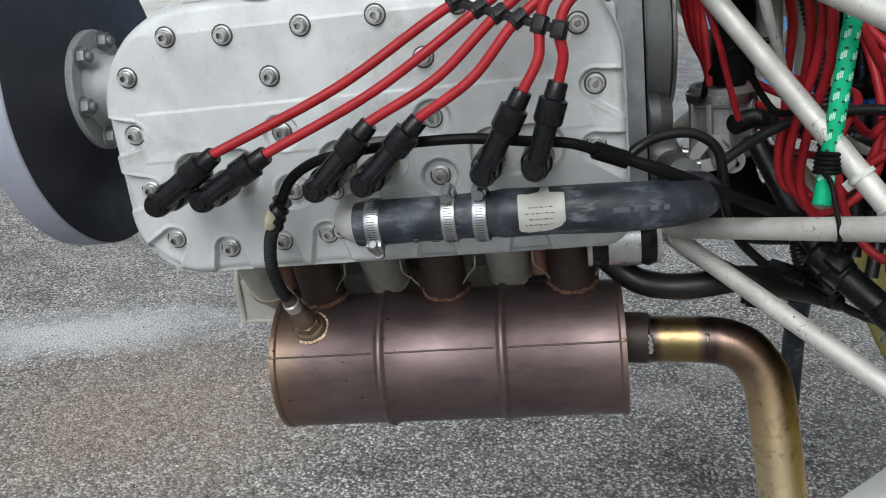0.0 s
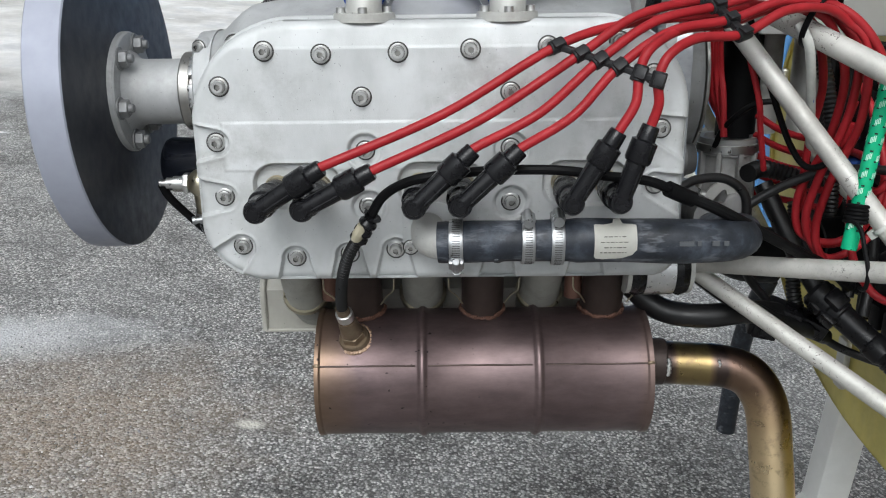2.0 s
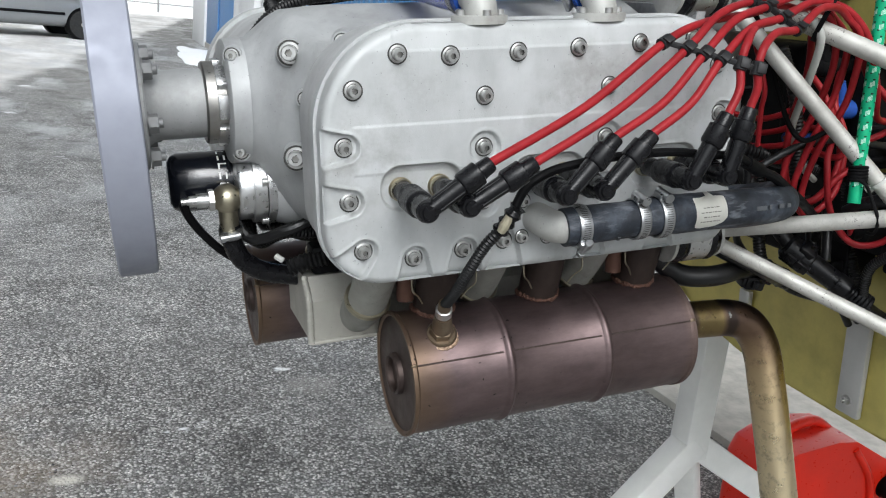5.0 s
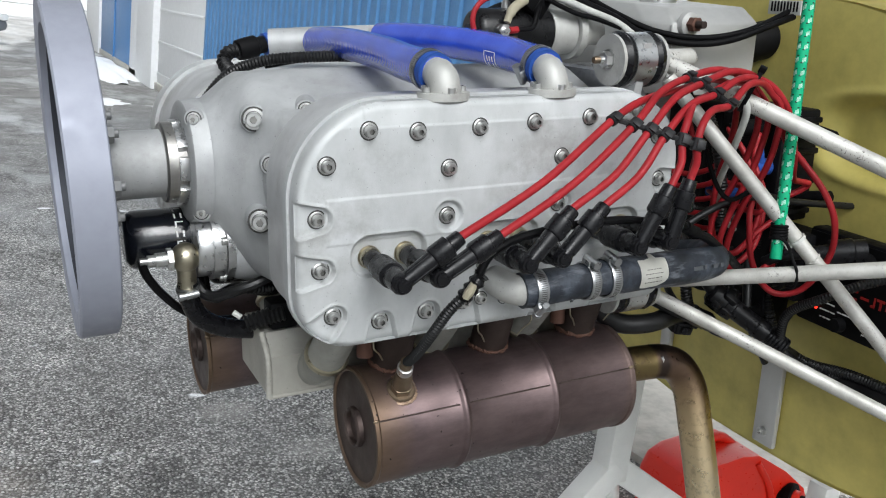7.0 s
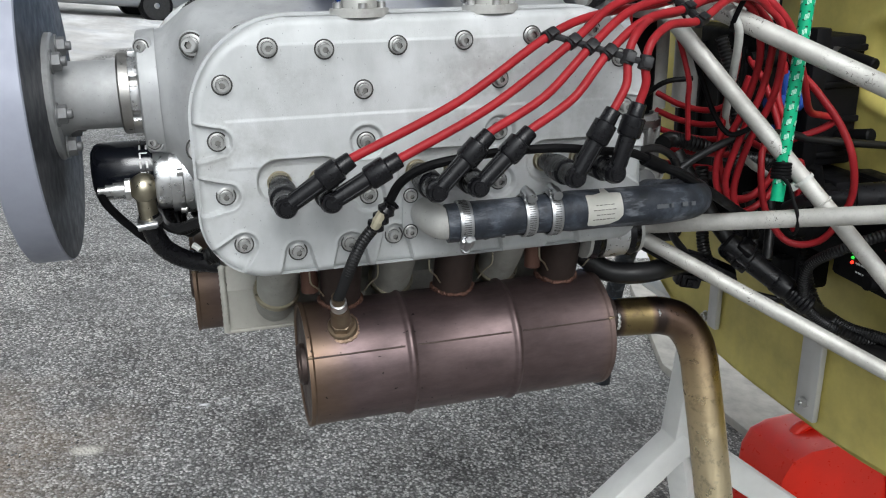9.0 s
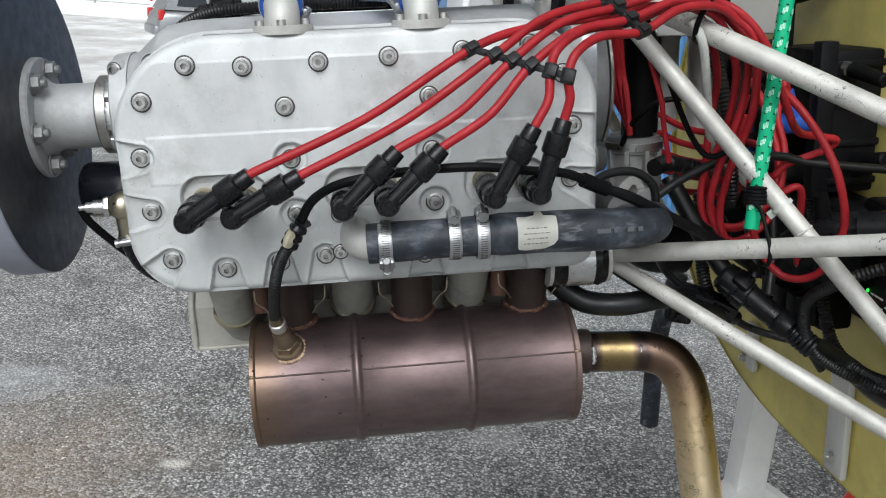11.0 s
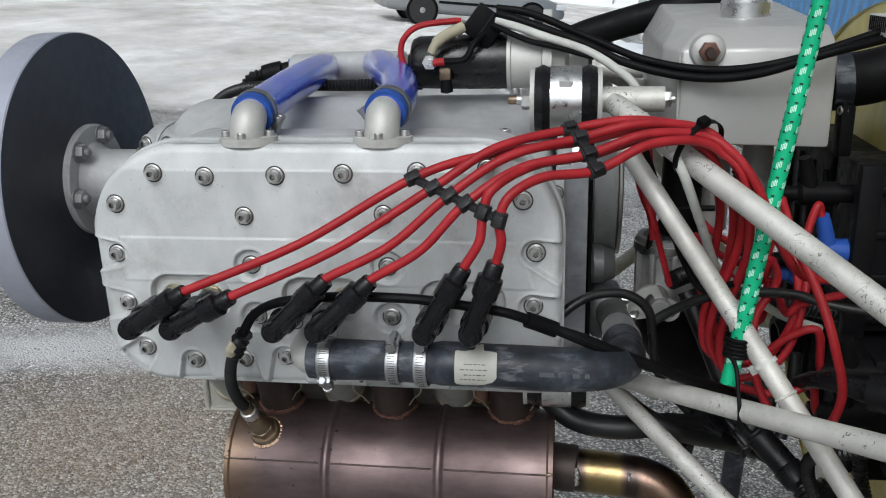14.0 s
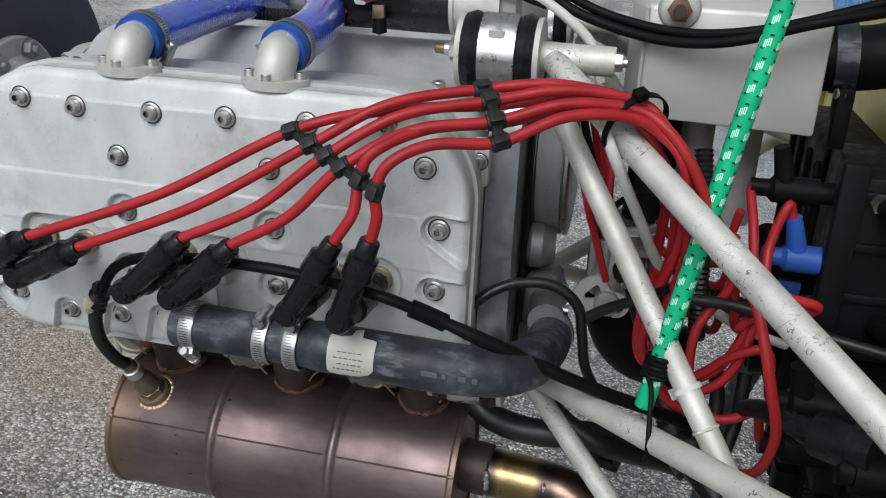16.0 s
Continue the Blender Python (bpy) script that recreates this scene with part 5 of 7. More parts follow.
def intake():
    p = thing("intake_plenum", "welded aluminium intake box between the mufflers", "intake box", (0, CV, -0.2))
    body = part("box", loft([[(u, v, w) for v, w in ((0.178, -0.198), (0.178, -0.150), (0.2, -0.128), (0.27, -0.128), (0.294, -0.150), (0.294, -0.198))] for u in (-0.192, 0.2)]), BOX_SHEET, p, "pale welded sheet box")
    part("weld", sweep([(-0.192, 0.178, -0.198), (-0.192, 0.178, -0.150), (-0.192, 0.2, -0.128)], 0.0042, 10, 8, rings=(0.007, 0.0008)), BOX_SHEET, body)
    part("weld", sweep([(-0.192, 0.178, -0.198), (0.0, 0.178, -0.198), (0.2, 0.178, -0.198)], 0.0026, 8, 6), BOX_SHEET, body)
    for eu in (-0.137, -0.012, 0.112):
        for s in (1, -1):
            def at(v):
                return CV + (v - CV) * s
            run = part("runner", sweep([(eu, at(0.085), -0.070), (eu, at(0.105), -0.100), (eu, at(0.145), -0.145), (eu, at(0.19), -0.175)], 0.0215, 26, 8), RUNNER, p, "aluminium intake pipe, toned darker for shade")
            a, b = Vector((eu, at(0.136), -0.136)), Vector((eu, at(0.148), -0.1485))
            part("collar", lathe([(0.001, 0.0215), (0.001, 0.0242), (0.003, 0.0252), (0.006, 0.0252), (0.007, 0.0215)], along(a, b), 28, close=False), BRASS, run)
    for eu in (-0.106, 0.143):
        st = part("side_tube", lathe([(0, 0.009), (0.035, 0.009), (0.035, 0.006), (0.03, 0.006)], Matrix.Translation((eu, 0.105, -0.132)), 16), COPPER, p, "reddish tube end")


intake()


# ---- ignition leads, caps and combs ----
ELBOWS = [(-0.140, -0.062, 0.008), (-0.103, -0.062, 0.009), (-0.013, -0.062, 0.010), (0.024, -0.062, 0.011), (0.114, -0.062, 0.012), (0.152, -0.063, 0.013)]
EXITS = [(-0.085, -0.064, 0.044), (-0.045, -0.064, 0.041), (0.035, -0.059, 0.056), (0.072, -0.059, 0.056), (0.148, -0.062, 0.070), (0.173, -0.061, 0.074)]
COMB_A = [Vector((0.103, -0.023, 0.132)).lerp(Vector((0.176, -0.062, 0.109)), t) for t in (0.0, 0.24, 0.43, 0.62, 0.82, 1.0)]
COMB_B = [Vector(p) for p in ((0.236, 0.028, 0.152), (0.228, 0.015, 0.165), (0.236, 0.002, 0.160), (0.243, -0.012, 0.150), (0.246, 0.004, 0.146), (0.249, -0.027, 0.140))]
TIE = [Vector(p) for p in ((0.326, 0.052, 0.150), (0.332, 0.040, 0.160), (0.334, 0.028, 0.163), (0.333, 0.016, 0.160), (0.330, 0.026, 0.152), (0.327, 0.008, 0.157))]
POSTS = [Vector(p) for p in ((0.452, 0.150, 0.079), (0.468, 0.131, 0.028), (0.455, 0.170, 0.005), (0.458, 0.178, -0.012), (0.485, 0.080, -0.075), (0.485, 0.080, -0.116))]
TAILS = [
    [(0.345, 0.058, 0.13), (0.362, 0.075, 0.085), (0.362, 0.09, 0.03), (0.365, 0.095, -0.03), (0.385, 0.09, -0.072), (0.42, 0.085, -0.06), (0.44, 0.09, -0.01), (0.435, 0.12, 0.05)],
    [(0.356, 0.036, 0.142), (0.372, 0.032, 0.115), (0.375, 0.045, 0.06), (0.362, 0.06, 0.0), (0.362, 0.075, -0.05), (0.39, 0.08, -0.085), (0.43, 0.08, -0.06), (0.446, 0.09, 0.0), (0.448, 0.115, 0.04)],
    [(0.357, 0.020, 0.145), (0.377, 0.016, 0.118), (0.395, 0.024, 0.088), (0.418, 0.012, 0.060), (0.432, -0.012, 0.028), (0.443, -0.024, -0.008), (0.455, -0.014, -0.055), (0.450, 0.015, -0.105), (0.425, 0.040, -0.112), (0.402, 0.055, -0.075), (0.398, 0.065, -0.02), (0.42, 0.09, 0.01)],
    [(0.357, 0.012, 0.147), (0.378, 0.008, 0.120), (0.400, 0.012, 0.072), (0.425, 0.03, 0.038), (0.455, 0.045, 0.028), (0.478, 0.05, 0.022), (0.47, 0.06, 0.01), (0.44, 0.075, -0.005), (0.43, 0.09, -0.02)],
    [(0.35, 0.03, 0.130), (0.368, 0.045, 0.09), (0.37, 0.07, 0.03), (0.356, 0.085, -0.02), (0.362, 0.085, -0.06), (0.40, 0.085, -0.07), (0.43, 0.075, -0.04), (0.455, 0.07, -0.03)],
    [(0.350, 0.014, 0.146), (0.369, 0.012, 0.124), (0.38, 0.03, 0.06), (0.372, 0.055, 0.0), (0.37, 0.07, -0.055), (0.39, 0.075, -0.09), (0.43, 0.07, -0.095), (0.455, 0.07, -0.085)],
]


def ignition_lead(i):
    lead = thing("ignition_lead", "red ignition lead with a black rubber plug cap", "ignition lead", PLUGS[i][:1] + (0.0, PLUGS[i][1]), group="ignition leads")
    e, x = Vector(ELBOWS[i]), Vector(EXITS[i])
    p = Vector((PLUGS[i][0], 0.012, PLUGS[i][1]))
    d = x - e
    l = d.length
    axis = (e - p).normalized()
    cap = part("plug_cap", sweep([p, p.lerp(e, 0.5), e], lambda t, g: 0.0092 if t < 0.3 else ((0.0122 if int(g / 0.0022) % 2 else 0.0118) if t < 0.72 else 0.0100), 24, 16), BOOT, lead, "black rubber plug cap")
    part("cap_knob", lathe([(-0.014, 0.0098), (-0.002, 0.0098), (0.003, 0.0094), (0.0055, 0.0082), (0.0055, 0.0062), (0.0072, 0.0056), (0.0072, 0.0)], along(e, e + axis), 24), BOOT, cap)
    m = along(e, x)
    part("cap_arm", lathe([(0.0, 0.0074), (0.006, 0.0076), (l * 0.52, 0.0082), (l * 0.53, 0.0098), (l * 0.56, 0.0108), (l * 0.80, 0.0106), (l * 0.82, 0.0078), (l * 0.985, 0.0072), (l, 0.0066), (l, 0.004)], m, 22), BOOT, cap)
    bm = bmesh.new()
    for a in range(4):
        block((0.0070, -0.0011, l * 0.12), (0.0088, 0.0011, l * 0.5), 0.0004, m @ Matrix.Rotation(a * math.pi / 2 + 0.4, 4, "Z"), bm, 1)
    part("cap_ribbing", bm, BOOT, cap)
    a, b, z = COMB_A[i], COMB_B[i], TIE[i]
    start = e + d * 0.95
    pts = [start, x + d * 0.05]
    mid = x.lerp(a, 0.5)
    pts += [mid + (Vector((0.003, -0.002, -0.0055)) if i < 4 else Vector((0.005 if i == 4 else 0.003, -0.001, 0)))]
    if i >= 4:
        pts += [a, a + Vector((0.008, 0.004, 0.018)), a.lerp(b, 0.5) + Vector((-0.004, 0, 0.014))]
    else:
        pts += [a, a.lerp(b, 0.45) + Vector((0, 0, 0.0105 if i else 0.006))]
    pts += [b, b.lerp(z, 0.5) + Vector((0, 0, 0.008)), z]
    pts += TAILS[i] + ([POSTS[i] + Vector((-0.010, -0.008, 0.046)), POSTS[i] + Vector((-0.004, -0.004, 0.032))] if i == 1 else [POSTS[i] + Vector((-0.02, 0, 0)), POSTS[i]])
    part("lead", sweep(pts, 0.0039, 12, 8), RED, lead, "red silicone lead")
    boot = part("coil_boot", sweep([POSTS[i] + Vector((-0.022, 0, 0.0)), POSTS[i] + Vector((0.0, 0, 0)), POSTS[i] + Vector((0.03, 0, 0))], lambda t, g: (0.0075 if t < 0.3 else 0.0115) * (1.2 if i > 3 else 1.0), 18, 6), BLUE_PLASTIC if i in (1, 3) else BLACK, lead, "blue plastic coil boot" if i in (1, 3) else "black plastic coil boot")
    part("boot_arm", sweep([POSTS[i] + Vector((0.006, 0, -0.002)), POSTS[i] + Vector((0.001, -0.002, 0.018)), POSTS[i] + Vector((-0.004, -0.004, 0.036))], lambda t, g: (0.0105 if i > 3 else 0.0090) * (1.0 - 0.3 * t), 18, 6), BLUE_PLASTIC if i in (1, 3) else BLACK, boot)


for i in range(6):
    ignition_lead(i)


def comb(points, ways, label):
    c = thing("lead_comb", label, "lead comb", points[0], group="lead combs")
    for i, (p, way) in enumerate(zip(points, ways)):
        step_on = points[min(i + 1, len(points) - 1)] - points[max(i - 1, 0)]
        m = axes_at(p, way, step_on)
        clip = part("clip", lathe([(-0.0060, 0.0042), (-0.0064, 0.0052), (-0.0058, 0.0060), (0.0056, 0.0060), (0.0064, 0.0052), (0.0062, 0.0042)], m @ Matrix.Diagonal((1.0, 0.92, 1, 1)), 18), COMB, c)
        part("latch", block((-0.0020, -0.0074, -0.0046), (0.0064, -0.0050, 0.0046), 0.0008, m), COMB, clip)
        if i + 1 < len(points):
            n = along(p, points[i + 1])
            part("bridge", block((-0.0036, -0.0026, 0.0048), (0.0036, 0.0026, (points[i + 1] - p).length - 0.0048), 0.0007, n), COMB, c)


rise = [COMB_A[i].lerp(COMB_B[i], 0.45) + Vector((0, 0, 0.01)) if i < 4 else COMB_A[i] + Vector((0.008, 0.004, 0.018)) for i in range(6)]
comb(COMB_A, [rise[i] - Vector(EXITS[i]).lerp(COMB_A[i], 0.5) for i in range(6)], "black plastic comb that spaces six red leads")
comb([COMB_B[i] for i in (1, 2, 3, 5)], [TIE[i] - COMB_A[i] for i in (1, 2, 3, 5)], "black plastic comb over the bundled red leads")


def cable_tie(name, centre, axis, a, b, label, width=0.0045, head=70, mat=None):
    mat = mat or BLACK
    t = thing(name, label, "cable tie", centre)
    m = axes_at(centre, axis, (0, 0.2, 1))
    bm = bmesh.new()
    loops = []
    for i in range(40):
        an = 2 * math.pi * i / 40
        loops.append([bm.verts.new(m @ Vector(((a + s) * math.cos(an), (b + s) * math.sin(an), z))) for s, z in ((0, -width / 2), (0.0013, -width / 2), (0.0013, width / 2), (0, width / 2))])
    for p, q in zip(loops, loops[1:] + loops[:1]):
        for k in range(4):
            bm.faces.new((p[k], p[(k + 1) % 4], q[(k + 1) % 4], q[k]))
    part("band", bm, mat, t)
    h = radians(head)
    mm = m @ Matrix.Translation((a * math.cos(h), b * math.sin(h), 0)) @ Matrix.Rotation(h, 4, "Z")
    part("head", block((-0.001, -0.004, -0.004), (0.006, 0.005, 0.004), 0.0008, mm), mat, t)
    return t


cable_tie("cable_tie", (0.333, 0.0275, 0.1465), (0.62, -0.68, -0.38), 0.0250, 0.0240, "black cable tie that holds red leads to a tube", 0.005, 25)
cable_tie("cable_tie", (0.3910, -0.0170, -0.0242), (0.57, -0.48, -0.815), 0.0092, 0.0092, "clear cable tie round a cream tube", 0.004, 200, WHITE_CABLE)


# ---- engine mount ----
def mount():
    f = thing("engine_mount", "cream-silver welded steel tube engine mount with scuffed paint", "engine mount", (0.57, CV, -0.1))

    def tube(p, q, r, paint=TUBE):
        return part("tube", sweep([p, Vector(p).lerp(Vector(q), 0.5), q], r, 24, 2), paint, f)

    for s in (1, -1):
        def at(u, v, w):
            return (u, CV + (v - CV) * s, w)
        tube(at(0.266, 0.103, 0.174), at(0.565, -0.241, -0.012), 0.0100, TUBE_WORN)
        tube(at(0.2647, 0.0894, 0.156), at(0.5618, -0.161, -0.268), 0.0087)
        tube(at(0.258, 0.112, -0.099), at(0.565, -0.281, 0.009), 0.0093)
        tube(at(0.262, 0.113, -0.103), at(0.565, -0.215, -0.277), 0.0086)
        for c, ends in (((0, 0.108, 0.176), (0.255, 0.312)), ((0, 0.112, -0.099), (0.246, 0.268))):
            p, q = at(ends[0], c[1], c[2]), at(ends[1], c[1], c[2])
            part("sleeve", lathe([(0, 0.0), (0, 0.0115), (ends[1] - ends[0], 0.0115), (ends[1] - ends[0], 0.0)], along(p, q), 24), TUBE, f)
        for p, d, r in ((at(0.2700, 0.085, 0.1485), (0.57, -0.48, -0.815), 0.0090), (at(0.4065, -0.0300, -0.0462), (0.57, -0.48, -0.815), 0.0086), (at(0.268, 0.102, -0.101), (0.7, -0.6, 0.2), 0.0095)):
            rr = random.Random(int(p[0] * 1000))
            bm = bmesh.new()
            m = along(p, Vector(p) + Vector(d))
            for i in range(44):
                an = 2 * math.pi * i / 44
                bmesh.ops.create_icosphere(bm, subdivisions=1, radius=rr.uniform(0.0011, 0.0015), matrix=m @ Matrix.Translation((r * math.cos(an), r * math.sin(an), 0)))
            part("weld", bm, TUBE, f)
        part("foot_plate", block((0.556, min(at(0, -0.27, 0)[1], at(0, -0.20, 0)[1]), -0.03), (0.566, max(at(0, -0.27, 0)[1], at(0, -0.20, 0)[1]), 0.03), 0.003), ZINC, f)
    piece("mount_bolt", NUT8, f, along((0.312, 0.108, 0.176), (0.33, 0.108, 0.176)))


mount()


def bush(v, w, u0, r, label):
    b = thing("rubber_mount", label, "engine mount bush", (u0, v, w), group="rubber mounts")
    m = Matrix.Translation((0, v, w)) @ Matrix.Rotation(radians(90), 4, "Y")
    part("sleeve", lathe([(u0 + 0.018, r - 0.001), (u0 + 0.018, r + 0.0005), (u0 + 0.046, r + 0.0005), (u0 + 0.046, r - 0.001)], m, 40), MACHINED, b, "bright turned aluminium sleeve")
    for a, e in ((0.004, 0.018), (0.046, 0.060)):
        part("rubber", lathe([(u0 + a, r - 0.004), (u0 + a, r - 0.001), (u0 + (a + e) / 2, r + 0.0016), (u0 + e, r - 0.001), (u0 + e, r - 0.004)], m, 40), BOOT, b, "black rubber ring")
    for a in (0.0, 0.060):
        part("washer", lathe([(u0 + a, 0.006), (u0 + a, r - 0.001), (u0 + a + 0.004, r - 0.001), (u0 + a + 0.004, 0.006)], m, 40), ALU_SHEET, b)
    piece("nut", NUT10, b, m @ Matrix.Translation((0, 0, u0)) @ Matrix.Rotation(math.pi, 4, "X") @ Matrix.Diagonal((0.85, 0.85, 0.85, 1)))
    part("stud", lathe([(u0 - 0.021, 0.0), (u0 - 0.021, 0.0034), (u0 - 0.0195, 0.0042), (u0 + 0.002, 0.0042)], m, 14), STEEL if w < 0 else SENSOR, b)
    if w > 0:
        part("lug", prism([(-0.028, -0.03), (0.028, -0.03), (0.012, 0.05), (-0.012, 0.05)], 0.012, Matrix(((0, 0, 1, u0 + 0.026), (1, 0, 0, v), (0, -1 if w > 0 else 1, 0, w + (-0.01 if w > 0 else 0.01)), (0, 0, 0, 1))), 0.002), ALU_DARK, b)


bush(0.108, 0.176, 0.192, 0.030, "aluminium and black rubber engine mount bush with a rusty stud")
bush(0.078, -0.091, 0.188, 0.0275, "aluminium and black rubber bush below the coolant hose")
bush(2 * CV - 0.108, 0.176, 0.192, 0.030, "aluminium and black rubber bush on the far side")


# ---- coolant hoses ----
def coolant_hose():
    h = thing("coolant_hose", "dusty black rubber coolant hose with worm clamps and a torn label", "hose", (0.0, -0.02, -0.03))
    path = [(0.006, -0.022, -0.032), (0.03, -0.024, -0.031), (0.085, -0.026, -0.030), (0.15, -0.027, -0.030), (0.215, -0.026, -0.032), (0.245, -0.022, -0.033), (0.263, -0.013, -0.034), (0.275, 0.006, -0.037), (0.281, 0.035, -0.045), (0.283, 0.085, -0.059), (0.283, 0.135, -0.069)]
    body = part("hose", sweep(path, lambda t, g: 0.0178 + (0.0012 if t > 0.27 else 0.0) + 0.0003 * math.sin(t * 30), 28, 10), HOSE, h)
    part("outlet_elbow", sweep([(-0.003, 0.022, -0.030), (-0.0035, 0.004, -0.030), (-0.002, -0.010, -0.031), (0.003, -0.0185, -0.032), (0.012, -0.0225, -0.032), (0.022, -0.023, -0.0315)], 0.0150, 24, 6), ALU_SHEET, h, "smooth cast aluminium elbow")
    part("elbow_flange", prism(round_rect(-0.026, -0.054, 0.020, -0.006, (0.012,) * 4), 0.006, face_pose(0.0125 + 0.006), 0.001), ALU, h)
    for u, w in ((-0.019, -0.047), (0.008, -0.050), (-0.018, -0.012)):
        piece("flange_bolt", SCREW6, h, Matrix.Translation((u, 0.012, w)) @ TO_VIEW)
    band_clamp(h, (0.0215, -0.0236, -0.0312), (0.035, -0.0242, -0.031), 0.0182, (0, -0.75, -0.8), 0.012)
    band_clamp(h, (0.082, -0.026, -0.030), (0.095, -0.0262, -0.030), 0.0184, (0, -0.2, 1))
    band_clamp(h, (0.107, -0.0265, -0.030), (0.12, -0.027, -0.030), 0.0193, (0, -0.2, 1))
    band_clamp(h, (0.283, 0.120, -0.066), (0.283, 0.135, -0.069), 0.0186, (0, 0, 1))
    # paper label wrapped round the front of the hose
    bm = bmesh.new()
    n, R = 14, 0.0196
    rows = []
    for u, lo, hi in ((0.1360, -26, 58), (0.1375, -34, 61), (0.144, -38, 59), (0.152, -35, 64), (0.1535, -36, 82), (0.159, -34, 88), (0.1605, -33, 62), (0.168, -22, 60), (0.1715, -8, 57)):
        rows.append([bm.verts.new((u, -0.0268 - R * math.cos(radians(lo + (hi - lo) * k / n)), -0.030 + R * math.sin(radians(lo + (hi - lo) * k / n)))) for k in range(n + 1)])
    for a, b in zip(rows, rows[1:]):
        for k in range(n):
            bm.faces.new((a[k], a[k + 1], b[k + 1], b[k]))
    bmesh.ops.solidify(bm, geom=bm.faces[:], thickness=0.0004)
    tag = part("label", bm, LABEL, body, "grubby torn paper label")
    rr = random.Random(3)
    bm = bmesh.new()
    for k in range(4):
        a = radians(-14 + 13 * k)
        u = 0.141 + 0.003 * (k % 2)
        while u < 0.163:
            du = rr.uniform(0.001, 0.004)
            c = Matrix.Translation((u, -0.0268 - (R + 0.0006) * math.cos(a), -0.030 + (R + 0.0006) * math.sin(a))) @ Matrix.Rotation(-a, 4, "X")
            block((0, -0.0002, -0.00035), (du, 0.0003, 0.00035), 0, c, bm)
            u += du + 0.0012
    tagged(part("printing", bm, INK, tag), kind="stuff")
    bm = bmesh.new()
    for u0, du in ((0.207, 0.012), (0.222, 0.003), (0.234, 0.006), (0.244, 0.004), (0.053, 0.003), (0.155, 0.005)):
        a = radians(8 if u0 > 0.2 else -38)
        c = Matrix.Translation((u0, -0.0262 - 0.0194 * math.cos(a), -0.031 + 0.0194 * math.sin(a))) @ Matrix.Rotation(-a, 4, "X")
        part("moulded_mark", block((0, -0.0003, -0.002), (du, 0.0006, 0.002), 0, c), SCUFF_MARK, body)


coolant_hose()


def blue_hose(path, flange_u, label, clamp_side):
    h = thing("silicone_hose", label, "hose", (flange_u, 0.04, 0.15), group="blue coolant hoses")
    body = part("hose", sweep(path, 0.0182, 28, 10), BLUE_HOSE, h, "glossy blue silicone")
    p, q = Vector(path[0]), Vector(path[1])
    d = (q - p).normalized()
    part("hose_lip", lathe([(0.0, 0.0150), (-0.0005, 0.0188), (0.007, 0.0192), (0.008, 0.018)], along(p, q), 32), BLUE_PLASTIC, body)
    elbow = [(flange_u, 0.032, 0.152), (flange_u, 0.0325, 0.160), (flange_u, 0.037, 0.168), p - d * 0.004, p + d * 0.006, p + d * 0.02]
    el = part("elbow", sweep(elbow, lambda t, g: 0.0155 if t < 0.5 else 0.0145, 26, 7), ALU_SHEET, h, "pale cast elbow with oval flange")
    fl = prism([(0.0262 * math.cos(a * math.pi / 20), 0.0205 * math.sin(a * math.pi / 20)) for a in range(40)], 0.0075, Matrix.Translation((flange_u, 0.034, 0.149)), 0.001)
    part("flange", fl, ALU_SHEET, el)
    for du, dv in ((-0.0198, -0.003), (0.0198, 0.0), (0.0, -0.0165), (-0.012, 0.014)):
        piece("flange_bolt", SCREW5, el, Matrix.Translation((flange_u + du, 0.034 + dv, 0.1565)))
    band_clamp(h, p + d * 0.013, p + d * 0.03, 0.0186, clamp_side, 0.009)
    return h, body


b_path = [(-0.056, 0.049, 0.1725), (-0.057, 0.070, 0.175), (-0.058, 0.110, 0.177), (-0.058, 0.160, 0.181), (-0.060, 0.234, 0.184), (-0.064, 0.300, 0.184), (-0.070, 0.350, 0.181)]
a_path = [(0.067, 0.048, 0.1745), (0.069, 0.070, 0.178), (0.068, 0.108, 0.182), (0.058, 0.160, 0.187), (0.039, 0.212, 0.190), (0.016, 0.280, 0.190), (0.003, 0.318, 0.188)]
blue_hose(b_path, -0.055, "glossy blue silicone hose on the front cover elbow", (1, 0, -0.6))
h_a, body_a = blue_hose(a_path, 0.067, "glossy blue silicone hose with a small white printed mark", (-1, 0, -0.6))
bm = bmesh.new()
c = axes_at((0.0655, 0.120, 0.1832), (-0.19, 0.97, 0.09), (-0.8, -0.1, -0.45))
for x0, x1, y0, y1 in ((-0.011, 0.011, 0.0, 0.001), (-0.011, 0.011, 0.017, 0.018), (-0.011, -0.0102, 0, 0.018), (0.0102, 0.011, 0, 0.018), (-0.008, -0.002, 0.004, 0.0055), (-0.008, -0.002, 0.012, 0.0135), (0.0, 0.006, 0.004, 0.0055), (0.0, 0.006, 0.0085, 0.0095), (0.0, 0.006, 0.0125, 0.0135)):
    for k in range(4):
        xa, xb = x0 + (x1 - x0) * k / 4, x0 + (x1 - x0) * (k + 1) / 4
        th = [xx / 0.0182 for xx in (xa, xb)]
        R = 0.0185
        vs = [bm.verts.new(c @ Vector((R * math.cos(t), R * math.sin(t), z))) for t, z in ((th[0], y0), (th[1], y0), (th[1], y1), (th[0], y1))]
        bm.faces.new(vs)
part("printed_mark", bm, WHITE_INK, body_a, "white outlined mark")


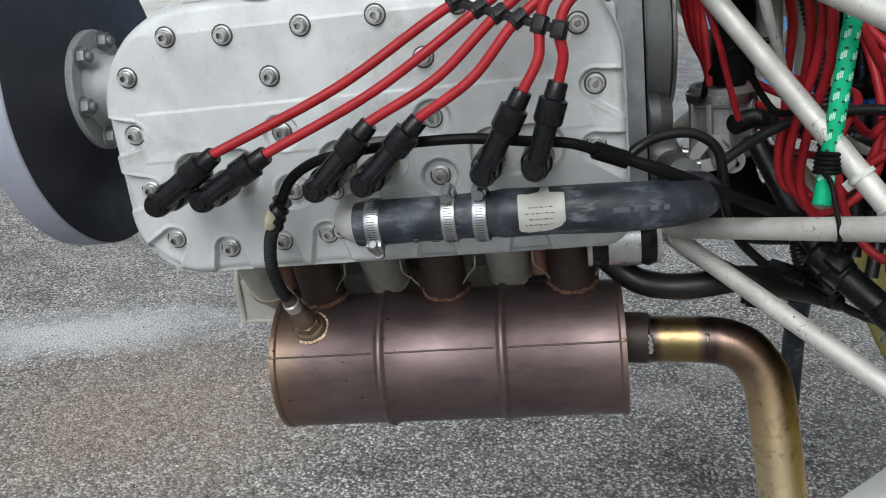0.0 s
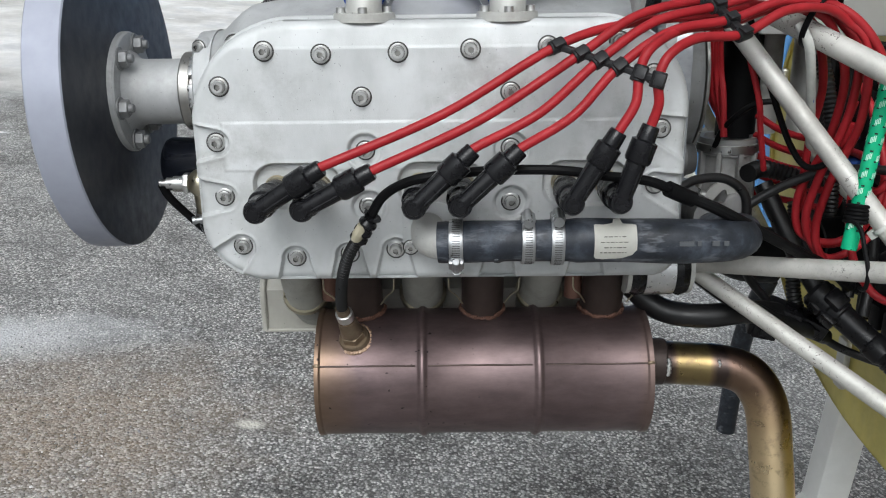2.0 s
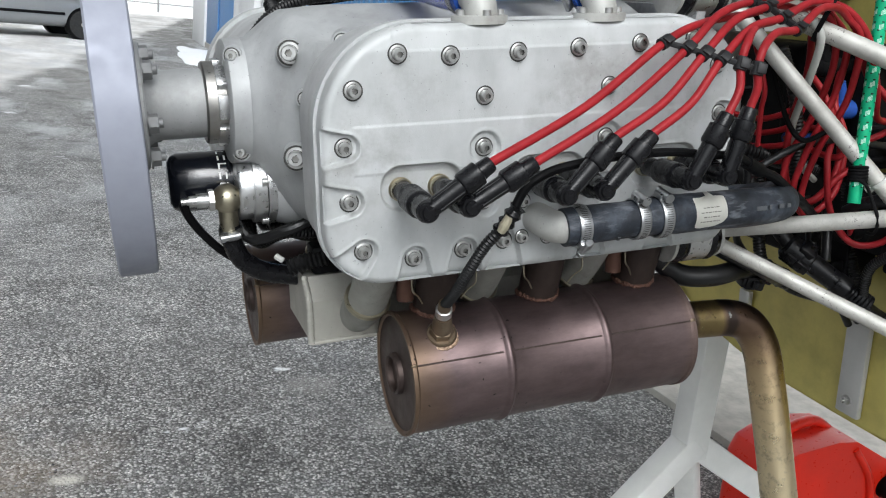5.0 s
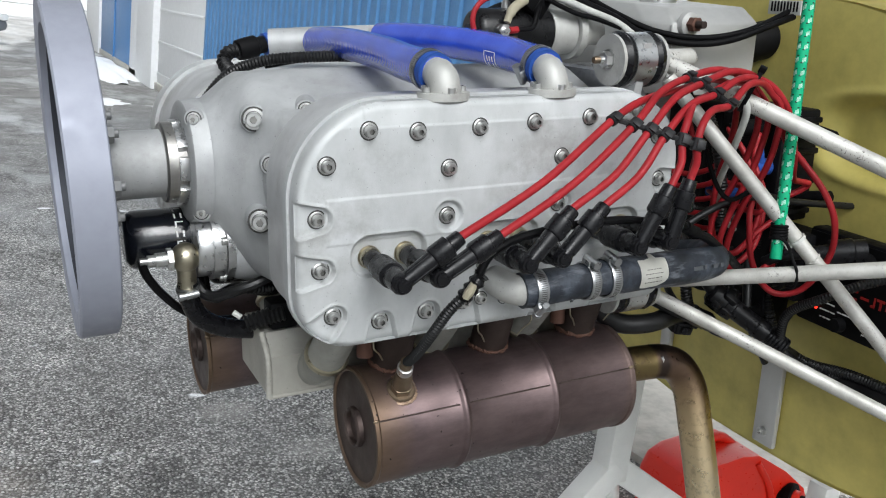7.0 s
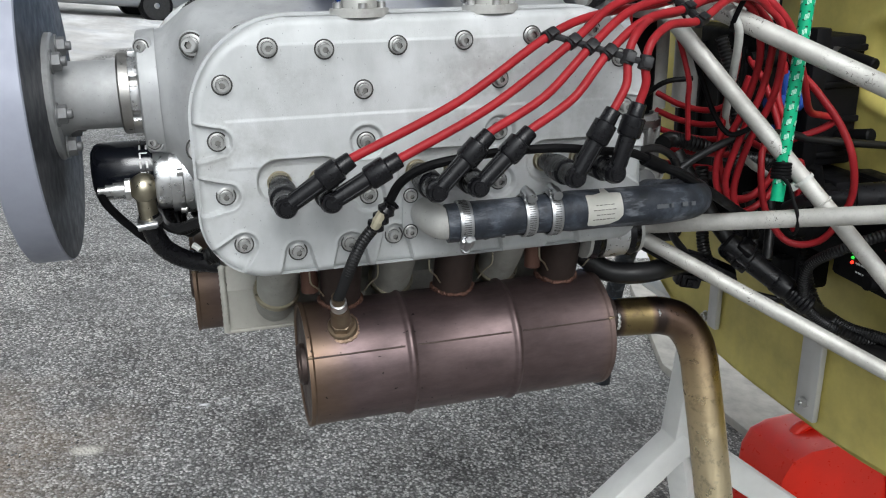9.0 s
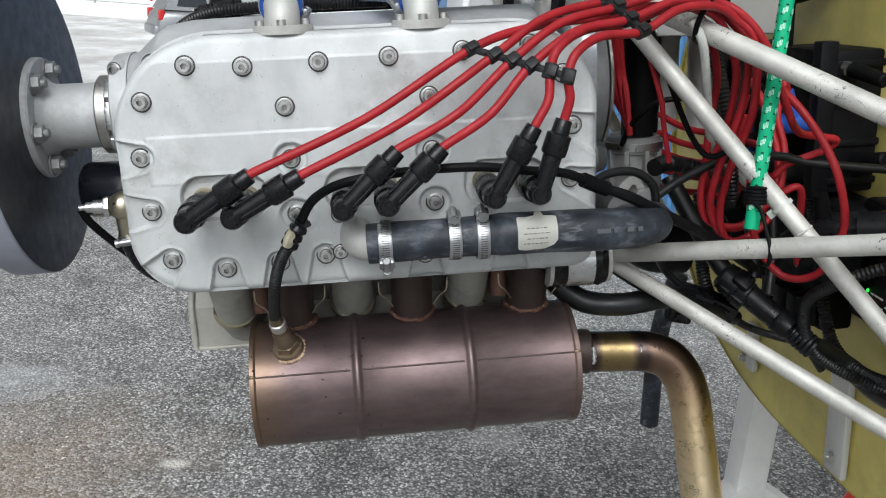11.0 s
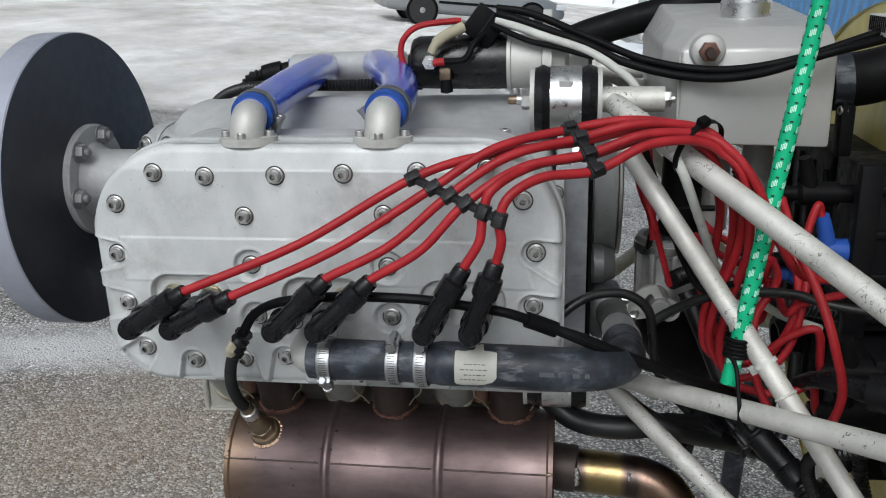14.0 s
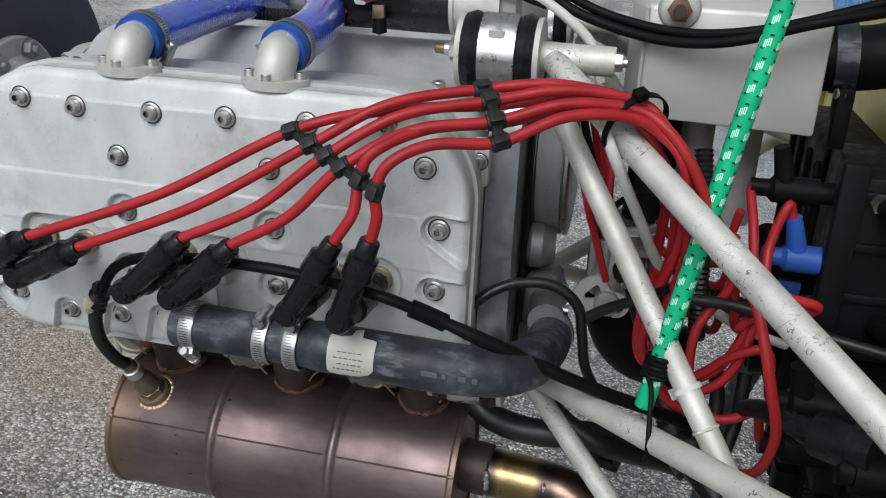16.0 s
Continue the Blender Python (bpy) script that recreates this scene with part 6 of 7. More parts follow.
def water_pipe():
    w = thing("coolant_pipe", "dull aluminium coolant pipe with a black sensor plug", "pipe", (-0.07, 0.36, 0.18))
    part("pipe", sweep([(-0.118, 0.388, 0.178), (-0.06, 0.366, 0.182), (0.0, 0.342, 0.185), (0.03, 0.33, 0.185)], 0.0172, 26, 4), CASE, w)
    part("stub", sweep([(-0.068, 0.335, 0.183), (-0.066, 0.37, 0.182)], 0.016, 20), CASE, w)
    part("stub", sweep([(0.008, 0.305, 0.188), (0.0, 0.345, 0.186)], 0.016, 20), ALU_DARK, w)
    plug = part("sensor_plug", lathe([(0, 0.006), (0, 0.0125), (0.012, 0.0135), (0.024, 0.0135), (0.026, 0.0105), (0.036, 0.0105)], along((-0.16, 0.38, 0.170), (-0.118, 0.388, 0.178)), 16), BLACK, w)
    part("seal", lathe([(0.036, 0.0135), (0.042, 0.0135)], along((-0.16, 0.38, 0.170), (-0.118, 0.388, 0.178)), 20), BLUE_PLASTIC, plug)
    part("sleeve", sweep([(-0.158, 0.38, 0.170), (-0.172, 0.376, 0.168), (-0.180, 0.37, 0.158), (-0.176, 0.355, 0.148), (-0.168, 0.34, 0.145)], 0.009, 14, 8, rings=(0.005, 0.002)), SLEEVE, w, "corrugated black sleeve")
    part("conduit", sweep([(-0.232, 0.315, 0.085), (-0.215, 0.31, 0.122), (-0.191, 0.300, 0.150), (-0.157, 0.283, 0.165), (-0.113, 0.270, 0.170), (-0.04, 0.268, 0.171), (0.05, 0.275, 0.171)], 0.0068, 12, 8, rings=(0.0038, 0.0012)), SLEEVE, w)
    part("conduit", sweep([(-0.15, 0.300, 0.160), (-0.10, 0.288, 0.168), (-0.03, 0.284, 0.167), (0.06, 0.29, 0.167)], 0.005, 10), BLACK, w)


water_pipe()


# ---- starter motor ----
def starter():
    s = thing("starter_motor", "black starter motor with grey nose, cables and a ferrite block", "starter motor", (0.14, 0.2, 0.18))
    m = Matrix.Translation((0, 0.204, 0.2015)) @ Matrix.Rotation(radians(90), 4, "Y")
    part("case", lathe([(0.066, 0.0), (0.066, 0.021), (0.068, 0.024), (0.074, 0.0265), (0.118, 0.0275), (0.160, 0.0275), (0.164, 0.0275)], m, 48), CASE_BLACK, s, "gloss black case")
    part("end_cap", lathe([(0.0615, 0.0), (0.0615, 0.009), (0.066, 0.010)], m, 28), CASE_BLACK, s)
    nose = part("nose", lathe([(0.1643, 0.0276), (0.1643, 0.0284), (0.168, 0.0284), (0.169, 0.027), (0.199, 0.0265), (0.200, 0.024), (0.200, 0.0325), (0.209, 0.0325), (0.209, 0.024), (0.222, 0.022), (0.226, 0.016), (0.245, 0.016)], m, 48), ALU_SHEET, s, "dull cast nose")
    part("mounting_ear", prism([(-0.012, -0.012), (0.012, -0.012), (0.009, 0.014), (-0.009, 0.014)], 0.009, Matrix(((0, 0, 1, 0.200), (1, 0, 0, 0.204), (0, 1, 0, 0.238), (0, 0, 0, 1))), 0.001), ALU_SHEET, nose)
    for u, w in ((0.112, 0.232), (0.156, 0.235)):
        part("top_stud", lathe([(0, 0.005), (0.01, 0.005), (0.01, 0.0035), (0.02, 0.0035), (0.02, 0.0)], Matrix.Translation((u, 0.205, w - 0.006)), 14), ZINC, s)
    st = part("terminal", lathe([(0.0, 0.0), (0.0, 0.0035), (0.012, 0.0035), (0.012, 0.007), (0.02, 0.007)], Matrix.Translation((0.089, 0.160, 0.205)) @ Matrix.Rotation(radians(-90), 4, "X"), 14), ZINC, s)
    part("nut", prism([(0.0075 * math.cos(a * math.pi / 3), 0.0075 * math.sin(a * math.pi / 3)) for a in range(6)], 0.007, Matrix.Translation((0.089, 0.165, 0.205)) @ Matrix.Rotation(radians(-90), 4, "X"), 0.0008), ZINC, st)
    part("tab", block((0.098, 0.170, 0.186), (0.109, 0.178, 0.199), 0.001), SENSOR, s, "brass spade tab")
    part("tab_boot", lathe([(0, 0.006), (0.012, 0.0065), (0.014, 0.0)], along((0.104, 0.173, 0.187), (0.105, 0.172, 0.172)), 14), BLACK, s)
    part("red_lead", sweep([(0.070, 0.183, 0.188), (0.061, 0.183, 0.200), (0.057, 0.184, 0.214), (0.061, 0.185, 0.228), (0.076, 0.187, 0.239), (0.107, 0.192, 0.243), (0.118, 0.194, 0.243)], 0.0031, 10, 8), RED, s)
    part("cream_lug", sweep([(0.091, 0.166, 0.214), (0.095, 0.167, 0.222), (0.104, 0.172, 0.230), (0.122, 0.180, 0.238)], lambda t, g: 0.0044 if t < 0.25 else 0.0056, 12, 6), TAPE, s, "cream heat-shrink sleeve")
    part("pink_lug", sweep([(0.093, 0.163, 0.205), (0.104, 0.164, 0.206)], 0.0038, 10), RED, s)
    part("black_lead", sweep([(0.103, 0.164, 0.206), (0.124, 0.165, 0.208), (0.133, 0.170, 0.222), (0.142, 0.180, 0.231)], 0.0032, 10, 8), BLACK, s)
    fer = part("ferrite", block((-0.0165, -0.010, -0.0165), (0.0165, 0.010, 0.0165), 0.002, pose(0.1415, 0.190, 0.238, 0, 38, 8)), BLACK, s, "split black ferrite block")
    part("ferrite_seam", block((-0.0006, -0.0106, -0.015), (0.0006, 0.0106, 0.015), 0, pose(0.1415, 0.190, 0.238, 0, 38, 8)), SLEEVE, fer)
    part("white_cable", sweep([(0.155, 0.180, 0.244), (0.175, 0.172, 0.238), (0.203, 0.168, 0.228), (0.242, 0.165, 0.215), (0.269, 0.162, 0.199), (0.290, 0.160, 0.180), (0.300, 0.160, 0.15)], 0.0042, 12, 8), WHITE_CABLE, s, "white sheathed cable")
    part("black_cable", sweep([(0.155, 0.180, 0.250), (0.180, 0.173, 0.243), (0.241, 0.168, 0.221), (0.277, 0.165, 0.204), (0.320, 0.155, 0.193), (0.36, 0.142, 0.190), (0.40, 0.130, 0.196), (0.45, 0.12, 0.213), (0.50, 0.13, 0.224)], 0.0042, 12, 8), BLACK, s)
    part("black_cable", sweep([(0.155, 0.186, 0.255), (0.19, 0.180, 0.249), (0.25, 0.174, 0.224), (0.30, 0.163, 0.205), (0.36, 0.147, 0.197), (0.42, 0.13, 0.206), (0.50, 0.138, 0.230)], 0.0038, 12, 8), BLACK, s)
    part("signal_cable", sweep([(0.150, 0.178, 0.240), (0.185, 0.170, 0.225), (0.215, 0.166, 0.218), (0.250, 0.164, 0.208)], 0.0028, 10, 8), BLACK, s)


starter()


# ---- header tank and what hangs behind the mount ----
def header_tank():
    t = thing("header_tank", "satin grey welded aluminium tank in front of the firewall", "tank", (0.4, 0.3, 0.1))
    plan = [(0.318, 0.205), (0.332, 0.166), (0.472, 0.160), (0.476, 0.46), (0.318, 0.46)]
    low, mid = [(u, v, 0.124 - 0.02 * (u - 0.33)) for u, v in plan], [(u, v, 0.214) for u, v in plan]
    top = [(0.335, 0.245, 0.236), (0.352, 0.200, 0.232), (0.468, 0.185, 0.234), (0.473, 0.45, 0.246), (0.335, 0.45, 0.246)]
    bm = loft([low, mid, top])
    bmesh.ops.bevel(bm, geom=bm.edges[:], offset=0.003, segments=2, affect="EDGES", profile=0.5)
    body = part("body", bm, TANK, t)
    part("weld", sweep([(0.331, 0.166, 0.128), (0.331, 0.166, 0.212)], 0.0018, 8), TANK, body)
    b = Matrix.Translation((0.3555, 0.1655, 0.213)) @ TO_VIEW
    part("boss", lathe([(0, 0.017), (0.006, 0.015), (0.008, 0.012)], b, 28), TANK, t)
    part("brass_nut", prism([(0.0095 * math.cos(a * math.pi / 3), 0.0095 * math.sin(a * math.pi / 3)) for a in range(6)], 0.010, b @ Matrix.Translation((0, 0, 0.008)), 0.001), COPPER, t, "rusty brass union")
    part("brass_stem", lathe([(0.018, 0.005), (0.03, 0.0045), (0.03, 0.003)], b, 14), STUB, t)
    part("filler_cap", lathe([(0.232, 0.026), (0.252, 0.026), (0.256, 0.023), (0.256, 0.0)], Matrix.Translation((0.41, 0.29, 0)), 30), MACHINED, t)
    part("outlet", lathe([(0, 0.02), (0.02, 0.02)], along((0.474, 0.245, 0.172), (0.56, 0.245, 0.176)), 24), TANK, t)
    for u, v in ((0.392, 0.30), (0.436, 0.295)):
        part("drain_pipe", lathe([(0.0, 0.0165), (0.11, 0.0165), (0.115, 0.0185), (0.13, 0.0185)], Matrix.Translation((u, v, 0.0)), 24), ALU_SHEET, t, "dull grey pipe below the tank")


header_tank()


def tank_hose():
    h = thing("rubber_hose", "matt black rubber hose from the grey tank to the firewall", "hose", (0.48, 0.245, 0.172))
    part("hose", sweep([(0.482, 0.245, 0.172), (0.52, 0.244, 0.176), (0.555, 0.24, 0.185), (0.58, 0.235, 0.19)], 0.0275, 28, 6), BLACK, h)
    ring = part("support_clip", lathe([(-0.009, 0.0277), (-0.009, 0.0300), (0.009, 0.0300), (0.009, 0.0277)], along((0.499, 0.2448, 0.174), (0.52, 0.244, 0.176)), 36, close=False), HOSE, h, "grey rubber-lined clip")
    part("clip_post", block((0.492, 0.200, 0.104), (0.506, 0.222, 0.156), 0.003), BLACK, ring)
    piece("clip_screw", SCREW6, ring, along((0.497, 0.206, 0.150), (0.44, 0.19, 0.150)))
    k = thing("rubber_hose", "thick black rubber hose behind the starter motor", "hose", (0.27, 0.40, 0.19))
    part("hose", sweep([(0.215, 0.44, 0.195), (0.249, 0.45, 0.210), (0.324, 0.45, 0.231), (0.405, 0.45, 0.252), (0.47, 0.45, 0.268)], 0.0185, 22, 6), BLACK, k)


tank_hose()


def bungee():
    b = thing("bungee_cord", "green elastic cord with white flecks and a black wire hook", "bungee cord", (0.365, -0.02, -0.05))
    p, q = Vector((0.3660, -0.0112, -0.034)), Vector((0.4663, 0.0823, 0.51))
    part("cord", sweep([p + Vector((0, 0, 0.0)), p.lerp(q, 0.02), p.lerp(q, 0.5), q], lambda t, g: 0.0068 if g > 0.005 else 0.0042 + g * 0.52, 18, 8), GREEN, b, "green woven sheath")
    m = along(p, q)
    l = (q - p).length
    w, k = bmesh.new(), bmesh.new()

    def patch(bm, a0, a1, z0, z1, r=0.00705):
        n = 3
        rows = [[bm.verts.new(m @ Vector((r * math.cos(a0 + (a1 - a0) * i / n), r * math.sin(a0 + (a1 - a0) * i / n), z))) for i in range(n + 1)] for z in (z0, z1)]
        for i in range(n):
            bm.faces.new((rows[0][i], rows[0][i + 1], rows[1][i + 1], rows[1][i]))

    z, i = 0.006, 0
    while z < l:
        for q in range(5):
            a = q * math.pi * 0.4 + 0.03 * i
            for n, (dz, h) in enumerate(((0.0, 0.0050), (0.0002, 0.0052), (0.0014, 0.0050), (0.0016, 0.0048))):
                patch(w, a + 0.17 * n, a + 0.17 * n + 0.115, z + dz, z + dz + h)
            patch(k, a - 0.26, a + 0.08, z - 0.0010, z + 0.0004)
            patch(k, a + 0.30, a + 0.70, z + 0.0076, z + 0.0090)
        z += 0.0150
        i += 1
    tagged(part("white_weave", w, FLECK_WHITE, b), kind="stuff")
    tagged(part("black_weave", k, FLECK_BLACK, b), kind="stuff")
    turns = []
    for i in range(61):
        a = 2 * math.pi * i / 12
        turns.append(m @ Vector((0.0088 * math.cos(a), 0.0088 * math.sin(a), 0.012 + 0.0034 * i / 12)))
    hook = part("hook", sweep(turns, 0.0019, 8, 1), BLACK, b, "black coated wire hook")
    part("hook_leg", sweep([turns[14], (0.3665, -0.0235, -0.024), (0.3680, -0.0340, -0.041), (0.3687, -0.0415, -0.053), (0.3692, -0.0425, -0.066), (0.3692, -0.0385, -0.0735), (0.3690, -0.0310, -0.0745)], 0.0019, 8, 6), BLACK, hook)


bungee()


def coil_pack():
    c = thing("ignition_coil_pack", "black finned ignition coil pack on the firewall", "ignition coil", (0.52, 0.14, 0.0))
    part("body", block((0.503, 0.118, -0.05), (0.566, 0.235, 0.104), 0.004), GRAPHITE, c)
    part("front_flange", block((0.490, 0.112, -0.055), (0.510, 0.130, 0.114), 0.002), GRAPHITE, c)
    for i in range(4):
        part("rib", block((0.508, 0.114, -0.040 + 0.042 * i), (0.566, 0.130, -0.032 + 0.042 * i), 0.002), GRAPHITE, c)
    part("stub", lathe([(0, 0.0), (0, 0.008), (0.05, 0.0075), (0.052, 0.006), (0.052, 0.0)], along((0.525, 0.115, 0.085), (0.535, 0.06, 0.075)), 18), BLACK, c)
    for i in range(6):
        p = POSTS[i]
        part("tower", lathe([(0.02, 0.0085), (0.055, 0.0095)], along(p, p + Vector((0.1, 0, 0))), 16), BLACK, c)
    part("stub_bush", lathe([(-0.006, 0.0), (-0.006, 0.0030), (-0.006, 0.0072), (0.006, 0.0078)], along((0.520, 0.1165, 0.0865), (0.535, 0.06, 0.075)), 6), STEEL, c, "dull steel bush")
    lower = along((0.5394, 0.112, -0.0151), (0.5464, 0.06, -0.0033))
    part("stub", lathe([(0, 0.0), (0, 0.0095), (0.045, 0.0085), (0.047, 0.006), (0.047, 0.0)], lower, 18), BLACK, c)
    part("stub_bush", lathe([(-0.003, 0.0), (-0.003, 0.0045), (0.002, 0.0050)], lower, 6), STEEL, c, "dull steel bush")
    part("lower_block", block((0.508, 0.070, -0.150), (0.566, 0.215, -0.058), 0.004), GRAPHITE, c, "matt black lower coil block")


coil_pack()


def monitor_box():
    b = thing("engine_monitor", "black engine monitor box with lit indicators and red marking", "instrument", (0.53, 0.0, -0.12))
    m = pose(0.528, -0.015, -0.112, 0, 3, -3)
    part("case", block((0.0, -0.15, -0.066), (0.03, 0.10, 0.066), 0.006, m), GRAPHITE, b)
    face = part("faceplate", block((-0.0015, -0.145, -0.061), (0.0, 0.096, 0.061), 0.0005, m), BLACK, b)
    red = bmesh.new()
    for y0, y1, z0, z1 in ((-0.06, -0.052, 0.022, 0.042), (-0.05, -0.048, 0.022, 0.038), (-0.045, -0.03, 0.033, 0.037), (-0.04, -0.036, 0.02, 0.037), (-0.028, -0.02, 0.02, 0.024), (-0.028, -0.025, 0.02, 0.037), (-0.016, 0.0, 0.027, 0.031), (0.006, 0.020, 0.022, 0.025), (0.006, 0.020, 0.034, 0.037)):
        block((-0.0022, y0 * 0.8, z0 * 0.8), (-0.0014, y1 * 0.8, z1 * 0.8), 0, m @ Matrix.Translation((0, 0, -0.028)), red)
    part("red_marking", red, MARK_RED, face)
    rr = random.Random(5)
    bars = bmesh.new()
    for y, z in ((0.058, -0.030), (0.058, -0.040), (0.056, -0.050), (0.030, -0.036), (0.034, -0.056), (-0.004, -0.034), (-0.012, -0.052)):
        yy = y
        for k in range(3):
            d = rr.uniform(0.003, 0.008)
            block((-0.0021, yy - d, z), (-0.0014, yy, z + 0.0018), 0, m, bars)
            yy -= d + 0.0015
    tagged(part("printing", bars, WHITE_INK, face), kind="stuff")
    for y, z, mat in ((0.064, -0.040, LED_RED), (0.064, -0.034, LED_GREEN), (0.064, -0.028, LED_GREEN)):
        part("indicator", lathe([(0, 0.0020), (0.002, 0.0016), (0.0026, 0.0)], m @ pose(-0.0015, y, z, 0, -90, 0), 12), mat, face, "lit indicator")
    part("knob", lathe([(0, 0.010), (0.012, 0.009), (0.013, 0.0)], m @ pose(-0.0015, 0.022, -0.050, 0, -90, 0), 20), BLACK, b)
    part("connector", lathe([(0, 0.014), (0.02, 0.014), (0.02, 0.010), (0.03, 0.010)], m @ pose(-0.0015, 0.0, 0.040, 0, -90, 0), 20), BLACK, b)
    g = thing("ribbon_connector", "pale slotted multi-pin connector hanging from a black cable", "connector", (0.5, 0.135, 0.236))
    part("shell", block((0.498, 0.118, 0.226), (0.512, 0.172, 0.244), 0.001), WHITE_CABLE, g)
    for i in range(9):
        part("slot", block((0.4972, 0.1225 + 0.0052 * i, 0.230), (0.4985, 0.1248 + 0.0052 * i, 0.243), 0), BLACK, g)


monitor_box()


def airbox():
    # invented black block, added to darken the space before the firewall
    a = thing("airbox", "added matt black ribbed block that darkens the firewall", "airbox", (0.53, 0.32, -0.03))
    part("body", block((0.500, 0.232, -0.19), (0.560, 0.43, 0.100), 0.012, seg=3), BLACK, a)
    for i in range(4):
        part("rib", block((0.495, 0.25 + 0.05 * i, -0.17), (0.502, 0.258 + 0.05 * i, 0.08), 0.002), BLACK, a)
    part("spigot", lathe([(0, 0.026), (0.03, 0.026), (0.03, 0.02), (0.0, 0.02)], along((0.502, 0.29, -0.13), (0.42, 0.285, -0.14)), 28), BLACK, a)
    # second invented block, fills in for black clutter between the tubes
    f = thing("clutter_block", "added matt black block with plugs, for dark clutter low on the firewall", "fuse box", (0.54, 0.16, -0.19))
    part("body", block((0.520, 0.12, -0.215), (0.560, 0.225, -0.135), 0.006), BLACK, f)
    part("lid", block((0.512, 0.125, -0.21), (0.520, 0.22, -0.14), 0.003), GRAPHITE, f)
    for i in range(3):
        part("plug", block((0.492, 0.128 + 0.031 * i, -0.200), (0.513, 0.151 + 0.031 * i, -0.172), 0.003), BLACK, f)


airbox()


def throttle_body():
    t = thing("throttle_body", "cast aluminium throttle body with a slotted lever", "throttle body", (0.312, 0.255, -0.04))
    z = Matrix.Translation((0.337, 0.252, 0.003))
    part("bore", lathe([(-0.075, 0.024), (-0.075, 0.033), (-0.055, 0.033), (-0.05, 0.030), (-0.018, 0.030), (-0.016, 0.034), (-0.006, 0.034), (-0.004, 0.032), (0.002, 0.032), (0.002, 0.026), (-0.03, 0.026)], z, 40), THROTTLE, t)
    part("band", lathe([(-0.013, 0.0345), (-0.013, 0.0358), (-0.004, 0.0358), (-0.004, 0.0345)], z, 40, close=False), ZINC, t)
    for a in range(5):
        part("web", block((0.029, -0.003, -0.07), (0.036, 0.003, -0.012), 0.001, z @ Matrix.Rotation(radians(200 + 40 * a), 4, "Z")), THROTTLE, t)
    part("spindle_boss", lathe([(0, 0.012), (0.05, 0.012), (0.052, 0.01)], Matrix.Translation((0.327, 0.228, -0.057)) @ TO_VIEW, 20), THROTTLE, t)
    # cam-shaped lever plate with two cut-outs
    m = Matrix.Translation((0.3198, 0.1880, -0.0583)) @ TO_VIEW

    def arc(cx, cy, r, a0, a1, n):
        return [(cx + r * math.cos(radians(a0 + (a1 - a0) * q / n)), cy + r * math.sin(radians(a0 + (a1 - a0) * q / n))) for q in range(n + 1)]

    rim = arc(0.0, 0.0, 0.0265, 190, 84, 14) + [(0.0085, 0.015)] + arc(0.0155, -0.001, 0.0125, 100, -95, 12) + [(0.003, -0.0085)] + arc(-0.0185, -0.0055, 0.0065, 280, 200, 4)
    cam_slot = arc(-0.012, 0.0045, 0.0030, 150, 290, 5) + arc(0.0, 0.0065, 0.0028, -60, 40, 4) + arc(-0.0035, 0.0145, 0.0028, 30, 140, 4)
    lobe_slot = arc(0.0125, -0.005, 0.0028, 110, 250, 5) + arc(0.0195, -0.005, 0.0034, -80, 80, 5)
    lever = bmesh.new()
    edges = []
    for loop in (rim, cam_slot, lobe_slot):
        ring = [lever.verts.new(m @ Vector((x, y, 0.0))) for x, y in loop]
        edges += [lever.edges.new((a, b)) for a, b in zip(ring, ring[1:] + ring[:1])]
    bmesh.ops.triangle_fill(lever, use_beauty=True, use_dissolve=False, edges=edges)
    bmesh.ops.recalc_face_normals(lever, faces=lever.faces[:])
    bmesh.ops.solidify(lever, geom=lever.faces[:], thickness=0.0042)
    lever_plate = part("lever", lever, ALU_SHEET, t, "bare cast lever with two cut-outs")
    part("lever_pin", lathe([(-0.004, 0.0045), (0.006, 0.0045), (0.007, 0.0036), (0.007, 0.0)], m @ Matrix.Translation((-0.019, -0.005, 0)), 18), STEEL, lever_plate)
    part("base", sweep([(0.337, 0.252, -0.070), (0.339, 0.252, -0.095), (0.350, 0.256, -0.122), (0.372, 0.262, -0.14), (0.41, 0.265, -0.145)], 0.034, 28, 6), BLACK, t, "black rubber intake elbow")
    d = thing("intake_duct", "matt black upright intake duct above the throttle", "duct", (0.322, 0.262, 0.0))
    part("duct", sweep([(0.352, 0.275, 0.001), (0.353, 0.276, 0.05), (0.354, 0.279, 0.10), (0.355, 0.285, 0.150)], 0.0225, 26, 6), BLACK, d)
    part("breather", sweep([(0.315, 0.226, -0.002), (0.319, 0.208, 0.024), (0.342, 0.19, 0.050), (0.375, 0.180, 0.055)], 0.0032, 8, 8), BLACK, d)


throttle_body()


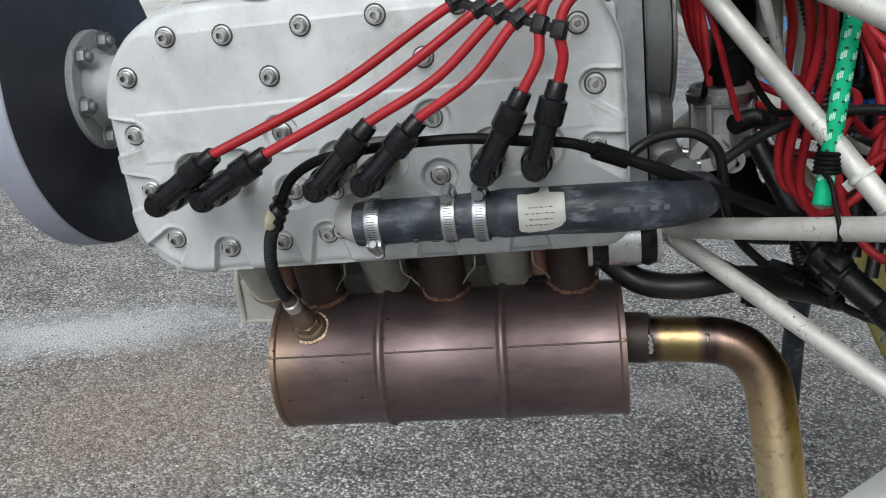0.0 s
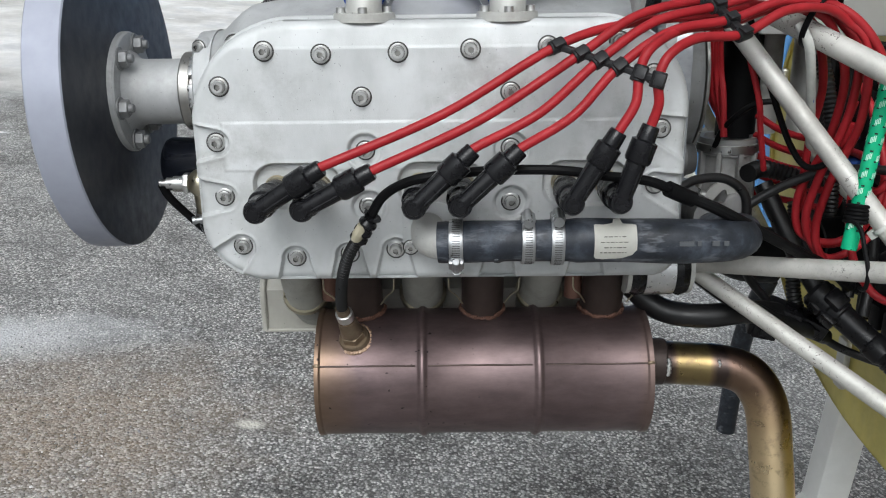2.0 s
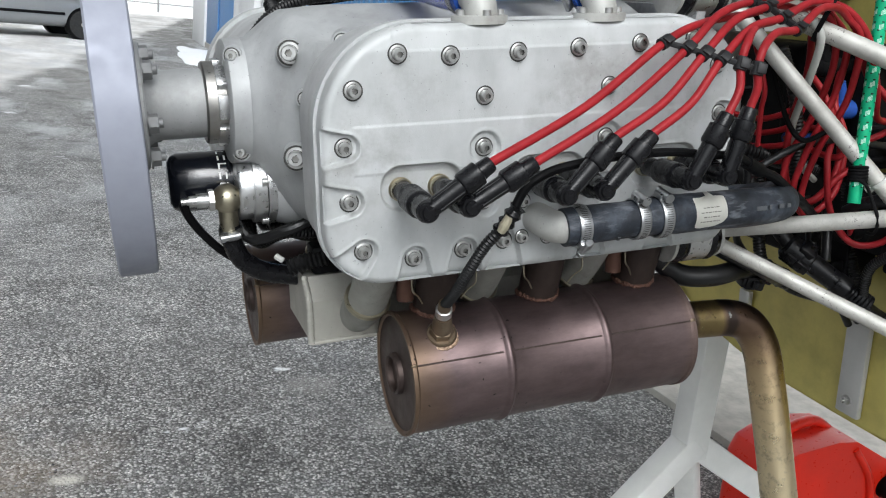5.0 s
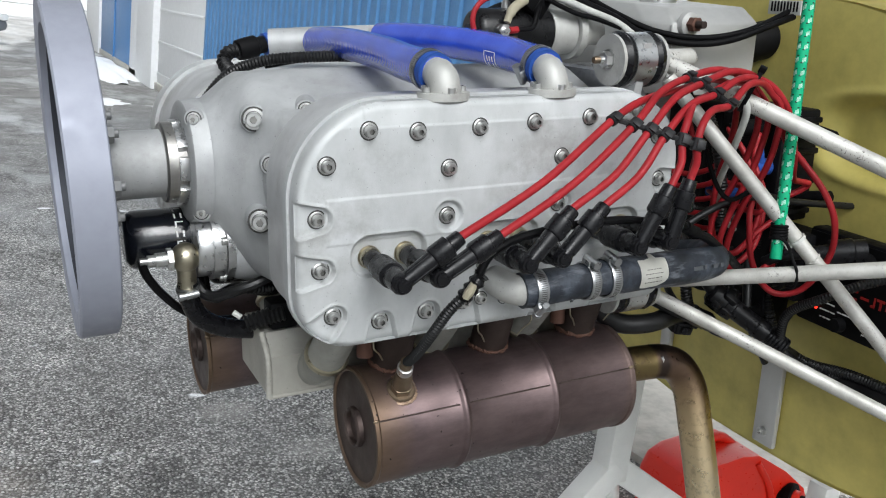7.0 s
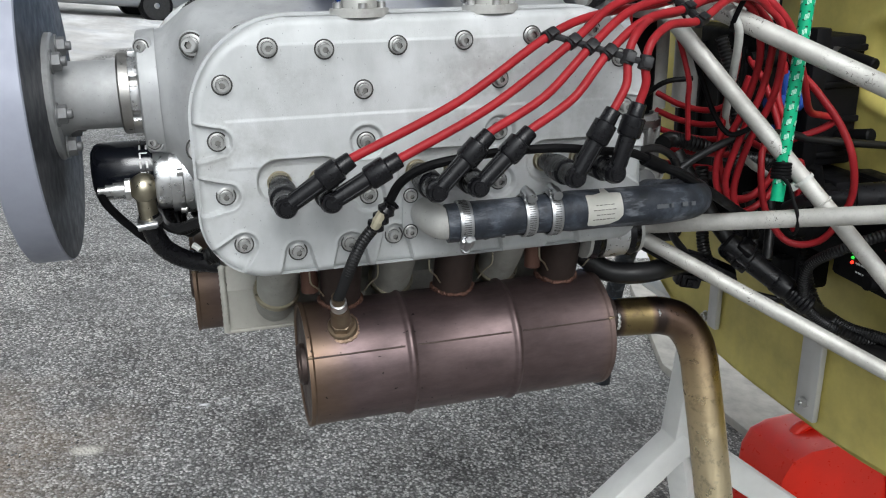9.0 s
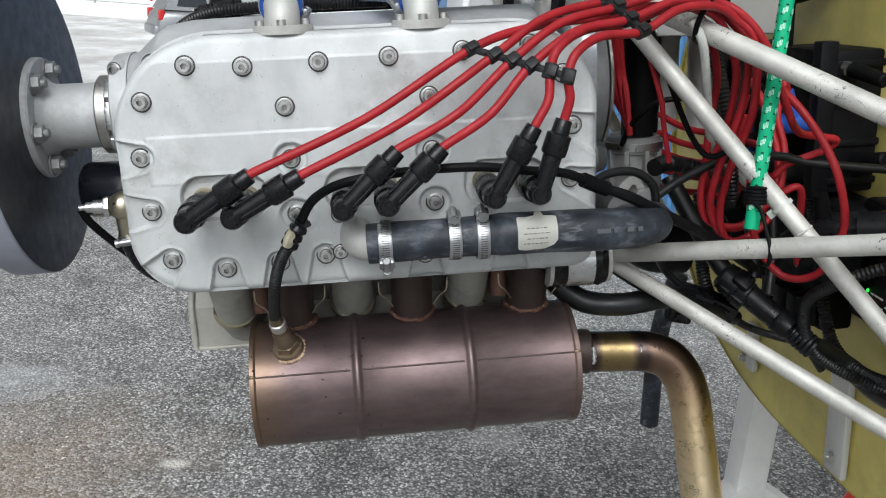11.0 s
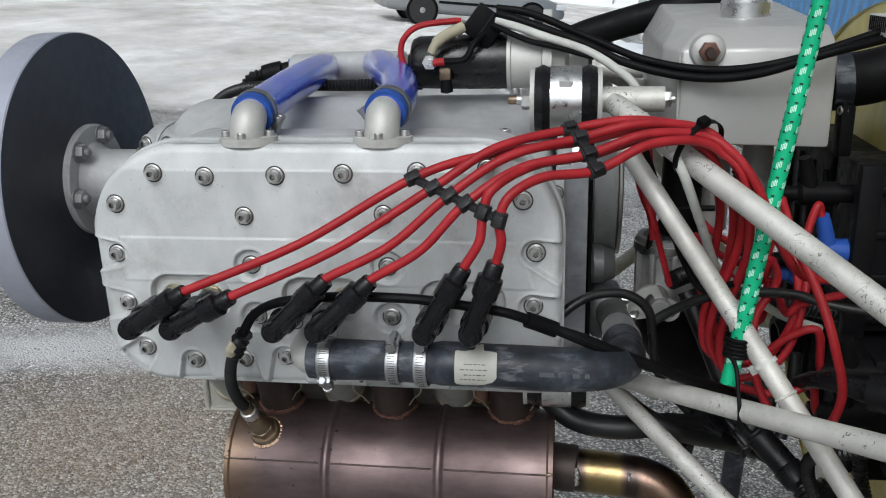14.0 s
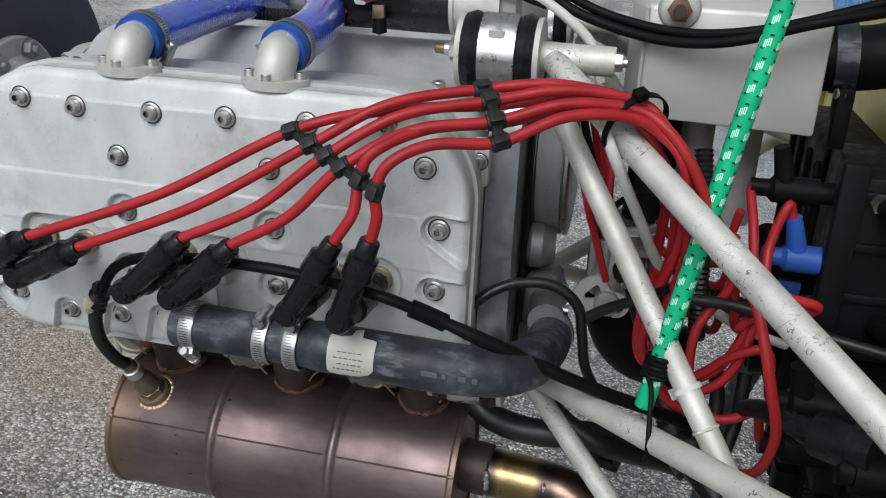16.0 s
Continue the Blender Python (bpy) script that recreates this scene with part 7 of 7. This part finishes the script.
def rear_drive():
    p = thing("belt_pulley", "grey metal belt pulley behind the rear plate", "pulley", (0.265, CV, 0.076))
    m = Matrix.Translation((0, CV, 0.076)) @ Matrix.Rotation(radians(90), 4, "Y")
    part("rim", lathe([(0.247, 0.06), (0.247, 0.083), (0.250, 0.085), (0.2525, 0.085), (0.2535, 0.081), (0.277, 0.081), (0.278, 0.085), (0.281, 0.085), (0.282, 0.083), (0.282, 0.06)], m, 72), STEEL, p)
    part("belt", lathe([(0.2545, 0.0812), (0.2545, 0.0845), (0.276, 0.0845), (0.276, 0.0812)], m, 72, close=False), PUMP, p)
    part("face", lathe([(0.280, 0.0), (0.280, 0.061)], m, 48), STEEL, p)
    for i in range(8):
        part("hole", lathe([(0.2802, 0.0), (0.2806, 0.011)], m @ Matrix.Rotation(i * math.pi / 4, 4, "Z") @ Matrix.Translation((0.042, 0, 0)), 18), DARK_HOLE, p)
    w = thing("water_pump", "dark grey cast water pump with a plated neck", "water pump", (0.29, 0.12, 0.03))
    part("body", lathe([(0.0, 0.018), (0.004, 0.021), (0.014, 0.021), (0.018, 0.018), (0.026, 0.016), (0.026, 0.0)], along((0.2495, 0.172, -0.004), (0.33, 0.180, -0.004)), 32), PUMP_DARK, w)
    part("neck", sweep([(0.279, 0.11, -0.050), (0.275, 0.15, -0.053), (0.272, 0.19, -0.05)], 0.0165, 24, 6), PUMP_DARK, w)
    part("housing", block((0.25, 0.155, -0.085), (0.285, 0.21, -0.03), 0.012, seg=3), PUMP_DARK, w)
    for v, ww in ((0.17, -0.072), (0.20, -0.072), (0.17, -0.043)):
        piece("bolt", SCREW6, w, along((0.285, v, ww), (0.4, v, ww)))


rear_drive()


# ---- oil filter and oil pipe at the nose ----
def oil_side():
    f = thing("oil_filter", "glossy black spin-on oil filter with white printing", "oil filter", (-0.3, 0.290, -0.030))
    m = Matrix.Translation((0.020, 0.290, -0.030)) @ Matrix.Rotation(radians(90), 4, "Y") @ Matrix.Diagonal((1.08, 1.08, 1, 1))
    part("can", lathe([(-0.340, 0.0), (-0.340, 0.022), (-0.336, 0.028), (-0.330, 0.0305), (-0.270, 0.0305), (-0.268, 0.032), (-0.2655, 0.032), (-0.2655, 0.026)], m, 44), FILTER, f, "glossy black can")
    bm = bmesh.new()
    for k in range(6):
        a = 3.25 + 0.34 * k
        for z0, z1, a0, a1 in ((-0.2875, -0.2855, 0.0, 0.22), (-0.2805, -0.2785, 0.0, 0.22)) if k % 2 else ((-0.2875, -0.2785, 0.0, 0.05), (-0.2875, -0.2855, 0.05, 0.22)):
            for q in range(2):
                b0, b1 = a + a0 + (a1 - a0) * q / 2, a + a0 + (a1 - a0) * (q + 1) / 2
                bm.faces.new([bm.verts.new(m @ Vector((0.0308 * math.cos(t), 0.0308 * math.sin(t), z))) for t, z in ((b0, z0), (b1, z0), (b1, z1), (b0, z1))])
    tagged(part("printing", bm, WHITE_INK, f), kind="stuff")
    part("seal", lathe([(-0.2655, 0.0315), (-0.262, 0.0315)], m, 40), ZINC, f)
    h = thing("oil_housing", "bright machined oil filter housing with a ball union", "oil housing", (-0.25, 0.21, -0.015))
    m = Matrix.Translation((0, 0.256, -0.033)) @ Matrix.Rotation(radians(90), 4, "Y")
    part("body", lathe([(-0.252, 0.020), (-0.252, 0.0345), (-0.249, 0.0365), (-0.236, 0.0365), (-0.2355, 0.0405), (-0.2225, 0.0405), (-0.2215, 0.0380), (-0.2215, 0.0430), (-0.213, 0.0430), (-0.210, 0.036)], m, 56), MACHINED, h)
    part("foot", lathe([(-0.213, 0.041), (-0.205, 0.044), (-0.18, 0.05), (-0.16, 0.052)], m, 48), CASE, h)
    for v, w in ((0.2175, -0.021), (0.245, 0.007), (0.236, -0.068)):
        piece("bolt", SCREW6, h, along((-0.2215, v, w), (-0.33, v, w)))
    part("boss", lathe([(0, 0.0135), (0.03, 0.0135)], along((-0.2500, 0.2330, -0.0390), (-0.2200, 0.2370, -0.0390)), 24), ZINC, h)
    bm = bmesh.new()
    bmesh.ops.create_uvsphere(bm, u_segments=28, v_segments=18, radius=0.0165, matrix=Matrix.Translation((-0.2640, 0.2330, -0.0390)))
    ball = part("ball_union", bm, BRASS, h, "nickel-yellow ball union")
    part("hexagon", prism([(0.0125 * math.cos(a * math.pi / 3), 0.0125 * math.sin(a * math.pi / 3)) for a in range(6)], 0.006, along((-0.2780, 0.2330, -0.0390), (-0.2980, 0.2330, -0.0390)), 0.001), ZINC, ball)
    part("sender", lathe([(0, 0.008), (0.012, 0.008), (0.012, 0.0062), (0.02, 0.0062), (0.02, 0.004), (0.028, 0.004)], along((-0.2840, 0.2330, -0.0390), (-0.3180, 0.2330, -0.0390)), 18), ZINC, ball)
    part("neck", lathe([(0, 0.0105), (0.024, 0.0105)], along((-0.2640, 0.2340, -0.0510), (-0.2630, 0.2370, -0.0760)), 20), BRASS, ball)
    o = thing("oil_hose", "thick black oil hose looping under the crankcase", "hose", (-0.2580, 0.2400, -0.0810))
    part("hose", sweep([(-0.2630, 0.2370, -0.0690), (-0.2610, 0.2400, -0.0910), (-0.2500, 0.2450, -0.1150), (-0.2260, 0.2480, -0.1320), (-0.1930, 0.2470, -0.1400), (-0.1530, 0.2350, -0.1405), (-0.1000, 0.2250, -0.1380), (-0.0400, 0.2250, -0.1300)], 0.0112, 20, 8), BOOT, o)
    band_clamp(o, (-0.2625, 0.2380, -0.0770), (-0.2610, 0.2400, -0.0910), 0.0114, (0, -1, 0), 0.009)
    c = thing("sensor_cable", "thin black taped cable from the oil sender", "cable", (-0.2980, 0.2350, -0.0410))
    part("cable", sweep([(-0.3100, 0.2330, -0.0410), (-0.3050, 0.2400, -0.0570), (-0.2900, 0.2550, -0.0830), (-0.2660, 0.2650, -0.1110), (-0.2380, 0.2700, -0.1290), (-0.1980, 0.2750, -0.1360)], 0.0048, 10, 8), BLACK, c)
    w = thing("wiring_loom", "tangle of black corrugated wiring sleeves under the crankcase", "wiring", (-0.2, 0.22, -0.09))
    rr = random.Random(11)
    for i in range(7):
        y = 0.215 + 0.018 * i
        z = -0.075 - 0.008 * (i % 4)
        pts = [(-0.262 + 0.012 * i, y + 0.05, -0.02 - 0.008 * i), (-0.245 + 0.006 * i, y + 0.03, z - 0.012), (-0.205, y + rr.uniform(-0.01, 0.01), z + rr.uniform(-0.01, 0.006)), (-0.165, y, z + rr.uniform(-0.008, 0.012)), (-0.12, y + 0.01, z + 0.01)]
        part("sleeve", sweep(pts, rr.uniform(0.0048, 0.008), 10, 8, rings=(0.004, 0.0012) if i % 2 else None), SLEEVE, w)
    part("plug", block((-0.182, 0.197, -0.126), (-0.150, 0.227, -0.094), 0.004, Matrix.Rotation(radians(0), 4, "Z")), BLACK, w)
    part("plug_sleeve", sweep([(-0.205, 0.210, -0.118), (-0.190, 0.205, -0.112), (-0.165, 0.200, -0.106)], 0.0105, 14, 8, rings=(0.005, 0.002)), SLEEVE, w)
    part("tag", sweep([(-0.219, 0.215, -0.104), (-0.212, 0.210, -0.109)], 0.0035, 8), WHITE_CABLE, w)


oil_side()


# ---- black hoses, sleeves and plugs behind the mount tubes ----
def harness():
    h = thing("wiring_harness", "tangled black cables and corrugated sleeves at the firewall", "wiring", (0.4, 0.1, -0.15))
    runs = [
        ([(0.205, 0.115, -0.125), (0.235, 0.105, -0.148), (0.275, 0.095, -0.152), (0.32, 0.10, -0.150), (0.345, 0.112, -0.156), (0.365, 0.125, -0.163)], 0.0125, None),
        ([(0.245, 0.15, -0.095), (0.29, 0.10, -0.125), (0.33, 0.085, -0.145), (0.36, 0.10, -0.162), (0.40, 0.125, -0.182), (0.425, 0.135, -0.195)], 0.0085, None),
        ([(0.385, 0.16, -0.05), (0.388, 0.156, -0.10), (0.391, 0.153, -0.145), (0.40, 0.15, -0.172), (0.42, 0.14, -0.195)], 0.0082, (0.0042, 0.0014)),
        ([(0.350, 0.165, -0.03), (0.368, 0.145, -0.07), (0.385, 0.122, -0.108), (0.402, 0.104, -0.136)], 0.010, None),
        ([(0.500, -0.060, -0.075), (0.470, -0.045, -0.085), (0.447, -0.024, -0.103), (0.446, 0.022, -0.136), (0.455, 0.040, -0.172), (0.475, 0.048, -0.207), (0.512, 0.045, -0.234), (0.540, 0.010, -0.243), (0.548, -0.060, -0.240), (0.553, -0.300, -0.262)], 0.0064, (0.004, 0.0012)),
        ([(0.512, 0.145, -0.06), (0.516, 0.140, -0.10), (0.521, 0.132, -0.150), (0.5243, 0.112, -0.2056), (0.530, 0.092, -0.232), (0.538, 0.050, -0.246)], 0.0078, (0.004, 0.0013)),
        ([(0.445, 0.062, -0.177), (0.472, 0.066, -0.200), (0.505, 0.076, -0.222), (0.532, 0.072, -0.240), (0.540, 0.030, -0.251), (0.545, -0.040, -0.246), (0.552, -0.120, -0.250), (0.555, -0.300, -0.270)], 0.0115, None),
        ([(0.500, 0.080, -0.212), (0.524, 0.085, -0.228), (0.536, 0.050, -0.238), (0.543, -0.020, -0.230), (0.552, -0.120, -0.235), (0.556, -0.300, -0.250)], 0.0075, (0.004, 0.0013)),
        ([(0.206, 0.066, -0.040), (0.222, 0.068, -0.022), (0.238, 0.074, -0.010), (0.258, 0.082, -0.004), (0.285, 0.088, -0.006), (0.305, 0.09, -0.022), (0.311, 0.095, -0.05), (0.316, 0.106, -0.085), (0.330, 0.125, -0.120), (0.355, 0.130, -0.150)], 0.0046, None),
        ([(0.309, 0.095, -0.036), (0.33, 0.09, -0.020), (0.355, 0.08, -0.004), (0.38, 0.07, 0.006), (0.43, 0.07, 0.005), (0.47, 0.065, -0.004), (0.60, 0.05, -0.02)], 0.0046, None),
        ([(0.41, 0.140, -0.185), (0.44, 0.140, -0.208), (0.48, 0.128, -0.222), (0.512, 0.112, -0.226)], 0.0045, None),
        ([(0.488, 0.122, -0.218), (0.510, 0.120, -0.238), (0.526, 0.119, -0.262)], 0.0050, None),
        ([(0.492, 0.112, -0.218), (0.514, 0.110, -0.236), (0.530, 0.108, -0.254)], 0.0046, None),
        ([(0.335, 0.17, -0.02), (0.36, 0.19, -0.02), (0.40, 0.18, -0.03), (0.46, 0.19, -0.05), (0.60, 0.2, -0.08)], 0.010, (0.0045, 0.0014)),
        ([(0.39, 0.15, 0.105), (0.395, 0.13, 0.06), (0.40, 0.12, 0.01), (0.405, 0.12, -0.05)], 0.008, (0.0045, 0.0015)),
        ([(0.425, 0.120, -0.075), (0.430, 0.112, -0.105), (0.425, 0.100, -0.135)], 0.0065, None),
        ([(0.448, 0.110, -0.070), (0.446, 0.100, -0.110), (0.436, 0.085, -0.150)], 0.0060, None),
    ]
    for pts, r, rings in runs:
        part("cable", sweep(pts, r, 12, 8, rings=rings), SLEEVE, h)
    # round multi-pin plug with a locking bar, its neck taped into the bundle
    head, neck = Vector((0.400, 0.106, -0.136)), Vector((0.4525, 0.058, -0.1835))
    m = along(head, neck)
    l = (neck - head).length
    plug = part("multi_plug", lathe([(-0.010, 0.0), (-0.010, 0.013), (-0.006, 0.0165), (0.014, 0.0170), (0.016, 0.0150), (0.026, 0.0150), (0.028, 0.0135), (l - 0.022, 0.0128), (l - 0.020, 0.0142), (l - 0.004, 0.0142), (l, 0.011), (l + 0.006, 0.011)], m, 24), PLUG, h, "black multi-pin plug")
    part("locking_bar", block((-0.0185, -0.006, -0.002), (0.0185, 0.006, 0.011), 0.002, m @ Matrix.Rotation(0.5, 4, "Z")), PLUG, plug)
    part("side_shell", block((-0.012, -0.0225, -0.004), (0.012, -0.010, 0.030), 0.003, m @ Matrix.Rotation(0.9, 4, "Z")), PLUG, plug)
    part("side_shell", block((-0.009, 0.009, 0.004), (0.010, 0.0215, 0.024), 0.003, m @ Matrix.Rotation(0.6, 4, "Z")), PLUG, plug)
    part("latch", block((0.010, -0.007, 0.012), (0.0195, 0.007, 0.030), 0.002, m @ Matrix.Rotation(radians(-150), 4, "Z")), PLUG, plug)
    for k in range(5):
        part("tape_turn", lathe([(0.0, 0.0120), (0.0012, 0.0132), (0.0040, 0.0130), (0.0052, 0.0118)], m @ Matrix.Translation((0, 0, l + 0.002 + 0.0052 * k)), 20), PLUG, plug)
    for p, z, turn in (((0.372, 0.128, -0.166), (0.018, 0.014, 0.013), 18), ((0.408, 0.134, -0.180), (0.016, 0.012, 0.010), 24), ((0.346, 0.108, -0.172), (0.013, 0.010, 0.009), 10)):
        plug = part("plug", block([-v for v in z], z, 0.003, pose(*p, 8, turn, -turn)), PLUG, h, "black plug housing")
        part("plug_lock", block((-z[0] * 0.5, -z[1] - 0.004, -z[2] * 0.5), (z[0] * 0.5, -z[1] + 0.001, z[2] * 0.5), 0.001, pose(*p, 8, turn, -turn)), PLUG, plug)
        part("plug_collar", block((-z[0] - 0.004, -z[1] * 0.8, -z[2] * 0.8), (-z[0] + 0.002, z[1] * 0.8, z[2] * 0.8), 0.002, pose(*p, 8, turn, -turn)), PLUG, plug)
    side = part("round_plug", lathe([(0, 0.0), (0, 0.010), (0.012, 0.011), (0.013, 0.0165), (0.040, 0.0170), (0.042, 0.0150), (0.056, 0.0150)], along((0.478, 0.020, -0.062), (0.530, -0.022, -0.052)), 24), PLUG, h, "black round plug")
    part("boot", sweep([(0.484, 0.015, -0.061), (0.466, 0.032, -0.063), (0.452, 0.052, -0.070), (0.445, 0.075, -0.085)], lambda t, g: 0.0098 - 0.003 * t, 14, 6), PLUG, side)
    g = thing("marked_cable", "black cable with a short white sheath beside a red lead", "cable", (0.31, 0.07, 0.1))
    part("cable", sweep([(0.290, 0.085, 0.150), (0.302, 0.075, 0.115), (0.318, 0.07, 0.07), (0.335, 0.065, 0.03), (0.350, 0.055, 0.012), (0.372, 0.042, 0.024)], 0.0030, 10, 8), BLACK, g)
    sheath = part("white_sheath", sweep([(0.312, 0.022, 0.145), (0.3232, 0.020, 0.1227), (0.345, 0.056, 0.070), (0.367, 0.094, 0.019), (0.395, 0.115, -0.008), (0.440, 0.145, -0.045), (0.487, 0.173, -0.070)], 0.0042, 12, 8), WHITE_CABLE, g, "translucent white sheath")
    for k in range(5):
        p = Vector((0.327, 0.0265, 0.1135)).lerp(Vector((0.343, 0.0528, 0.0746)), k / 4)
        part("printed_bar", block((-0.0012, -0.0012, -0.0026), (0.0012, 0.0004, 0.0026), 0.0003, along(p + Vector((0.0, -0.0040, 0.0012)), p + Vector((0.016, 0.022, -0.038)))), BLUE_PLASTIC, sheath)
    part("red_wire", sweep([(0.284, 0.09, 0.150), (0.294, 0.08, 0.11), (0.305, 0.075, 0.07), (0.312, 0.085, 0.045), (0.325, 0.10, 0.0)], 0.0030, 8, 8), RED, g)
    d = thing("drain_hose", "short grey-black drain pipe that hangs below the fuselage", "hose", (0.506, 0.617, -0.5))
    part("hose", sweep([(0.54, 0.60, -0.30), (0.52, 0.612, -0.38), (0.509, 0.616, -0.46), (0.502, 0.618, -0.588)], 0.0165, 18, 5), HOSE, d)
    r = thing("spare_lead_coil", "coiled slack of red leads behind the throttle body", "leads", (0.31, 0.25, 0.05))
    for i in range(4):
        o = 0.006 * i
        part("lead", sweep([(0.288 + o, 0.20 + o, 0.135), (0.296 + o, 0.225, 0.100 - o), (0.305 + o * 0.6, 0.235 - o, 0.06), (0.318, 0.225 - o, 0.03 - o)], 0.0038, 10, 8), RED, r)
    for i in range(5):
        z = 0.015 - 0.022 * i
        part("lead", sweep([(0.366, 0.245, z + 0.014), (0.384, 0.215, z + 0.002 + 0.003 * i), (0.404, 0.18, z + 0.004 * i), (0.42, 0.15, z + 0.018), (0.425, 0.14, z + 0.045)], 0.0038, 10, 8), RED, r)


harness()
